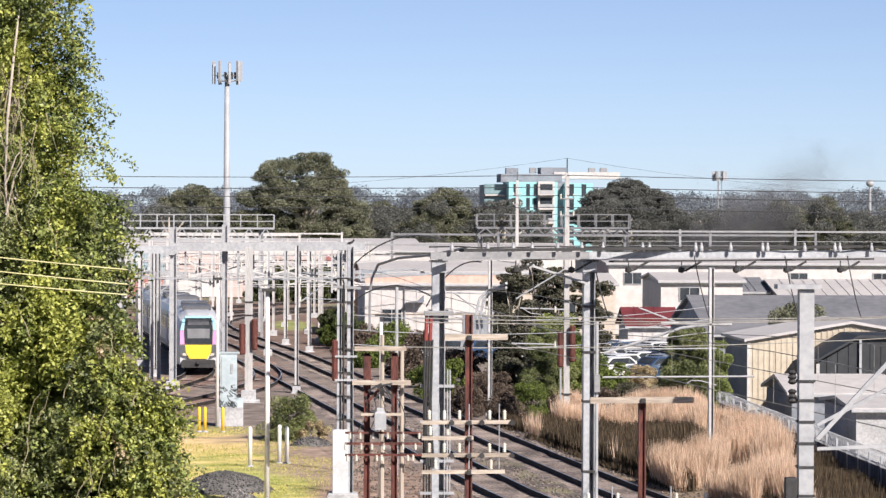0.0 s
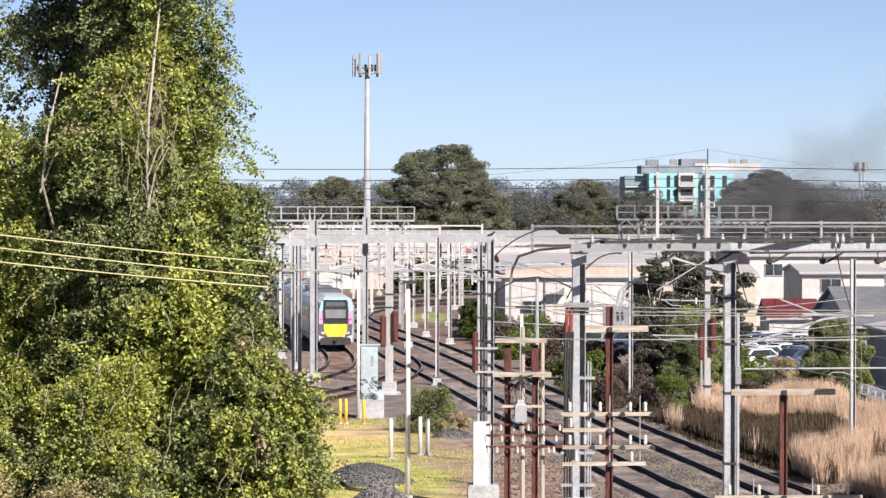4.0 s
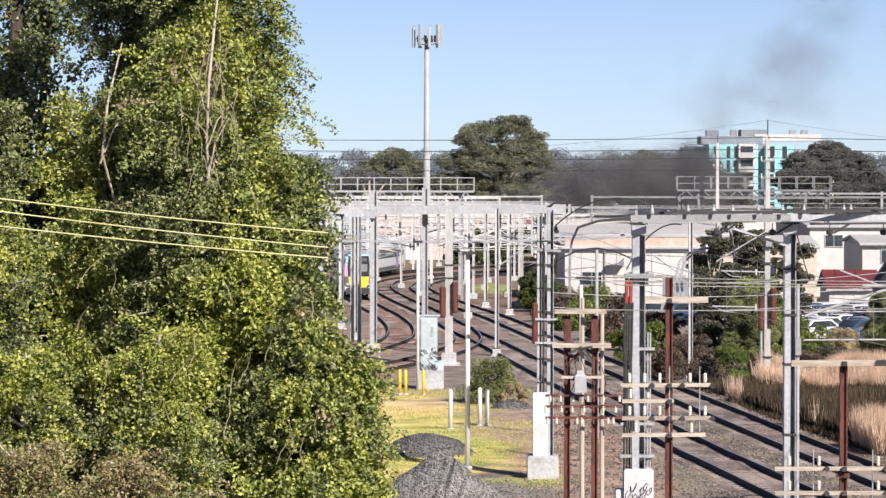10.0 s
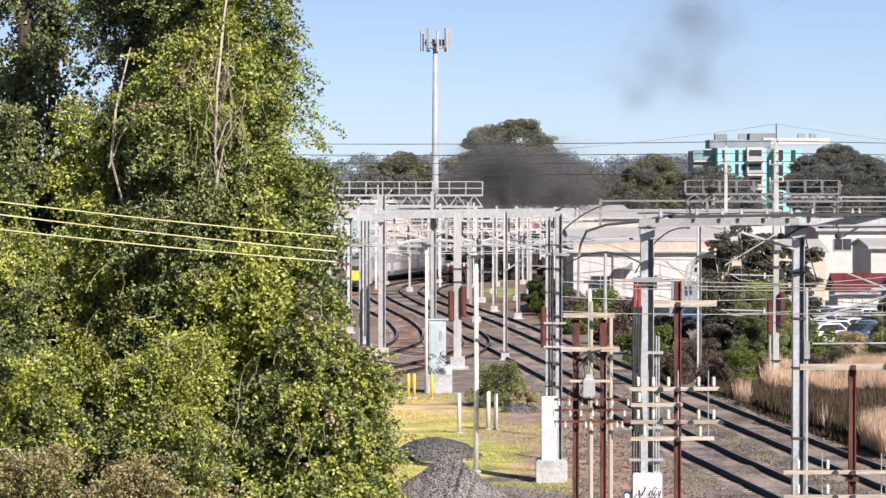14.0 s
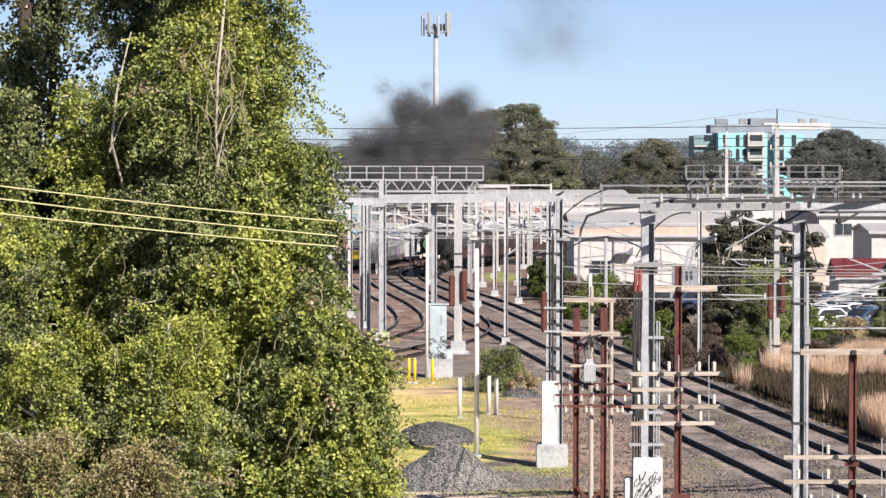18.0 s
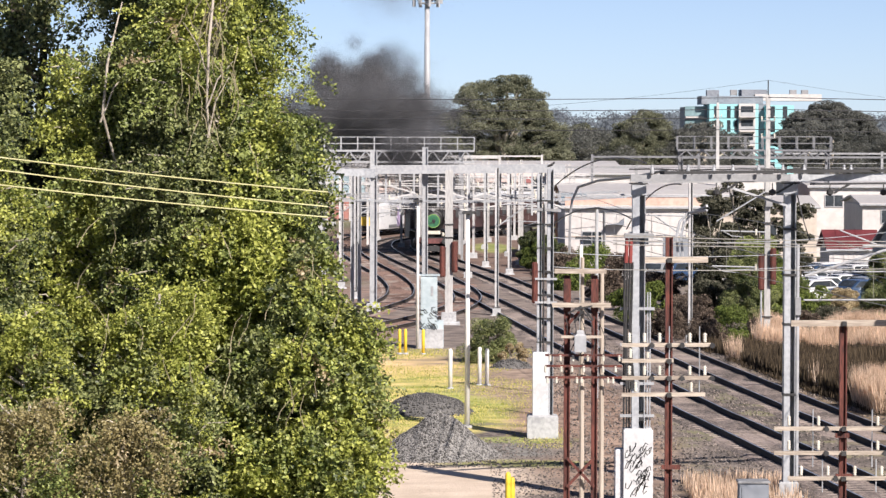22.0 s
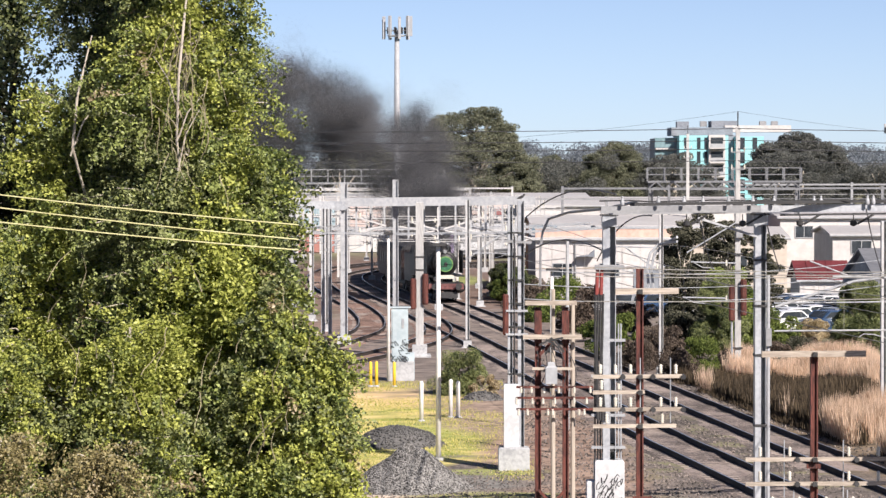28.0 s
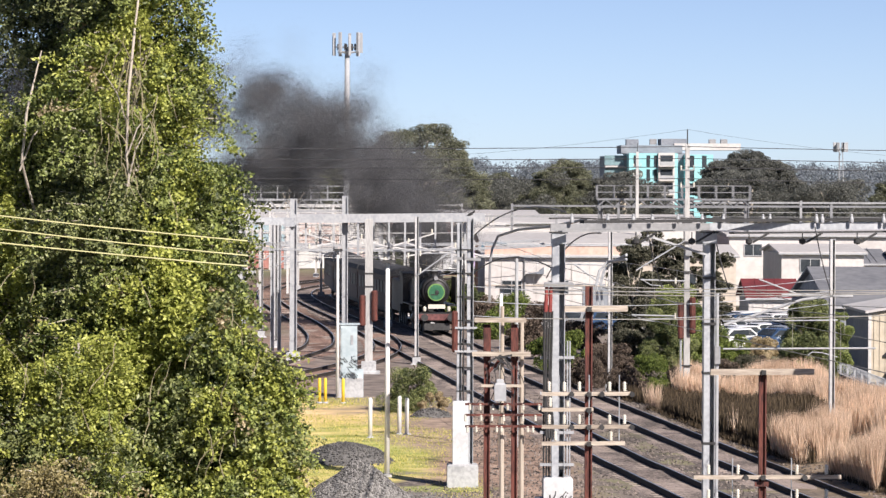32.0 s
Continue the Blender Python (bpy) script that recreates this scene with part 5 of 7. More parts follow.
BOXES = [mat("box_paint_white", (0.46, 0.455, 0.45), (0.60, 0.595, 0.58), 0.6, 0, 2, 0.3, 0.03), mat("box_paint_pink", (0.46, 0.37, 0.34), (0.58, 0.47, 0.44), 0.6, 0, 2, 0.3, 0.03), mat("box_paint_blue", (0.24, 0.33, 0.38), (0.34, 0.44, 0.48), 0.6, 0, 2, 0.3, 0.03), mat("box_paint_red", (0.27, 0.11, 0.095), (0.40, 0.19, 0.16), 0.6, 0, 2, 0.3, 0.03)]


def freight_box(x, y, z, rz, paint, label):
    """A container with corner posts, ribbed sides and door bars."""
    b = thing("shipping_container", label, "container", x, y, z, rz, group="containers beyond the curve")
    part("body", Geo().box(0, 0, 0.15, 6.0, 2.4, 2.4), paint, b)
    for sx in (-2.98, 2.98):
        for sy in (-1.2, 1.2):
            part("corner_post", Geo().box(sx, sy, 0, 0.14, 0.14, 2.62), WHITESTEEL, b)
    for k in range(12):
        part("rib", Geo().box(-2.65 + 0.48 * k, -1.22, 0.25, 0.12, 0.05, 2.2), paint, b)
    part("top_rail", Geo().box(0, -1.2, 2.52, 6.0, 0.1, 0.12), WHITESTEEL, b)


rnd = random.Random(17)
names = ("white", "faded pink", "pale grey-blue", "faded orange")
for row in range(2):
    for k in range(9):
        i = 3 if (row, k) == (0, 2) else rnd.choice((0, 0, 0, 1, 1, 1, 1, 2))
        freight_box(-24 + 6.3 * k + rnd.uniform(-0.3, 0.3), 419 + rnd.uniform(-0.5, 0.5), -0.25 + 2.65 * row, 0, BOXES[i], names[i] + " shipping container in a stack beyond the curve")


def teal_block():
    b = thing("apartment_block", "teal and white apartment block with dark rooftop storey and balconies", "building", 60.5, 700, 0)
    part("wall", Geo().box(-3.0, 8, 0, 9.5, 16, 15.5), TEAL, b, "teal rendered wall")
    part("wall", Geo().box(6.0, 9, 0, 5.5, 16, 15.3), TEAL, b, "teal rendered wall")
    part("wall", Geo().box(-9.5, 14, 0, 5.0, 16, 15.0), GREYCLAD, b, "blue-grey glazed wing")
    part("wall", Geo().box(2.8, 10, 0, 2.6, 12, 15.6), GREYCLAD, b, "dark recessed bay")
    part("roof_storey", Geo().box(-3, 10, 15.5, 12, 12, 1.6), GREYCLAD, b)
    part("roof_storey", Geo().box(1.5, 10, 17.1, 5, 8, 1.3), GREYCLAD, b)
    part("parapet", Geo().box(8.0, 10, 16.2, 13, 10, 1.3), PALEWALL, b, "pale rooftop parapet")
    part("roof_unit", Geo().box(-6.5, 9, 17.1, 2.4, 3, 1.2), GREYCLAD, b)
    for x, w in ((-6.4, 0.9), (-4.0, 0.7), (-2.6, 0.6), (4.6, 0.9), (7.0, 0.9)):
        for k in range(5):
            part("window", Geo().box(x, -0.02 if x < 3 else 0.98, 2.0 + 2.7 * k, w, 0.1, 2.3), GLASS, b)
    for k in range(5):
        bal = part("balcony", Geo().box(-10.2, 5.6, 2.0 + 2.7 * k, 3.6, 0.9, 0.3), PALEWALL, b)
        part("glazing", Geo().box(-10.2, 5.95, 2.4 + 2.7 * k, 3.8, 0.1, 1.9), GLASSBLUE, bal)
    for x in (-2.2, 0.4, 3.0, 9.5, 11.8):
        part("roof_unit", Geo().box(x, 11, 17.3, 1.3, 1.6, 1.1, 0, 0.1), GREYSTEEL, b)
    part("stair_bay", Geo().box(-0.5, -0.3, 0, 3.2, 1.0, 15.6), PALEWALL, b, "white balcony bay")
    for k in range(5):
        bal = part("balcony", Geo().box(-0.5, -1.2, 2.0 + 2.7 * k, 3.0, 1.6, 0.25), PALEWALL, b)
        part("opening", Geo().box(-0.5, -0.83, 2.4 + 2.7 * k, 2.4, 0.1, 1.9), GLASS, bal)
        part("railing", Geo().box(-0.5, -2.0, 2.3 + 2.7 * k, 2.9, 0.06, 0.8), WHITESTEEL, bal)
    return b


teal_block()

CARWHITE = mat("white_car_paint", (0.66, 0.67, 0.68), (0.76, 0.77, 0.78), 0.25, 0, 3, 0.5, 0)
CARBLUE = mat("blue_car_paint", (0.03, 0.06, 0.12), (0.05, 0.09, 0.17), 0.25, 0, 3, 0.5, 0)
CARSILVER = mat("silver_car_paint", (0.38, 0.40, 0.42), (0.5, 0.52, 0.54), 0.3, 0.4, 3, 0.5, 0)
RUBBER = mat("tyre_rubber", (0.015, 0.015, 0.015), (0.035, 0.035, 0.035), 0.85, 0, 6, 0.5, 0.05)


def car(paint, label):
    c = thing("parked_car", label, "car", 0, 0, 0, group="parked cars")
    out = [(-2.1, 0.35), (-2.15, 0.75), (-1.95, 0.92), (-1.25, 1.0), (-0.7, 1.42), (0.7, 1.45), (1.35, 1.0), (2.05, 0.85), (2.15, 0.6), (2.1, 0.3)]
    part("body", Geo().prism(out, -0.85, 0.85), paint, c)
    for y in (-0.86, 0.86):
        part("side_window", Geo().prism([(-1.1, 1.0), (-0.65, 1.36), (0.65, 1.38), (1.15, 1.02)], y - 0.012, y + 0.012), GLASS, c)
    part("windscreen", Geo().add([(1.31, -0.72, 1.05), (1.31, 0.72, 1.05), (0.76, 0.65, 1.43), (0.76, -0.65, 1.43)], [(0, 1, 2, 3)]), GLASS, c)
    part("rear_window", Geo().add([(-1.2, -0.72, 1.06), (-1.2, 0.72, 1.06), (-0.74, 0.65, 1.41), (-0.74, -0.65, 1.41)], [(3, 2, 1, 0)]), GLASS, c)
    for x in (-1.35, 1.35):
        for y in (-0.8, 0.8):
            wh = part("wheel", Geo().tube([(x, y - 0.1, 0.31), (x, y + 0.1, 0.31)], 0.31, 14), RUBBER, c)
            part("rim", Geo().tube([(x, y - 0.105, 0.31), (x, y + 0.105, 0.31)], 0.19, 10), STEEL, wh)
    for y in (-0.6, 0.6):
        part("headlight", Geo().box(2.1, y, 0.62, 0.08, 0.35, 0.14), PORCELAIN, c)
    return c


CARS = [car(CARWHITE, "white sedan parked in the yard among other cars"), car(CARBLUE, "blue sedan parked in the yard among other cars"), car(CARSILVER, "silver sedan parked in the yard among other cars")]
spots = [(22.9 + 2.75 * (i % 3) + 0.9 * (i // 3 % 2), 219 + 4.1 * (i // 3)) for i in range(24)] + [(12.9 + 2.1 * (i % 4), 246 + 5.5 * (i // 4)) for i in range(12)]
rnd = random.Random(11)
for i, (x, y) in enumerate(spots):
    c = CARS[(0, 0, 2, 0, 2, 1, 0)[i % 7]]
    m = pose(x + rnd.uniform(-0.1, 0.1), y, -0.21, 0, 0, (32 if i < 24 else 75) + rnd.uniform(-9, 9))
    if i < 3:
        CARS[i].matrix_world = m
    else:
        copy_thing(c, m)


# ---- security fence with razor wire ----
def fence():
    f = thing("security_fence", "dark sheet-metal security fence topped with coiled razor wire", "fence", 0, 0, 0)
    n = 30
    pts = [(22.4, 166 - 70 * i / n) for i in range(n + 1)]
    for i in range(n):
        (x, y), (x2, y2) = pts[i], pts[i + 1]
        sheet = part("fence_panel", Geo().box(x, (y + y2) / 2, -0.3, 0.05, abs(y2 - y), 1.68), FENCEBLUE, f)
        for k in range(7):
            part("rib", Geo().box(x - 0.04, y + (y2 - y) * (k + 0.5) / 7, -0.25, 0.05, 0.09, 1.6), FENCEBLUE, sheet)
        part("post", Geo().box(x - 0.06, y, -0.3, 0.08, 0.08, 2.0), STEEL, f)
    for i in range(n):
        (x, y), (x2, y2) = pts[i], pts[i + 1]
        loop = []
        for k in range(73):
            u = k / 72
            a = 2 * math.pi * 6 * u
            loop.append((x + (x2 - x) * u + 0.26 * math.cos(a), y + (y2 - y) * u, 1.55 + 0.26 * math.sin(a)))
        part("razor_coil", Geo().tube(loop, 0.014, 3), STEEL, f, "coiled razor wire")
    return f


fence()


# ---- foliage ----
def tree(name, x, y, z, h, blobs, per, size, leaf, bark, label, trunk_r=0.25, limbs=7, seed=1, droop=0.2, category="tree", group=""):
    """Tapered trunk, limbs to the clumps, and a crown of small leaves with gaps."""
    t = thing(name, label, category, x, y, z, group=group)
    rnd = random.Random(seed)
    lean = (rnd.uniform(-0.3, 0.3), rnd.uniform(-0.3, 0.3))
    g = Geo()
    top = max(b[2] for b in blobs)
    pts = [(lean[0] * u * u * 2, lean[1] * u * u, top * u) for u in (0, 0.15, 0.35, 0.6, 0.85, 1.0)]
    g.tube(pts, [trunk_r * (1.15 - 0.95 * u) for u in (0, 0.15, 0.35, 0.6, 0.85, 1.0)], 9)
    for b in rnd.sample(list(blobs), min(limbs, len(blobs))):
        s = b[2] * rnd.uniform(0.35, 0.6)
        u = s / top
        p = (lean[0] * u * u * 2, lean[1] * u * u, s)
        q = (b[0], b[1], b[2])
        mid = [p[k] * 0.45 + q[k] * 0.55 + (0.15 * top * 0.3 if k == 2 else rnd.uniform(-0.2, 0.2)) for k in range(3)]
        g.tube([p, mid, q], [trunk_r * 0.45, trunk_r * 0.3, trunk_r * 0.12], 6)
    part("trunk", g, bark, t)
    me = leaves("crown", clumps(blobs, per), size, leaf, droop, 0.7)
    ob = new("crown", me)
    ob.parent = t
    return t


def gum_blobs(seed, w, h, n, flat=0.45):
    """Clumps of a spreading gum crown: flat tops on spaced limbs."""
    rnd = random.Random(seed)
    out = []
    for i in range(n):
        u = rnd.random()
        a = rnd.uniform(0, 6.283)
        r = w / 2 * math.sqrt(rnd.random()) * (1.0 - (1 - flat) * max(0, u - 0.55) / 0.45)
        s = min(w, 18) * rnd.uniform(0.08, 0.15)
        out.append((r * math.cos(a), r * math.sin(a) * 0.8, h * (0.30 + 0.63 * u), s, s, s * 0.62))
    return out


def lobed_blobs(seed, lobes, small=0.55, big=1.15):
    """Clumps over the upper faces of a crown's lobes (x, z, half width, half height)."""
    rnd = random.Random(seed)
    out = []
    for lx, lz, rx, rz in lobes:
        ly = rnd.uniform(-1.2, 1.2)
        for i in range(int(8 + 6.5 * rx * rz)):
            a, e = rnd.uniform(0, 6.283), math.asin(rnd.uniform(-0.55, 1.0))
            k = rnd.uniform(0.72, 1.05)
            s = rnd.uniform(small, big)
            out.append((lx + rx * k * math.cos(a) * math.cos(e), ly + rx * 0.85 * k * math.sin(a) * math.cos(e), lz + rz * k * math.sin(e), s * 1.15, s, s * 0.6))
    return out


BIG_LOBES = [(-2.7, 15.6, 2.7, 1.7), (0.9, 16.6, 2.7, 1.5), (3.9, 14.6, 1.9, 1.5), (-5.0, 14.8, 1.2, 1.0), (-6.5, 11.7, 2.3, 1.7), (-2.7, 11.2, 3.3, 2.0), (2.0, 11.3, 3.5, 2.1), (5.6, 10.0, 2.8, 2.0), (-5.2, 8.3, 3.1, 2.1), (0.0, 7.9, 3.8, 2.3), (5.0, 7.5, 3.5, 2.1), (7.8, 7.3, 2.0, 1.8), (-8.0, 8.4, 1.5, 1.5), (-3.4, 13.3, 2.2, 1.3), (1.6, 13.7, 2.5, 1.3), (4.8, 12.3, 1.8, 1.3)]
tree("gum_tree", 9.2, 500, -0.3, 18.5, lobed_blobs(2, BIG_LOBES), 300, 0.2, GUM, PALEBARK, "big many-lobed gum tree with clumped grey-green crown", 0.6, 16, 2, group="gum trees")
SIDE_LOBES = [(0, 12.0, 2.2, 1.5), (-2.6, 10.5, 2.3, 1.7), (2.5, 10.4, 2.2, 1.7), (-4.0, 8.0, 2.0, 1.9), (3.8, 8.0, 2.2, 1.9), (0, 8.2, 3.1, 2.1), (0, 5.5, 4.2, 2.0)]
SIDE_GUM = tree("gum_tree", -6.3, 505, -0.3, 13.5, lobed_blobs(3, SIDE_LOBES), 330, 0.2, GUM, PALEBARK, "rounded dark gum tree beyond the yards", 0.45, 10, 3, group="gum trees")
for x, y, dz, turn in ((31.8, 560, 0.0, 40), (85.0, 560, -1.6, 150), (24.5, 600, -2.0, 200), (97, 590, -1.0, 300)):
    copy_thing(SIDE_GUM, pose(x, y, -0.3 + dz, 0, 0, turn))
far_models = []
for k, (w, h, n) in enumerate(((15, 11.5, 34), (12, 13, 30), (18, 10.5, 40))):
    far_models.append(tree("gum_tree", (-9, 41.5, -20)[k], (480, 560, 520)[k], -0.3, h, gum_blobs(20 + k, w, h, n), 700, 0.24, FARGUM, PALEBARK, "gum tree in haze-greyed leaf colour in the row beyond the yards", 0.4, 8, k + 9, group="gum trees"))
rnd = random.Random(4)
rows = [(-14, 540), (-3, 560), (18, 560), (25, 590), (33, 620), (41, 600), (48, 640), (62, 610), (70, 640), (78, 600), (88, 640), (98, 620), (110, 660), (122, 640), (-30, 560), (-40, 540), (64, 560), (71, 545), (104, 580), (92, 560), (118, 600), (30, 560), (20, 640), (52, 720), (10, 700), (-8, 640), (130, 700), (84, 700)]
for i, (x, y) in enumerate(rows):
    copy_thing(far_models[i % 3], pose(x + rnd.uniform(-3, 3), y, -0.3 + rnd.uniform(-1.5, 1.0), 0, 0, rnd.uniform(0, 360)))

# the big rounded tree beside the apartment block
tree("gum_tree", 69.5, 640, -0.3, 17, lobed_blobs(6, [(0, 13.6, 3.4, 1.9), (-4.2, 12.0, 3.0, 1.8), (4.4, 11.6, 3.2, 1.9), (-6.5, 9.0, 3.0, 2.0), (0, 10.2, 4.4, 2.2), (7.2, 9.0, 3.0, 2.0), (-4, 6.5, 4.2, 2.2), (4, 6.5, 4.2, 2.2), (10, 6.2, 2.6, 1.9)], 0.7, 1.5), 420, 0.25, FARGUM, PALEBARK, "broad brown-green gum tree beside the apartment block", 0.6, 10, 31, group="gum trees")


def far_woods():
    c = []
    for i in range(1500):
        y = RNG.uniform(800, 1900)
        x = RNG.uniform(-0.16, 0.24) * y
        s = RNG.uniform(3, 6)
        c.append((x, y, height(0, y) + RNG.uniform(2, 8) + (y - 800) * 0.009 + 3.5 * noise.noise(Vector((x * 0.012, y * 0.004, 3))), s, s, s * 0.7))
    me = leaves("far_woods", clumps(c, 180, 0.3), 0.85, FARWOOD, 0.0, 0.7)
    tagged(new("far_woods", me), "wooded suburbs to the horizon, haze put into the leaf colour", "woods", kind="stuff")


far_woods()


# near poplars
def poplar(x, y, h0, h1, girth, label, seed, n=90, leaf=(LEAF, LEAFBRIGHT, LEAFDEEP), mix=(0.0, 0.0), trunk=0.12, bark=PALEBARK, size=0.058, twigs=9, per=74, foot=0.5, rise=0.75, voids=0.2):
    """Trunk, boughs that rise and curl over, twigs on them, and leaves strung along each twig."""
    t = thing("poplar_tree", label, "tree", x, y, -0.3, group="poplars")
    rnd = random.Random(seed)
    wood = Geo()
    bend = [(rnd.uniform(-0.2, 0.2), rnd.uniform(-0.2, 0.2)) for _ in range(7)]

    def stem(z):
        u = max(0.0, min(5.999, z / h1 * 6))
        k, f = int(u), u - int(u)
        return (bend[k][0] * (1 - f) + bend[k + 1][0] * f) * foot, (bend[k][1] * (1 - f) + bend[k + 1][1] * f) * foot

    zs = [h1 * k / 8 for k in range(9)]
    wood.tube([(*stem(z), z) for z in zs], [trunk * (1.1 - z / h1) + 0.012 for z in zs], 9)
    part("trunk", wood, bark, t)
    sets = [[], [], [], []]
    limbs = Geo()
    for i in range(n):
        z = h0 + (h1 - h0) * (i + rnd.random()) / n
        a = rnd.uniform(0, 6.283) if rnd.random() < 0.45 else rnd.uniform(3.0, 6.4)
        u = (z - h0) / (h1 - h0)
        reach = np.interp(u, [k / (len(girth) - 1) for k in range(len(girth))], girth)
        reach *= rnd.uniform(0.6, 1.12) * (1 + 0.2 * noise.noise(Vector((math.cos(a) * 1.4 + seed, math.sin(a) * 1.4, z * 0.9))))
        ca, sa = math.cos(a), math.sin(a)
        if noise.noise(Vector((ca * 1.5 + 3 * seed, sa * 1.5, z * 1.15))) < -voids:
            continue
        sx, sy = stem(z)
        climb = reach * rnd.uniform(0.4, 1.1) * rise
        path = [Vector((sx + ca * reach * q, sy + sa * reach * q, z - climb * 0.6 + climb * w)) for q, w in ((0.05, 0.0), (0.35, 0.42), (0.7, 0.85), (1.0, 1.0 - 0.25 * rnd.random()))]
        limbs.tube(path, [0.022, 0.017, 0.011, 0.005], 5)
        tone = noise.noise(Vector((path[2].x * 0.8 + seed, path[2].y * 0.8, path[2].z * 0.55))) + rnd.uniform(-0.15, 0.15)
        for k in range(twigs):
            q = 0.25 + 0.75 * (k + rnd.random()) / twigs
            j = min(2, int(q * 3))
            p = path[j].lerp(path[j + 1], q * 3 - j)
            d = Vector((ca * 0.5 + rnd.uniform(-1, 1), sa * 0.5 + rnd.uniform(-1, 1), rnd.uniform(-1.0, 0.45))).normalized()
            ln = rnd.uniform(0.22, 0.66)
            hue = tone + rnd.uniform(-0.3, 0.3)
            pick = 1 if hue > 0.25 - mix[0] else 2 if hue < -0.15 + mix[1] else 0
            pick = 3 if rnd.random() < 0.008 else pick
            m = int(per * 0.62 * ln / 0.3)
            s = RNG.random((m, 1))
            c = np.array(p) + np.array(d) * s * ln + RNG.normal(0, 1, (m, 3)) * (0.026 + 0.034 * (1 - s)) * np.array((1.2, 1.2, 1.0)) - np.array((0, 0, 0.2)) * s * s
            sets[pick].append(c)
    tagged(part("branchwork", limbs, bark, t, "pale bare wood among the leaves"), kind="stuff")
    for k in range(4):
        if sets[k]:
            ob = new("foliage", leaves("foliage", np.concatenate(sets[k]), size, (*leaf, LEAFDRY)[k], 0.4, 0.6))
            ob.parent = t
    return t


# added back row: its shade-dark leaves fill the gaps between front boughs
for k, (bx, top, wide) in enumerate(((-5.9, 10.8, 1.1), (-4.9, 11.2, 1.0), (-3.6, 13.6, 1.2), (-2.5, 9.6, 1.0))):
    poplar(bx, 52.0 + 0.5 * (k % 2), 3.4, top, (wide, wide, wide * 0.9, wide * 0.5), "poplar in shade-dark leaf colour filling gaps behind the front row", 80 + k, 130, leaf=(LEAFSHADE, LEAFSHADE, LEAFSHADE), per=44, size=0.085, trunk=0.15, bark=DARKBARK, voids=0.5)
poplar(-3.05, 48.4, 7.6, 15.6, (1.35, 1.45, 1.2, 0.98, 0.9, 0.75), "tall leafy poplar with dull green foliage and pale boughs", 41, 270, per=74, trunk=0.15, mix=(-0.2, 0.08), voids=0.45)
poplar(-2.5, 48.0, 3.8, 10.6, (1.2, 1.3, 1.2, 1.05, 0.7), "lower leafy poplar stem with mid-green foliage", 51, 230, per=78, mix=(0.12, -0.06), voids=0.32, size=0.062)
poplar(-4.5, 49.4, 3.6, 11.6, (1.15, 1.15, 1.05, 0.7), "dense shaded leafy poplar, crowded between its neighbours", 42, 210, mix=(-0.15, 0.2), trunk=0.18, voids=0.25)
poplar(-3.95, 50.2, 10.4, 15.4, (0.95, 0.95, 0.9), "slim poplar top with open dark green foliage", 52, 105, mix=(-0.35, 0.35), voids=0.25)
poplar(-6.0, 46.5, 3.6, 11.3, (1.15, 1.15, 1.1, 0.6), "broad leafy poplar with bright yellow-green foliage", 43, 200, mix=(0.3, -0.1), trunk=0.2, voids=0.08)
poplar(-6.35, 54, 9.6, 15.8, (0.35, 0.45, 0.5, 0.6), "thin poplar with bare dark trunk and open crown", 44, 105, mix=(-0.4, 0.5), trunk=0.3, bark=DARKBARK, twigs=6, per=60, size=0.08, foot=0.8)
poplar(-6.0, 54.3, 11.0, 15.6, (0.25, 0.4, 0.5), "slender leaning poplar stem with dark bark", 54, 38, mix=(-0.4, 0.6), trunk=0.14, bark=DARKBARK, twigs=5, per=50, size=0.08, foot=1.2)
poplar(-1.85, 47.2, 3.0, 8.9, (0.95, 1.0, 0.95, 0.5), "young poplar with low spreading leafy branches", 45, 170, per=80, trunk=0.06, bark=DARKBARK, mix=(0.28, -0.12), size=0.068)
poplar(-1.32, 46.9, 4.2, 8.2, (0.45, 0.55, 0.62, 0.45, 0.2), "leaning poplar sapling with fine mid-green leaves", 55, 110, per=72, trunk=0.04, bark=DARKBARK, mix=(0.25, -0.1), size=0.066)
poplar(-1.12, 46.8, 6.6, 8.35, (0.2, 0.26, 0.2), "slim shrub stem with pale green new leaves", 56, 22, leaf=(LEAF, LEAFBRIGHT, LEAFDEEP), per=46, trunk=0.02, voids=0.6)
poplar(-3.5, 46.2, 3.0, 8.4, (0.9, 0.95, 0.8, 0.5), "bright leafy sapling in front of the poplars", 48, 120, trunk=0.06, mix=(0.3, 0.0))
poplar(-5.2, 45.6, 3.0, 8.2, (0.85, 0.9, 0.8, 0.4), "leafy sapling in front of the poplars", 47, 110, trunk=0.06, mix=(0.2, 0.05))
poplar(-5.1, 44.6, 3.0, 7.1, (1.2, 1.15, 0.9, 0.5), "dull brownish shrub below the poplars", 46, 120, leaf=(LEAFDULL, LEAFDULL, LEAF), trunk=0.06, size=0.05)
poplar(-3.95, 44.9, 3.0, 6.9, (0.9, 0.95, 0.8, 0.4), "dull olive-brown shrub below the bright saplings", 49, 90, leaf=(LEAFDULL, LEAF, LEAFDULL), trunk=0.05, size=0.05)


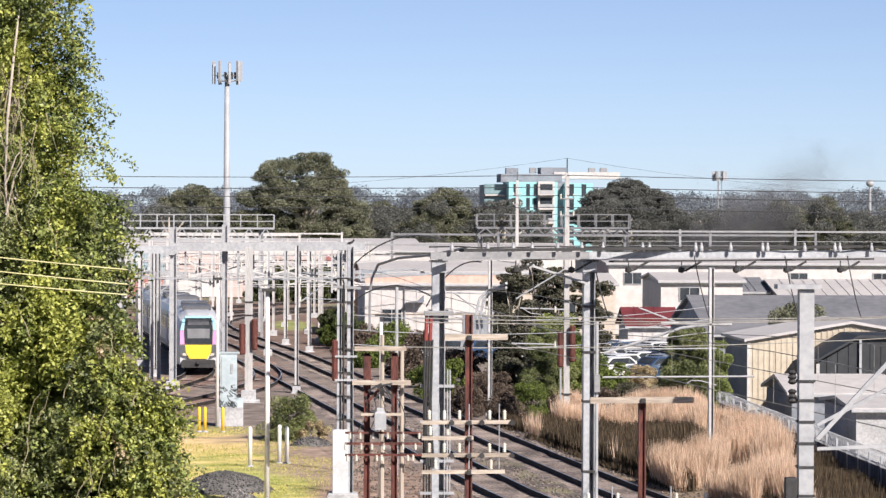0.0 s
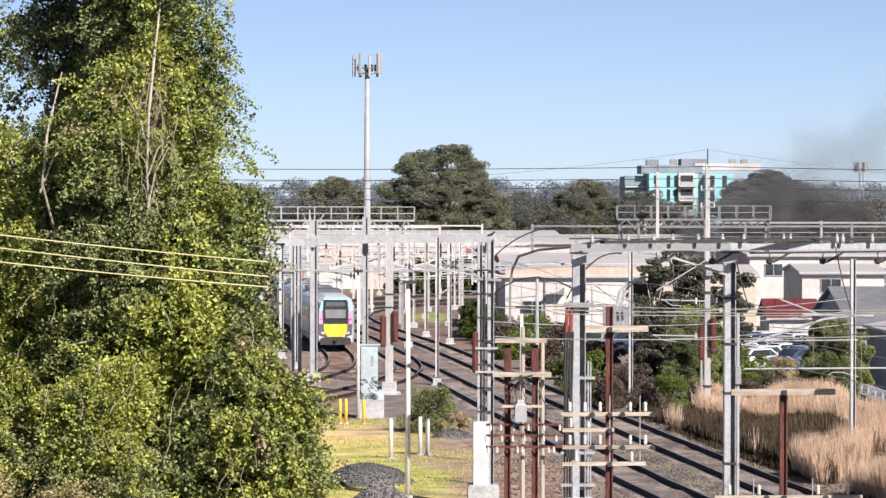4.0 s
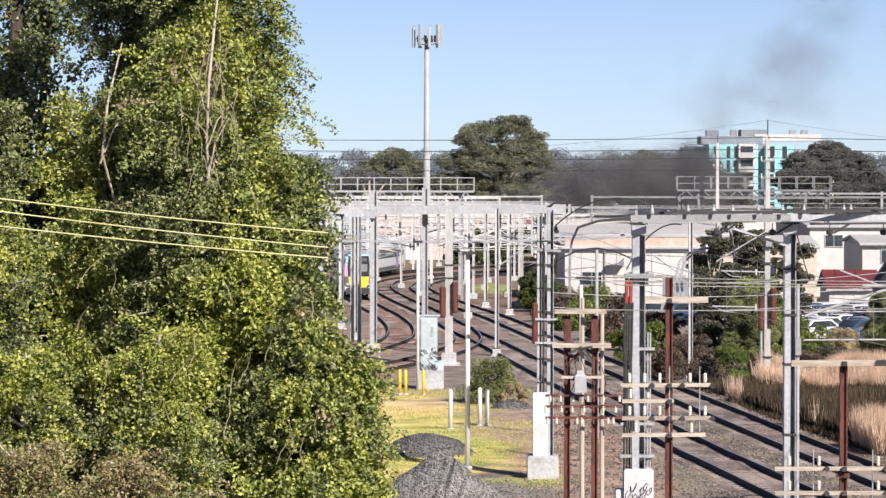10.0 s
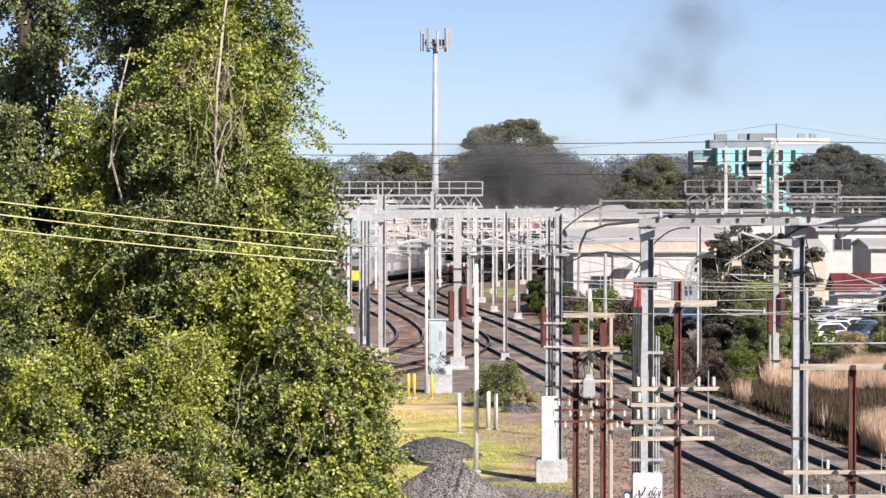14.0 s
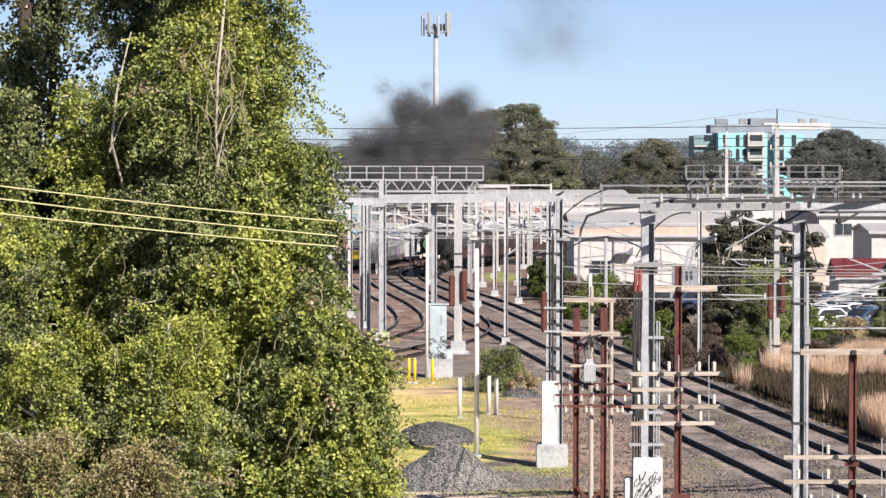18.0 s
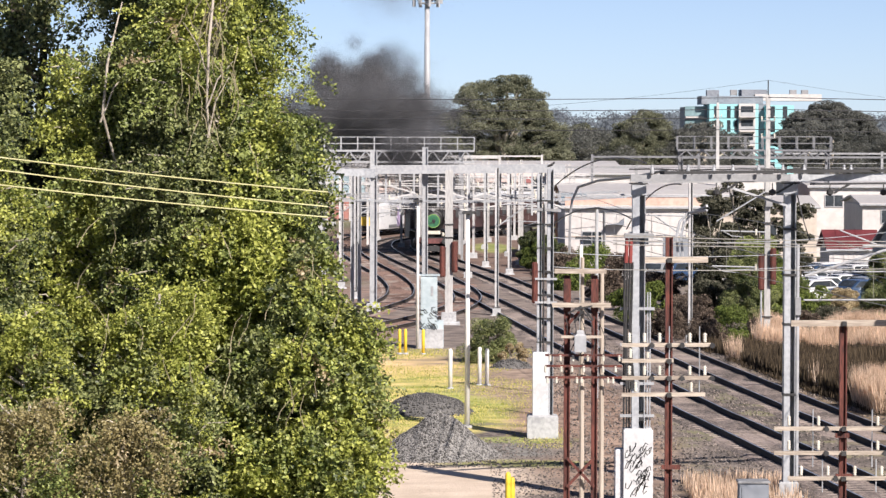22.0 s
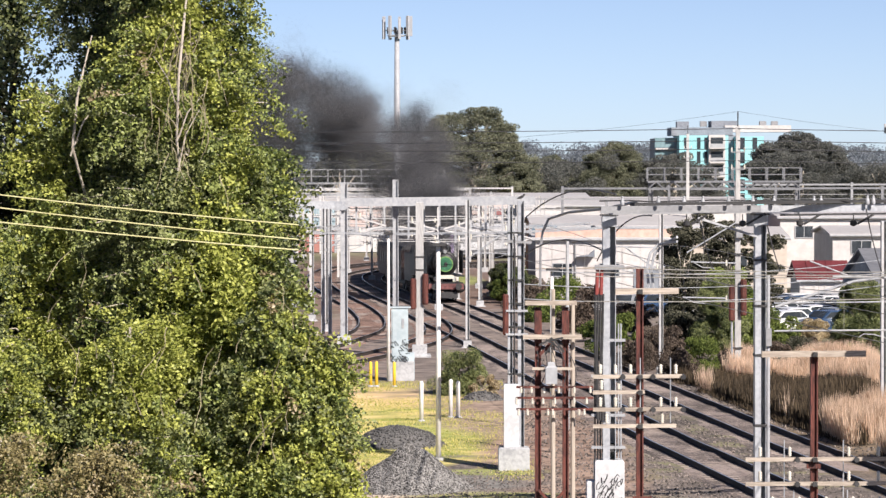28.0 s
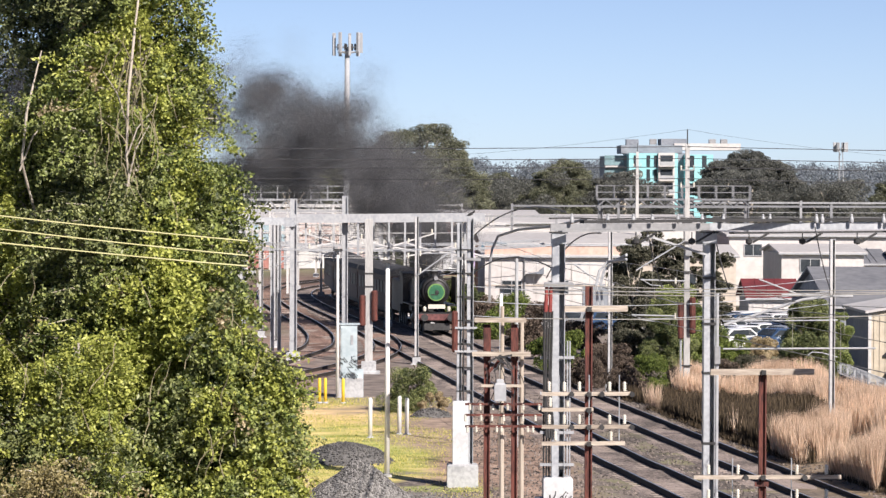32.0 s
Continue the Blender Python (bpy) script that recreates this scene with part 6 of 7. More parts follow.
def bare_stems(x, y, z, n, seed, spread, h, label, hang=0.0):
    """Pale crooked shoots and dead twigs showing through the leaves."""
    t = thing("bare_shoots", label, "branches", x, y, z)
    rnd = random.Random(seed)
    for i in range(n):
        p = Vector((rnd.uniform(-spread, spread), rnd.uniform(-0.25, 0.25), rnd.uniform(0, h)))
        d = Vector((rnd.uniform(-0.5, 0.5), rnd.uniform(-0.3, 0.1), 1.0 - 2 * (rnd.random() < hang)))
        pts = [p.copy()]
        for k in range(5):
            p = p + d * rnd.uniform(0.05, 0.13)
            d = d + Vector((rnd.uniform(-0.45, 0.45), rnd.uniform(-0.3, 0.3), rnd.uniform(-0.25, 0.1)))
            pts.append(p.copy())
        part("shoot", Geo().tube(pts, [0.009, 0.008, 0.006, 0.005, 0.004, 0.003], 4), TWIG, t)


bare_stems(-2.9, 46.8, 9.9, 24, 5, 0.5, 2.2, "pale crooked shoots and hanging dead twigs among the leaves", 0.5)
bare_stems(-2.95, 46.9, 10.3, 22, 15, 0.16, 1.5, "frayed strip of pale dead bark and shoots on a stem", 0.8)
pale_stem = thing("dead_sapling", "straight pale bare sapling rising through the leaves", "tree", -3.02, 47.3, 9.6)
part("stem", Geo().tube([(0.05, 0.3, 0.1), (0, 0, 0.9), (0.03, -0.1, 1.7), (0.10, 0.0, 2.5), (0.16, 0.3, 3.2)], [0.012, 0.017, 0.019, 0.018, 0.012], 8), PALEBARK, pale_stem)
for z0, dx, dz in ((0.9, 0.35, 0.6), (1.3, -0.3, 0.7), (0.5, 0.3, 0.8)):
    part("bough", Geo().tube([(0.01, 0, z0), (dx * 0.4, -0.05, z0 + dz * 0.6), (dx, -0.1, z0 + dz)], [0.013, 0.01, 0.005], 6), PALEBARK, pale_stem)
far_bough = thing("dead_sapling", "crooked pale bare sapling against the dark inner leaves", "tree", -4.5, 48.0, 10.0)
part("stem", Geo().tube([(0.2, 0.4, -0.3), (0.05, 0, 0.4), (0.12, -0.05, 1.1), (0.3, 0.1, 1.9)], [0.016, 0.02, 0.018, 0.009], 7), PALEBARK, far_bough)
part("bough", Geo().tube([(0.02, 0, 0.3), (0.2, -0.08, 0.75), (0.36, -0.1, 0.95)], [0.014, 0.011, 0.006], 6), PALEBARK, far_bough)
bare_stems(-3.6, 45.3, 7.0, 14, 16, 1.1, 1.8, "thin pale shoots over the bright low leaves", 0.2)
bare_stems(-2.3, 46.0, 6.2, 14, 6, 1.0, 2.2, "pale bare shoots among the low leaves")


def bush(x, y, h, w, label, leaf=SCRUB, n=16, per=420, size=0.12, seed=1, z=-0.25, category="bush", name="bush"):
    rnd = random.Random(seed)
    blobs = []
    for i in range(int(n * 1.9)):
        a, u = rnd.uniform(0, 6.283), rnd.random()
        r = w / 2 * math.sqrt(rnd.random()) * (1 - 0.45 * u)
        s = w * rnd.uniform(0.07, 0.17)
        blobs.append((r * math.cos(a), r * math.sin(a), h * (0.12 + 0.78 * u), s, s, s * 0.9))
    return tree(name, x, y, z, h, blobs, int(per * 1.25), size * 0.62, leaf, BARK, label, 0.05 * w / 2, 6, seed, 0.1, category)


# both scrub rows fill shaded ground with the shade-dark leaf colour
for i, (x, y, h, w) in enumerate(((4.6, 402, 4.2, 3.4), (7.0, 404, 4.6, 3.8), (9.6, 403, 4.0, 3.4), (11.9, 405, 4.4, 3.6), (2.2, 404, 3.0, 2.6))):
    bush(x, y, h, w, "scrub in front of the warehouse, its shade in the leaf colour", leaf=LEAFSHADE, seed=130 + i, n=24, per=420, size=0.32)
for i, (x, y, h, w) in enumerate(((7.3, 276, 2.9, 2.4), (7.9, 268, 2.8, 2.6), (8.5, 261, 2.4, 2.4))):
    bush(x, y, h, w, "dense scrub beside the curving tracks in a shade-dark leaf colour", leaf=LEAFSHADE, seed=140 + i, n=30, per=420, size=0.2)
bush(2.45, 162.3, 2.0, 2.9, "rounded green bush beside the tracks", leaf=LEAFDEEP, seed=3, n=24, per=520, size=0.10)
bush(3.4, 160, 1.2, 1.4, "dry brown shrub beside the green bush", leaf=LEAFDRY, seed=4, n=9, per=260)
bush(16.2, 188, 4.6, 3.0, "tall dense green bush above the dry grass", leaf=LEAFDEEP, seed=5, n=40, per=800, size=0.11)
bush(17.4, 197, 4.9, 3.1, "tall rounded green bush beside the power pole", leaf=LEAF, seed=26, n=36, per=560, size=0.13)
bush(18.2, 201, 4.2, 3.4, "dark green scrub behind the grass", seed=6, n=26, size=0.18)
bush(22.4, 178, 4.9, 3.1, "big dense olive-green bush by the fence", leaf=LEAFDEEP, seed=7, n=52, per=900, size=0.10)
bush(24.0, 180, 4.2, 2.0, "yellow-green bush by the fence", leaf=LEAF, seed=8, n=30, per=700, size=0.10)
bush(21.2, 172, 1.9, 1.8, "bright low shrub at the edge of the straw", leaf=LEAF, seed=9, n=16, per=500, size=0.09)
for i, (x, y, h, w) in enumerate(((11.8, 210, 1.6, 3.6), (10.5, 222, 1.9, 3.0), (9.3, 236, 1.9, 3.2), (8.4, 250, 2.2, 3.6), (10.6, 252, 2.4, 4.0), (13.5, 215, 2.0, 3.2), (14.8, 200, 1.8, 3.0), (12.2, 236, 2.4, 3.8), (7.6, 268, 2.2, 3.4), (13.4, 196, 1.5, 2.4))):
    bush(x, y, h, w, "low dark scrub along the railway", leaf=(SCRUB, BROWNSCRUB)[i % 2], seed=60 + i, n=16, per=300, size=0.2)
SLIM_LOBES = [(-0.5, 0.90, 0.75, 0.45), (0.6, 0.82, 0.65, 0.5), (-1.0, 0.73, 0.55, 0.45), (0.1, 0.72, 0.6, 0.4), (1.1, 0.66, 0.5, 0.45), (-0.6, 0.57, 0.65, 0.4), (0.7, 0.50, 0.7, 0.45), (-0.9, 0.40, 0.5, 0.4), (0.2, 0.36, 0.7, 0.45), (-0.3, 0.22, 0.9, 0.5), (0.7, 0.20, 0.7, 0.45)]
for i, (x, y, w, h) in enumerate(((15.6, 203, 0.95, 7.6), (17.3, 207, 1.0, 7.9), (20.7, 209, 0.7, 6.6), (19.2, 213, 0.9, 7.2), (14.9, 192, 0.8, 2.6), (16.5, 211, 1.0, 7.0))):
    rnd = random.Random(170 + i)
    lobes = [(lx * w + rnd.uniform(-0.25, 0.25), lz * h + rnd.uniform(-0.2, 0.2), rx * w * rnd.uniform(0.7, 1.15), rz * rnd.uniform(0.7, 1.1)) for lx, lz, rx, rz in SLIM_LOBES if rnd.random() < 0.95]
    lobes += [(rnd.uniform(-1.1, 1.1) * w, rnd.uniform(0.15, 0.88) * h, rnd.uniform(0.25, 0.6) * w, rnd.uniform(0.3, 0.7)) for _ in range(20)]
    tree("gum_tree", x, y, -0.3, h, lobed_blobs(71 + i, lobes, 0.12, 0.4), 120, 0.12, DARKGUM, PALEBARK, "slender ragged dark gum tree with pale trunk by the tracks", 0.1, 14, 71 + i, group="gum trees")
for i, (x, y, h, w) in enumerate(((12.9, 173, 1.5, 2.2), (14.3, 176, 2.0, 2.4), (11.6, 181, 1.6, 2.2), (13.2, 184, 2.2, 2.6), (10.9, 196, 1.8, 2.4), (15.4, 172, 1.6, 2.0))):
    bush(x, y, h, w, "brownish dry scrub behind the straw", leaf=(BROWNSCRUB, SCRUB, BROWNSCRUB)[i % 3], seed=110 + i, n=22, per=360, size=0.11)
for i, (x, y, h, w) in enumerate(((21.6, 208, 1.5, 2.6), (23.8, 211, 1.2, 2.4), (25.9, 209, 1.4, 2.8), (27.6, 213, 1.1, 2.2), (20.0, 203, 2.2, 2.8))):
    bush(x, y, h, w, "low weedy scrub in front of the parked cars", leaf=(SCRUB, LEAFDRY)[i % 2], seed=90 + i, n=12, per=300, size=0.15)
for i, (x, y, h, w) in enumerate(((17.9, 174, 1.8, 1.7), (18.9, 176, 2.0, 2.0), (20.0, 177, 1.9, 2.0), (19.4, 171, 1.5, 1.3), (16.8, 175, 1.6, 1.7), (20.9, 174, 1.7, 1.5))):
    bush(x, y, h, w, "dark brown weedy scrub growing out of the straw", leaf=(BROWNSCRUB, DARKGUM, BROWNSCRUB, DARKGUM, DARKGUM, LEAFDEEP)[i], seed=150 + i, n=20, per=360, size=0.11)
bush(32.8, 209, 5.0, 4.9, "round green tree over the shed roofs", leaf=GUM, seed=75, n=26, per=360, size=0.25, category="tree", name="garden_tree")


# ---- grass ----
def blades(name, n, area, h0, h1, material, label, thick=0.03, edge=None):
    """Upright blades, leaning a little, standing in drifts."""
    pts = []
    while len(pts) < n:
        m = RNG.uniform(size=(n, 2)) * np.array((area[1] - area[0], area[3] - area[2])) + np.array((area[0], area[2]))
        for x, y in m:
            if edge and not edge(x, y):
                continue
            if noise.noise(Vector((x * 0.35, y * 0.12, 5))) + 0.35 > RNG.random() * 0.6:
                pts.append((x, y, height(x, y)))
            if len(pts) >= n:
                break
    c = np.array(pts)
    tuft = np.array([[0.9 + 0.5 * noise.noise(Vector((x * 0.55, y * 0.22, 1)))] for x, y, z in pts])
    hh = RNG.uniform(h0, h1, (n, 1)) / 2 * tuft
    up = np.column_stack([RNG.normal(0, 0.13, n), RNG.normal(0, 0.16, n), np.ones(n)]) * hh
    side = np.column_stack([np.ones(n), RNG.normal(0, 0.5, n), np.zeros(n)]) * thick / 2
    me = quads(name, c + up, up, side, material)
    return tagged(new(name, me), label, "grass", kind="stuff")


def m1x(y):
    return 14.67 + (125 - y) * 0.0905


def shadow_strip(x, y):
    """The strip between track and standing straw where a cast shadow is put into the grass colour."""
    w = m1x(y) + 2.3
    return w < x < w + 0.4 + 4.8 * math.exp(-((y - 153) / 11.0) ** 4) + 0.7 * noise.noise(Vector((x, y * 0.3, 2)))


blades("dead_grass", 34000, (12.5, 21, 108, 174), 0.3, 1.0, DEADSHADEGRASS, "grass beside the track, coloured dark for a cast shadow", 0.05, shadow_strip)
blades("dry_grass", 92000, (12, 23.4, 100, 172), 0.8, 1.75, DRYGRASS, "tall dry straw-coloured grass along the fence", 0.022, lambda x, y: x > m1x(y) + (2.4 if y > 136 else 1.95) + 0.5 * noise.noise(Vector((0, y * 0.1, 0))) and x < 22.0 - max(0.0, 147 - y) * 0.115 and not shadow_strip(x, y) and (y < 166 or x > 15.5) and noise.noise(Vector((x * 0.5, y * 0.09, 9))) > -0.4)


def scatter_stones(name, n, area, size, material, label, edge=None):
    st = Geo()
    rnd = random.Random(77)
    for i in range(n):
        cx, cy = rnd.uniform(area[0], area[1]), rnd.uniform(area[2], area[3])
        if edge and not edge(cx, cy):
            continue
        cz, s = height(cx, cy) + 0.02, size * rnd.uniform(0.5, 1.4)
        st.add([(cx + s, cy, cz), (cx - s, cy + s * 0.3, cz), (cx, cy + s, cz), (cx, cy - s, cz), (cx, cy, cz + s)], [(0, 2, 4), (2, 1, 4), (1, 3, 4), (3, 0, 4)])
    tagged(part(name, st, material), label, "stones", kind="stuff")


scatter_stones("loose_ballast", 24000, (4.5, 19, 92, 190), 0.042, BEDSTONE, "loose brown ballast stones beside and between the tracks", lambda x, y: 1.5 < abs(x - m1x(y)) < 2.7 or x < m1x(y) - 5.7)
scatter_stones("yard_gravel", 9000, (-4, 5, 92, 122), 0.032, BEDSTONE, "loose gravel scattered over the yard", lambda x, y: x > 1.6 or y > 111)
# dark blades stand in for the fence's own shadow on the ground
blades("fence_weeds", 16000, (17.5, 22.2, 112, 147), 0.3, 1.0, DEADSHADEGRASS, "dead grass at the fence foot, coloured dark for its shadow", 0.03, lambda x, y: x > 21.4 - max(0.0, 147 - y) * 0.115)
blades("lawn_grass", 27000, (-10, 4.5, 118, 172), 0.03, 0.10, GREENGRASS, "short yellowing lawn grass", 0.022)
blades("dry_weeds", 1800, (7.2, 10.2, 98, 106), 0.25, 0.75, DRYGRASS, "dry weeds round the equipment box", 0.03)
blades("verge_weeds", 7000, (8, 19, 96, 170), 0.08, 0.35, DEADSHADEGRASS, "low dead weeds along the edge of the ballast", 0.03, lambda x, y: 1.9 < x - m1x(y) < 2.7)
# ---- wires ----
def hang(p, q, sag, n=14):
    p, q = Vector(p), Vector(q)
    return [tuple(p.lerp(q, i / n) - Vector((0, 0, sag * 4 * (i / n) * (1 - i / n)))) for i in range(n + 1)]


def lone_wire(name, pts, r, material, label):
    w = new(name, Geo().tube(pts, r, 5).mesh(name, material))
    return tagged(w, label, "wire", kind="structure")


def catenary(pts, y0, y1, z, label):
    """Messenger, contact wire and droppers over one track."""
    line, s = spline(pts, 6.0)
    line = line[(line[:, 1] > y0) & (line[:, 1] < y1)]
    c = thing("overhead_wire", label, "wire", kind="structure")
    part("contact_wire", Geo().tube([(x, y, z) for x, y in line], 0.014, 4), WIRE, c)
    msg = [(x, y, z + 0.75 + 0.55 * abs(math.sin(i * math.pi / 10))) for i, (x, y) in enumerate(line)]
    part("messenger_wire", Geo().tube(msg, 0.014, 4), WIRE, c)
    for i, (x, y) in enumerate(line):
        part("dropper", Geo().tube([(x, y, z), (x, y, msg[i][2])], 0.006, 3), WIRE, c)


catenary(MAIN_1, 60, 335, 5.3, "copper contact wire and messenger over a main track")
catenary(MAIN_2, 60, 335, 5.3, "copper contact wire and messenger over a main track")
catenary(BRANCH, 170, 345, 5.3, "copper contact wire and messenger over the curved track")
for k, (z0, z1, z2) in enumerate(((9.97, 9.44, 6.5), (9.84, 9.26, 5.8), (9.65, 9.13, 5.2))):
    lone_wire("feeder_cable", hang((-7.0, 40, z0 + 0.2), (-1.35, 44.5, z1), 0.04), 0.009, YELLOWWIRE, "yellowish insulated cable strung past the poplars")
    lone_wire("feeder_cable", hang((-1.35, 44.5, z1), (-4.6, 210, z2), 0.15, 20), 0.007, WIRE, "thin feeder cable running on to the far mast")
for k, z in enumerate((7.72, 7.6, 7.5, 6.9)):
    lone_wire("feeder_cable", hang((4.2, 86, z), (17.5, 90, z - 0.15 + 0.1 * k), 0.12), 0.012, WIRE, "pale overhead feeder cable between the poles")
lone_wire("feeder_pipe", [(4.22, 115, 6.3), (4.23, 115, 7.48), (4.3, 115, 8.0), (4.5, 115, 8.42), (5.03, 113, 8.65), (5.84, 109, 8.8), (6.6, 103, 9.1)], 0.045, GREYSTEEL, "grey swan-necked cable pipe from mast to portal")
for dx in (0.0, 0.13):
    lone_wire("feeder_pipe", [(6.95 + dx, 104, 6.6), (6.9 + dx, 104, 7.2), (7.0 + dx, 104, 7.6), (7.25 + dx, 104, 7.85), (7.7, 103, 7.95 + dx)], 0.042, STEEL, "pale bent cable pipe hanging below the portal")
for z in (11.8, 11.25, 10.85, 10.3):
    lone_wire("power_line", hang((-40, 200, z + 0.75), (15.46, 168.7, z), 0.35, 30) + hang((15.46, 168.7, z), (70, 150, z + 0.05), 0.35, 24)[1:], 0.018, DARKWIRE, "dark high-voltage line strung past the concrete pole")
for dx, s in ((-22, 0.9), (24, 0.9)):
    lone_wire("earth_wire", hang((15.46, 168.8, 12.6), (15.46 + dx, 168.8 + 20, 11.2), 0.5), 0.006, DARKWIRE, "thin earth wire sloping from the pole tip")
for k in range(8):
    y = 196 + 4.0 * k
    z = 6.6 - 0.12 * (k % 4)
    lone_wire("cross_span_wire", hang((-9.0, y, z), (11.0, y + 1.5, z + 0.1), 0.25), 0.018, STEEL, "pale cross-span wire over the curving tracks")
for k in range(16):
    y = 236 + 7.0 * k
    z = 6.9 - 0.35 * (k * 5 % 7)
    lone_wire("cross_span_wire", hang((-12.0, y, z + 0.2), (13.0, y + 2.0, z), 0.3 + 0.05 * (k % 4)), 0.022, WHITEPAINT, "pale cross-span wire over the far yard")
for k in range(3):
    lone_wire("cross_span_wire", hang((3.7, 122.5, 6.6 - 0.5 * k), (18.65, 141.2, 6.4 - 0.5 * k), 0.35), 0.014, STEEL, "pale cross-span wire between two masts")
for x0, z0, x1, z1 in ((3.85, 8.4, 5.9, 9.3), (6.2, 7.0, 6.9, 8.7), (3.85, 7.2, 5.7, 7.6)):
    lone_wire("jumper_cable", hang((x0, 118, z0), (x1, 102, z1), -0.45), 0.022, DARKWIRE, "looping jumper cable between mast and portal")
for x in (8.2, 10.1, 13.0, 15.6, 17.4):
    lone_wire("jumper_cable", hang((x, 102.2, 8.9), (x + 0.55, 103, 7.1), 0.15), 0.018, DARKWIRE, "jumper cable hanging from the portal beam")


# bird on the plinth mast
def bird():
    b = thing("bird", "small dark bird perched on the mast top", "bird", 3.86, 122.6, 8.93)
    part("body", Geo().tube([(-0.14, 0, 0.06), (-0.05, 0, 0.09), (0.04, 0, 0.13), (0.09, 0, 0.17)], [0.01, 0.045, 0.05, 0.02], 8), DARKSTEEL, b, "", True)
    part("head", Geo().lathe(0.1, 0, 0.15, [(0.01, 0), (0.034, 0.02), (0.034, 0.055), (0.01, 0.075)], 8), DARKSTEEL, b, "", True)
    part("leg", Geo().tube([(0, 0.015, 0), (0, 0.015, 0.09)], 0.006, 4), DARKSTEEL, b)


bird()

# ---- trains ----
TRAINWHITE = mat("grey_white_train_paint", (0.45, 0.46, 0.48), (0.58, 0.59, 0.60), 0.35, 0, 4, 0.3, 0.01)
TRAINGREY = mat("dark_grey_train_paint", (0.07, 0.075, 0.085), (0.12, 0.125, 0.135), 0.4, 0, 4, 0.3, 0.01)
TRAINPINK = mat("magenta_train_paint", (0.62, 0.27, 0.50), (0.72, 0.36, 0.60), 0.4, 0, 3, 0.3, 0)
TRAINPURPLE = mat("violet_train_paint", (0.27, 0.21, 0.36), (0.35, 0.28, 0.44), 0.4, 0, 3, 0.3, 0)
# lighter base colour stands in for sky mirrored in the glass
GLASSGREY = mat("glass_sky_reflection_grey", (0.16, 0.17, 0.18), (0.24, 0.25, 0.26), 0.15, 0, 2, 0.2, 0)
LOCOBLACK = mat("sooty_black_iron", (0.012, 0.012, 0.013), (0.035, 0.034, 0.034), 0.5, 0.2, 6, 0.5, 0.05)
LOCOGREEN = mat("bright_green_board", (0.012, 0.085, 0.04), (0.045, 0.165, 0.08), 0.4, 0, 5, 0.6, 0)
LOCORED = mat("red_buffer_beam", (0.06, 0.02, 0.02), (0.20, 0.075, 0.07), 0.5, 0, 5, 0.6, 0)
HEADLIME = mat("yellow_green_rim_paint", (0.09, 0.20, 0.05), (0.17, 0.30, 0.08), 0.5, 0, 5, 0.6, 0)
GLASSSOOT = mat("grimy_carriage_glass", (0.03, 0.032, 0.035), (0.09, 0.09, 0.09), 0.5, 0, 2, 0.3, 0)
SOOTROOF = mat("sooty_carriage_roof", (0.035, 0.035, 0.038), (0.07, 0.07, 0.075), 0.8, 0, 4, 0.4, 0.02)
CARRIAGE = mat("maroon_carriage_paint", (0.035, 0.018, 0.017), (0.065, 0.032, 0.03), 0.6, 0, 4, 0.4, 0)


def wheels(v, xs, r=0.46):
    for x in xs:
        for y in (-0.8, 0.8):
            part("wheel", Geo().tube([(x, y - 0.06, r), (x, y + 0.06, r)], r, 16), DARKSTEEL, v)


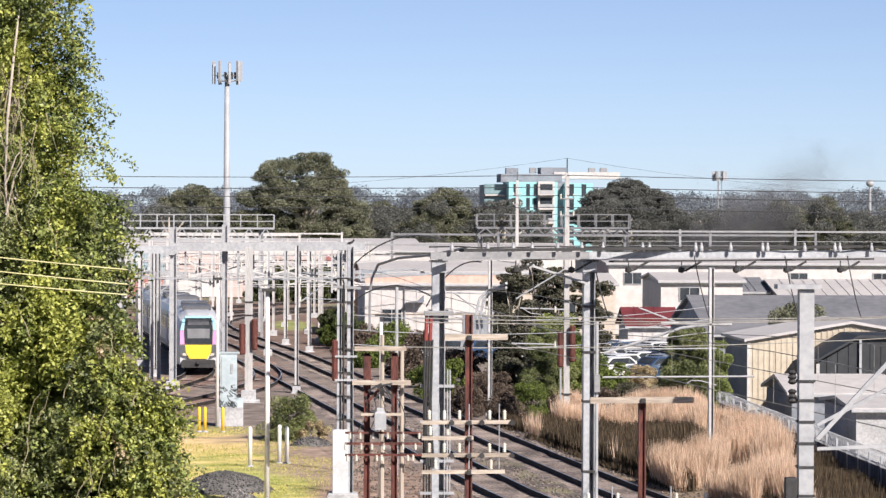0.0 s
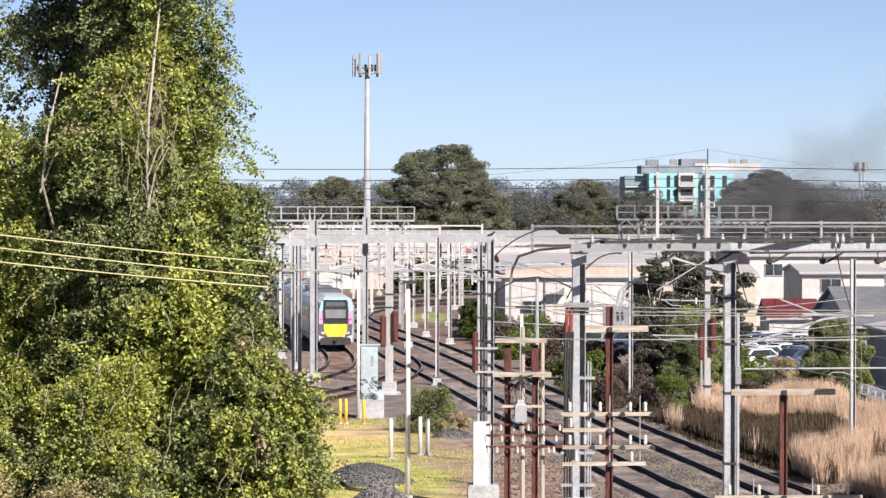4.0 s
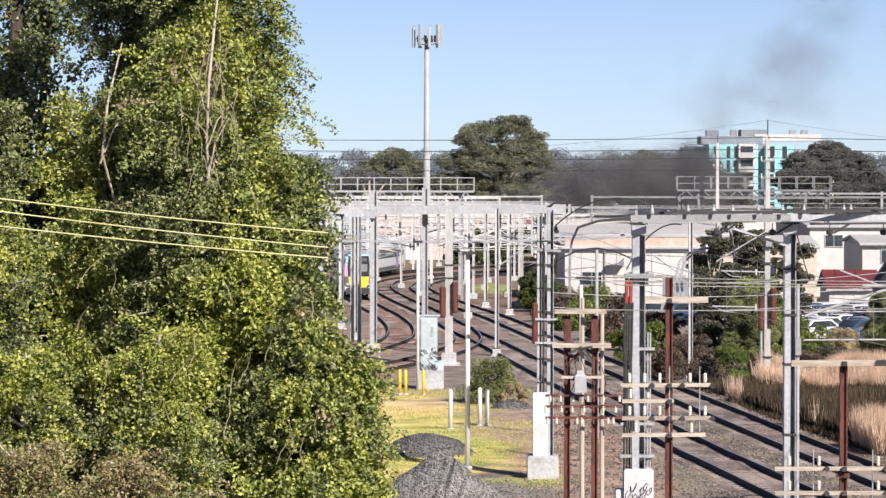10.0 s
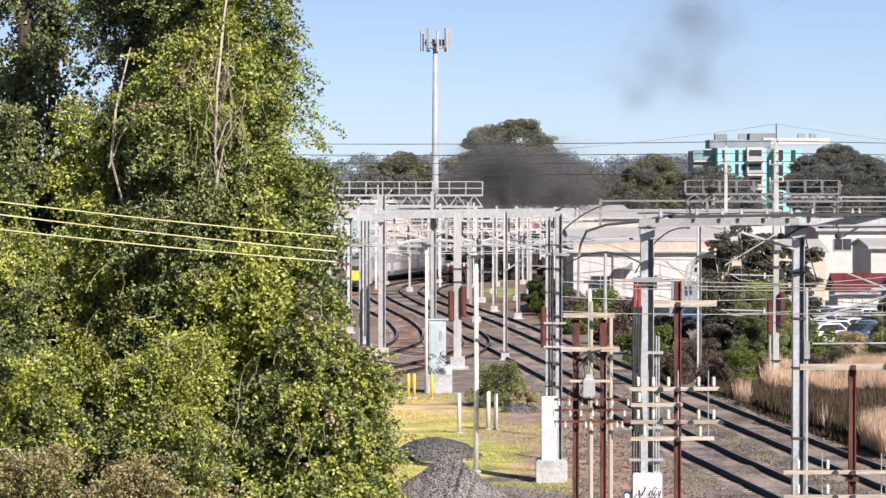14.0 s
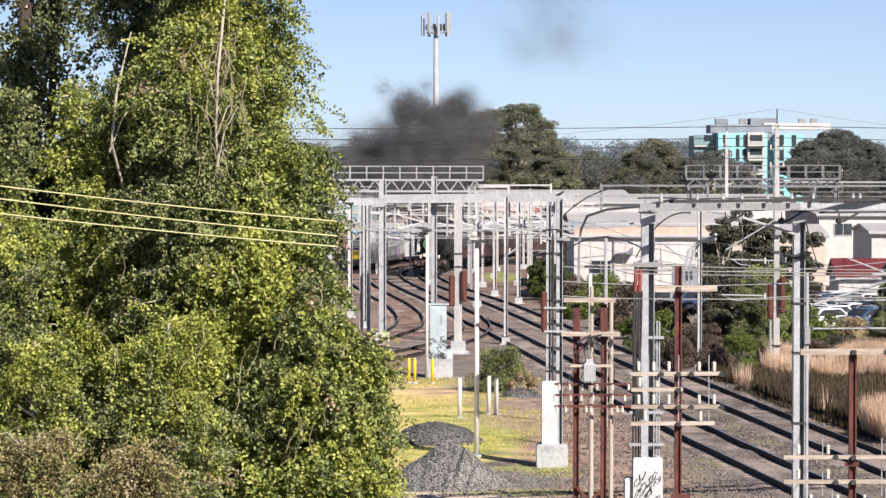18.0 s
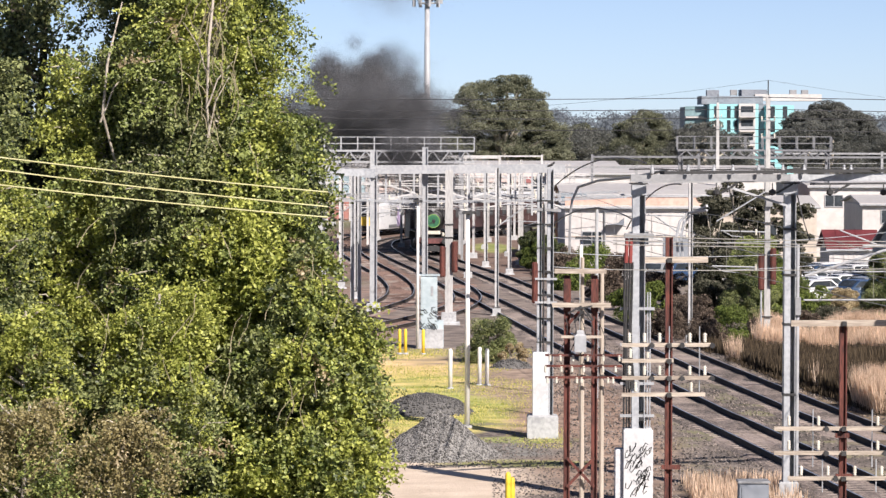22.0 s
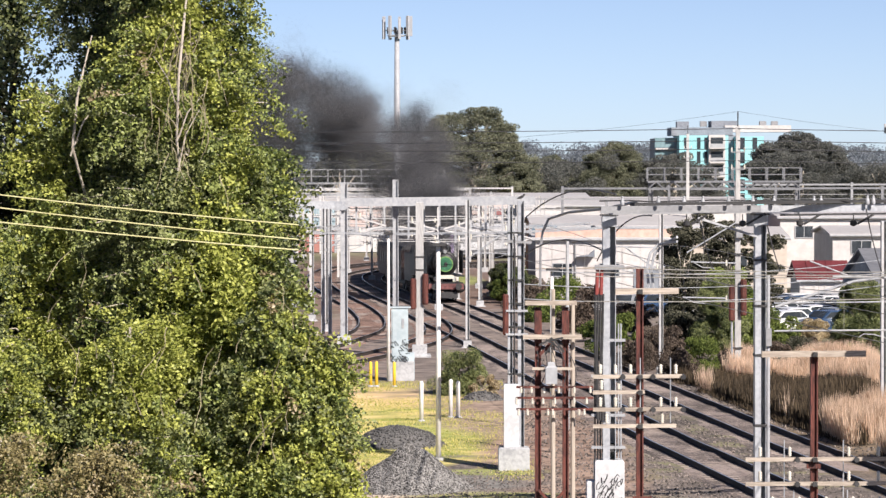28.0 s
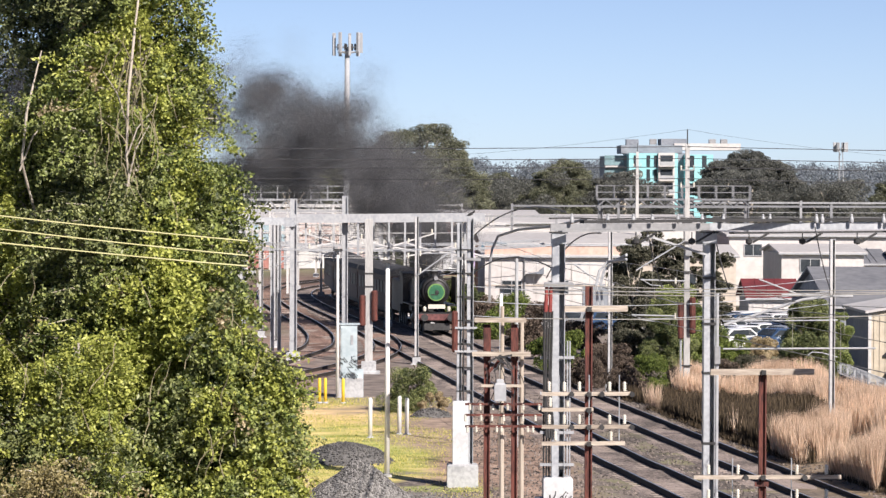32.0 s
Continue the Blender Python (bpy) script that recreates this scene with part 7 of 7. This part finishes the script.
def railcar(end):
    """A modern railcar along x, its yellow-nosed cab at x = 0, body towards +x."""
    v = thing("railcar", "modern grey passenger railcar, yellow nose and coloured stripes" if end else "modern grey passenger railcar with dark window band", "train", group="departing train")
    prof = [(-1.4, 0.5), (-1.44, 1.2), (-1.42, 2.9), (-1.25, 3.4), (-0.7, 3.7), (0.7, 3.7), (1.25, 3.4), (1.42, 2.9), (1.44, 1.2), (1.4, 0.5)]

    def ring(x, k, lift):
        return [(x, y * k, 0.5 + (z - 0.5) * (1 - lift)) for y, z in prof]

    st = ((0.0, 0.80, 0.14), (0.35, 0.88, 0.07), (1.1, 0.96, 0.02), (2.4, 1.0, 0.0), (24.6, 1.0, 0.0)) if end else ((0.1, 1, 0), (24.6, 1, 0))
    g = Geo()
    vs = [p for x, k, l in st for p in ring(x, k, l)]
    n = len(prof)
    fs = [(i * n + j, i * n + (j + 1) % n, (i + 1) * n + (j + 1) % n, (i + 1) * n + j) for i in range(len(st) - 1) for j in range(n)]
    fs += [tuple(range(n))[::-1], tuple(range((len(st) - 1) * n, len(st) * n))]
    g.add(vs, fs)
    part("body", g, TRAINWHITE, v)
    for y in (-1.45, 1.45):
        part("window_band", Geo().box(13, y, 1.75, 20, 0.04, 0.85), GLASS, v)
        for x in (4.0, 8.2, 10.0, 11.8, 13.6, 15.4, 17.0, 21.2, 22.6):
            part("window", Geo().box(x, y * 1.012, 1.85, 1.25, 0.03, 0.65), GLASSGREY, v, "window with reflected sky painted as pale grey")
        part("lower_band", Geo().box(13, y * 0.995, 0.6, 21, 0.05, 0.3), TRAINGREY, v)
        part("stripe_line", Geo().box(13, y * 1.005, 2.75, 21, 0.03, 0.18), TRAINWHITE, v)
        for x in (6, 19):
            part("door", Geo().box(x, y, 0.7, 1.3, 0.07, 2.0), TRAINPURPLE, v)
    part("roof_unit", Geo().box(9, 0, 3.66, 4, 1.8, 0.3, 0, 0.08), TRAINGREY, v)
    part("roof_unit", Geo().box(18, 0, 3.66, 4, 1.8, 0.3, 0, 0.08), TRAINGREY, v)
    part("underframe", Geo().box(12.5, 0, 0.3, 20, 2.2, 0.45), DARKSTEEL, v)
    wheels(v, (3, 5.4, 19.5, 22))
    if end:
        def plate(name, outline, depth, paint, label=""):
            """A flat panel on the cab face, given across and up."""
            k = len(outline)
            part(name, Geo().add([(-depth, y, z) for y, z in outline] + [(0.12, y, z) for y, z in outline], [tuple(range(k))] + [(i, i + k, (i + 1) % k + k, (i + 1) % k) for i in range(k)]), paint, v, label)

        plate("nose", [(-0.55, 0.85), (0.55, 0.85), (0.78, 1.25), (0.82, 1.72), (-0.82, 1.72), (-0.78, 1.25)], 0.08, YELLOW, "bright yellow nose panel")
        plate("windscreen_surround", [(-0.84, 1.74), (0.84, 1.74), (0.88, 2.6), (0.78, 3.42), (-0.78, 3.42), (-0.88, 2.6)], 0.06, GLASS, "black glazed surround")
        plate("windscreen", [(-0.68, 2.12), (0.68, 2.12), (0.7, 2.72), (-0.7, 2.72)], 0.075, GLASSGREY, "windscreen with reflected sky painted as pale grey")
        plate("destination_display", [(-0.66, 2.95), (0.66, 2.95), (0.62, 3.22), (-0.62, 3.22)], 0.075, TRAINGREY)
        for sy in (-1, 1):
            plate("lower_trim", [(sy * 0.6, 0.8), (sy * 1.12, 1.0), (sy * 1.14, 1.7), (sy * 0.84, 1.7), (sy * 0.8, 1.25)], 0.05, TRAINGREY)
            plate("stripe", [(sy * 0.86, 1.74), (sy * 1.15, 1.74), (sy * 1.14, 2.6), (sy * 0.92, 2.6)], 0.04, TRAINPINK, "magenta stripe")
            plate("corner_panel", [(sy * 0.92, 2.62), (sy * 1.13, 2.62), (sy * 0.98, 3.3), (sy * 0.82, 3.4)], 0.04, TRAINBLUE, "pale blue corner panel")
            plate("head_light", [(sy * 0.72, 1.02), (sy * 0.98, 1.06), (sy * 0.98, 1.2), (sy * 0.8, 1.2)], 0.09, PORCELAIN)
        part("skirt", Geo().box(0.1, 0, 0.3, 0.5, 2.1, 0.5, 0, 0.1), DARKSTEEL, v)
        part("coupler", Geo().tube([(-0.35, 0, 0.65), (0.3, 0, 0.65)], 0.13, 8), DARKSTEEL, v)
        part("brow", Geo().box(0.25, 0, 3.38, 0.7, 1.7, 0.12, 0, 0.04), TRAINBLUE, v)
    return v


def steam_loco():
    """A black steam engine along x, its front buffer beam at x = 0, body towards +x."""
    v = thing("steam_locomotive", "black steam locomotive with a round green headboard and red buffer beam", "locomotive", group="steam train")
    part("boiler", Geo().tube([(1.3, 0, 2.75), (8.6, 0, 2.75), (9.2, 0, 2.85)], [0.9, 0.95, 1.05], 20), LOCOBLACK, v, "", True)
    part("smokebox", Geo().tube([(0.95, 0, 2.75), (1.05, 0, 2.75), (2.9, 0, 2.75)], [0.85, 0.95, 0.95], 20), LOCOBLACK, v, "", True)
    part("smokebox_door", Geo().tube([(0.7, 0, 2.75), (0.82, 0, 2.75), (0.96, 0, 2.75)], [0.3, 0.7, 0.82], 20), LOCOBLACK, v, "", True)
    part("headboard", Geo().tube([(0.58, 0, 2.7), (0.64, 0, 2.7)], 0.5, 24), LOCOGREEN, v, "round green headboard")
    part("headboard_crest", Geo().lathe(0, 0, 0, [(0.15, 0), (0.13, 0.02), (0.05, 0.03)], 12), LOCOBLACK, v, "dark crest").matrix_basis = Matrix(((0, 0, -1, 0.575), (1, 0, 0, -0.04), (0, 1, 0, 2.7), (0, 0, 0, 1)))
    part("headboard_rim", Geo().tube([(0.60, 0, 2.7), (0.66, 0, 2.7)], 0.58, 24), HEADLIME, v, "yellow-green rim")
    part("headboard_bar", Geo().box(0.57, 0.12, 2.5, 0.02, 0.5, 0.07), LOCOBLACK, v)
    part("name_plate", Geo().box(0.25, 0, 1.62, 0.05, 1.15, 0.28), PORCELAIN, v, "plain white plate")
    part("chimney", Geo().lathe(2.0, 0, 3.6, [(0.36, 0), (0.28, 0.12), (0.3, 0.42), (0.36, 0.5)], 14), LOCOBLACK, v, "", True)
    part("steam_dome", Geo().lathe(4.6, 0, 3.55, [(0.5, 0), (0.46, 0.3), (0.3, 0.48), (0.05, 0.52)], 14), LOCOBLACK, v, "", True)
    part("sand_dome", Geo().lathe(6.3, 0, 3.55, [(0.5, 0), (0.45, 0.28), (0.28, 0.42), (0.05, 0.45)], 14), LOCOBLACK, v, "", True)
    for y in (-1.35, 1.35):
        part("smoke_deflector", Geo().box(2.2, y, 2.0, 2.6, 0.05, 1.7), LOCOBLACK, v)
        part("running_board", Geo().box(5.4, y * 0.88, 1.75, 8.6, 0.6, 0.08), LOCOBLACK, v)
        part("cylinder", Geo().tube([(1.2, y * 0.85, 0.95), (2.5, y * 0.85, 0.95)], 0.42, 14), LOCOBLACK, v, "", True)
        part("connecting_rod", Geo().bar((2.4, y * 0.86, 0.9), (8.0, y * 0.86, 0.75), 0.12), STEEL, v)
        part("lamp", Geo().lathe(0.3, y * 0.6, 1.45, [(0.1, 0), (0.12, 0.1), (0.12, 0.25), (0.05, 0.32)], 10), PORCELAIN, v)
        part("buffer", Geo().tube([(-0.45, y * 0.65, 1.05), (-0.38, y * 0.65, 1.05), (0.1, y * 0.65, 1.05)], [0.24, 0.24, 0.1], 12), DARKSTEEL, v)
    part("buffer_beam", Geo().box(0.1, 0, 0.85, 0.2, 2.6, 0.42), LOCORED, v)
    part("cowcatcher", Geo().box(0.05, 0, 0.2, 0.2, 1.7, 0.45), DARKSTEEL, v, "dark guard irons")
    part("front_deck", Geo().box(0.8, 0, 1.25, 1.4, 2.5, 0.1), LOCOBLACK, v)
    part("headlamp", Geo().tube([(0.75, 0, 3.62), (1.2, 0, 3.62)], 0.14, 12), GREYSTEEL, v)
    part("firebox", Geo().box(8.6, 0, 1.2, 2.2, 1.9, 2.3, 0, 0.3), LOCOBLACK, v)
    part("cab", Geo().box(10.4, 0, 1.6, 2.0, 2.8, 2.1).prism([(9.3, 3.7), (9.3, 3.75), (11.6, 3.85), (11.6, 3.7)], -1.45, 1.45), LOCOBLACK, v)
    part("cab_window", Geo().box(10.4, -1.41, 2.6, 0.9, 0.03, 0.7), GLASS, v)
    part("frame", Geo().box(5.6, 0, 0.7, 10.4, 1.2, 0.5), DARKSTEEL, v)
    wheels(v, (0.9, 2.7), 0.45)
    wheels(v, (4.0, 5.9, 7.8), 0.85)
    part("tender_body", Geo().box(15.0, 0, 1.0, 6.4, 2.7, 2.2, 0, 0.08), LOCOBLACK, v)
    part("coal", Geo().box(14.2, 0, 3.1, 4.2, 2.2, 0.5, 0, 0.3), DARKGRAVEL, v)
    wheels(v, (12.8, 14.4, 15.9, 17.4), 0.45)
    return v


def carriage():
    v = thing("carriage", "dark maroon passenger carriage with clerestory roof and windows", "train carriage", group="steam train")
    part("body", Geo().box(10.5, 0, 0.95, 20.6, 2.85, 2.35, 0, 0.05), CARRIAGE, v)
    part("roof", Geo().prism([(-1.48, 3.28), (-1.3, 3.6), (-0.6, 3.85), (0.6, 3.85), (1.3, 3.6), (1.48, 3.28)], 0, 1), SOOTROOF, v).matrix_basis = Matrix(((0, 20.8, 0, 0.1), (1, 0, 0, 0), (0, 0, 1, 0), (0, 0, 0, 1)))
    for y in (-1.44, 1.44):
        for k in range(9):
            part("window", Geo().box(2.2 + 2.1 * k, y, 2.0, 1.2, 0.05, 0.85), GLASSSOOT, v)
        part("sill_line", Geo().box(10.5, y, 1.86, 20.4, 0.06, 0.06), CARRIAGE, v)
    part("end_door", Geo().box(0.17, 0, 1.0, 0.06, 0.8, 2.0), DARKSTEEL, v)
    part("underframe", Geo().box(10.5, 0, 0.55, 18, 2.0, 0.4), DARKSTEEL, v)
    wheels(v, (2.4, 4.8, 16.2, 18.6))
    return v


RAILCARS = [railcar(True), railcar(False), railcar(False)]
ENGINE = steam_loco()
first = carriage()
CARRIAGES = [first] + [copy_thing(first, pose(0, 0, 0)) for _ in range(2)]

SMOKE = leaf_mat("coal_smoke", (0.115, 0.116, 0.122), (0.22, 0.222, 0.23), 0.5, 0.2)
SMOKETHIN = leaf_mat("thinning_coal_smoke", (0.19, 0.195, 0.21), (0.30, 0.305, 0.32), 0.5, 0.2)
for m in (SMOKE, SMOKETHIN):
    m.node_tree.nodes["Principled BSDF"].inputs["Specular IOR Level"].default_value = 0.0


def soot(name, n, r, lumps, size, material, seed):
    """A puff: a cloud of tiny flakes, dense at the heart of each lump and thinning out to the rim."""
    g = np.random.default_rng(seed)
    ctr = g.normal(0, 0.40, (lumps, 3)) * r * np.array((1.15, 1.15, 0.8))
    rad = g.uniform(0.16, 0.42, lumps) * r
    which = g.choice(lumps, n, p=rad ** 2 / (rad ** 2).sum())
    c = ctr[which] + np.clip(g.normal(0, 0.62, (n, 3)), -1.7, 1.7) * rad[which][:, None]
    w = size * g.uniform(0.6, 1.3, (n, 1, 1))
    v = (c[:, None, :] + g.normal(0, 0.5, (n, 3, 3)) * w).reshape(-1, 3).astype(np.float32)
    me = bpy.data.meshes.new(name)
    me.vertices.add(3 * n)
    me.vertices.foreach_set("co", v.ravel())
    me.loops.add(3 * n)
    me.loops.foreach_set("vertex_index", np.arange(3 * n, dtype=np.int32))
    me.polygons.add(n)
    me.polygons.foreach_set("loop_start", np.arange(0, 3 * n, 3, dtype=np.int32))
    me.update(calc_edges=True)
    me.materials.append(material)
    return me


DENSE = [soot("smoke_puff", 165000, 3.0, 20, 0.025, SMOKE, 90 + i) for i in range(4)]
THIN = [soot("smoke_puff", 90000, 4.6, 22, 0.022, SMOKETHIN, 190 + i) for i in range(3)]
VEIL = [soot("smoke_puff", 32000, 4.6, 22, 0.022, SMOKETHIN, 390 + i) for i in range(3)]
SMALL = [soot("smoke_puff", 60000, 1.7, 10, 0.024, SMOKE, 290 + i) for i in range(2)]


# ---- what moves ----
def along(line, s, d):
    """The plan place at distance d along a line."""
    return float(np.interp(d, s, line[:, 0])), float(np.interp(d, s, line[:, 1]))


def nearest(line, s, x, y):
    k = int(np.argmin((line[:, 0] - x) ** 2 + (line[:, 1] - y) ** 2))
    return float(s[k])


def ride(ob, line, s, head, length, sign):
    """Rows for a vehicle whose front end is at head(t); its body lies on towards sign along the line."""
    rows = []
    for k in range(33):
        d = head(k)
        a, b = along(line, s, d + sign * length * 0.12), along(line, s, d + sign * length * 0.88)
        h = math.degrees(math.atan2(b[1] - a[1], b[0] - a[0]))
        c = along(line, s, d)
        rows.append((float(k), pose(c[0], c[1], 0.0, 0, 0, h)))
    walk(ob, rows)


def motions():
    br, bs = spline(BRANCH, 1.0)
    m1, ms = spline(MAIN_1, 1.0)
    tail_t = (0, 3, 5.5, 8, 10, 13, 20, 24, 30.5, 32)
    tail_p = ((-2.45, 224), (-2.45, 239), (-3.6, 259), (-5.1, 276), (-6.3, 290), (-7.8, 316), (-7.8, 345), (-5, 363), (4.5, 388), (7.5, 392))
    tail_d = [nearest(br, bs, *p) for p in tail_p]

    def tail(t):
        return float(np.interp(t, tail_t, tail_d))

    for k, ob in enumerate(RAILCARS):
        ride(ob, br, bs, lambda t, k=k: tail(t) + 25.0 * k, 24.6, 1)
    keyt = (0, 6, 9, 13, 16.5, 20, 24, 26.5, 28, 29, 30, 31, 32)
    keyp = ((48, 392.5), (23, 378.5), (12, 367.5), (3, 352), (-1.3, 328), (-1.0, 308), (0.6, 290), (1.8, 277), (2.85, 267), (3.3, 262), (3.85, 256.5), (4.55, 249), (5.3, 240))
    keyd = [nearest(m1, ms, *p) for p in keyp]

    def front(t):
        return float(np.interp(t, keyt, keyd))

    ride(ENGINE, m1, ms, front, 18.5, 1)
    for k, ob in enumerate(CARRIAGES):
        ride(ob, m1, ms, lambda t, k=k: front(t) + 19.5 + 21.5 * k, 21, 1)
    # smoke: a puff waits under the engine, leaves through the chimney, climbs ever slower and is carried off to the left
    rnd = random.Random(8)

    def puff(mesh, label, born, top, pace, climb=0.0, lean=1.0, spread=1.6):
        ob = tagged(new("smoke_puff", mesh), label, "smoke", group="smoke plume")
        jx, jy, turn = rnd.uniform(-spread, spread), rnd.uniform(-2.0, 2.0), rnd.uniform(0, 360)
        rows = []
        for k in range(65):
            t = k / 2
            age = max(0.0, t - born)
            at = min(t, born)
            x, y = along(m1, ms, front(max(at, 0.0)) + 2.5 + 5.5 * max(0.0, -at))
            z = -9.0 if t < born else 4.6 + (top - 4.6) * (1 - math.exp(-pace * age)) + climb * age
            rows.append((t, pose(x + jx - lean * (0.9 * age + 0.13 * age * age), y + jy, z, 0, 0, turn + 4 * t)))
        walk(ob, rows)

    def chimney(mesh, low, lag):
        ob = tagged(new("smoke_puff", mesh), "fresh dark smoke pouring from the chimney", "smoke", group="smoke plume")
        walk(ob, [(t / 2, pose(*along(m1, ms, front(t / 2) + 2.5 + lag), low, 0, 0, 9 * t)) for t in range(65)])

    for k, (low, lag) in enumerate(((4.9, 0.4), (5.8, 2.4), (6.4, 5.0), (6.8, 8.0), (7.4, 11.0))):
        chimney(SMALL[k % 2], low, lag)
    for k in range(15):
        puff(VEIL[k % 3], "thin rising veil of coal smoke", -4.5 + 0.5 * k, rnd.uniform(9, 12), 0.8, rnd.uniform(0.6, 1.3), 0.66, 2.4)
    for k in range(26):
        puff(DENSE[k % 4] if k % 3 else THIN[k % 3], "low drifting puff of dark coal smoke", -3.0 + 0.6 * k, rnd.uniform(8.5, 11.5), 0.9, 0.0, 1.0, 2.0)
    for k in range(24):
        puff(DENSE[k % 4], "billowing puff of dark coal smoke blown aside", 12.4 + 0.29 * k, rnd.uniform(8.5, 16.5), 0.8, 0.0, 0.75, 4.2)
    for k in range(52):
        puff(DENSE[k % 4] if k % 4 else THIN[k % 3], "billowing puff of dark coal smoke blown aside", 19.3 + 0.24 * k, rnd.uniform(8.0, 15.5), 0.6, rnd.uniform(0.2, 0.6), 0.95, 2.2)


motions()
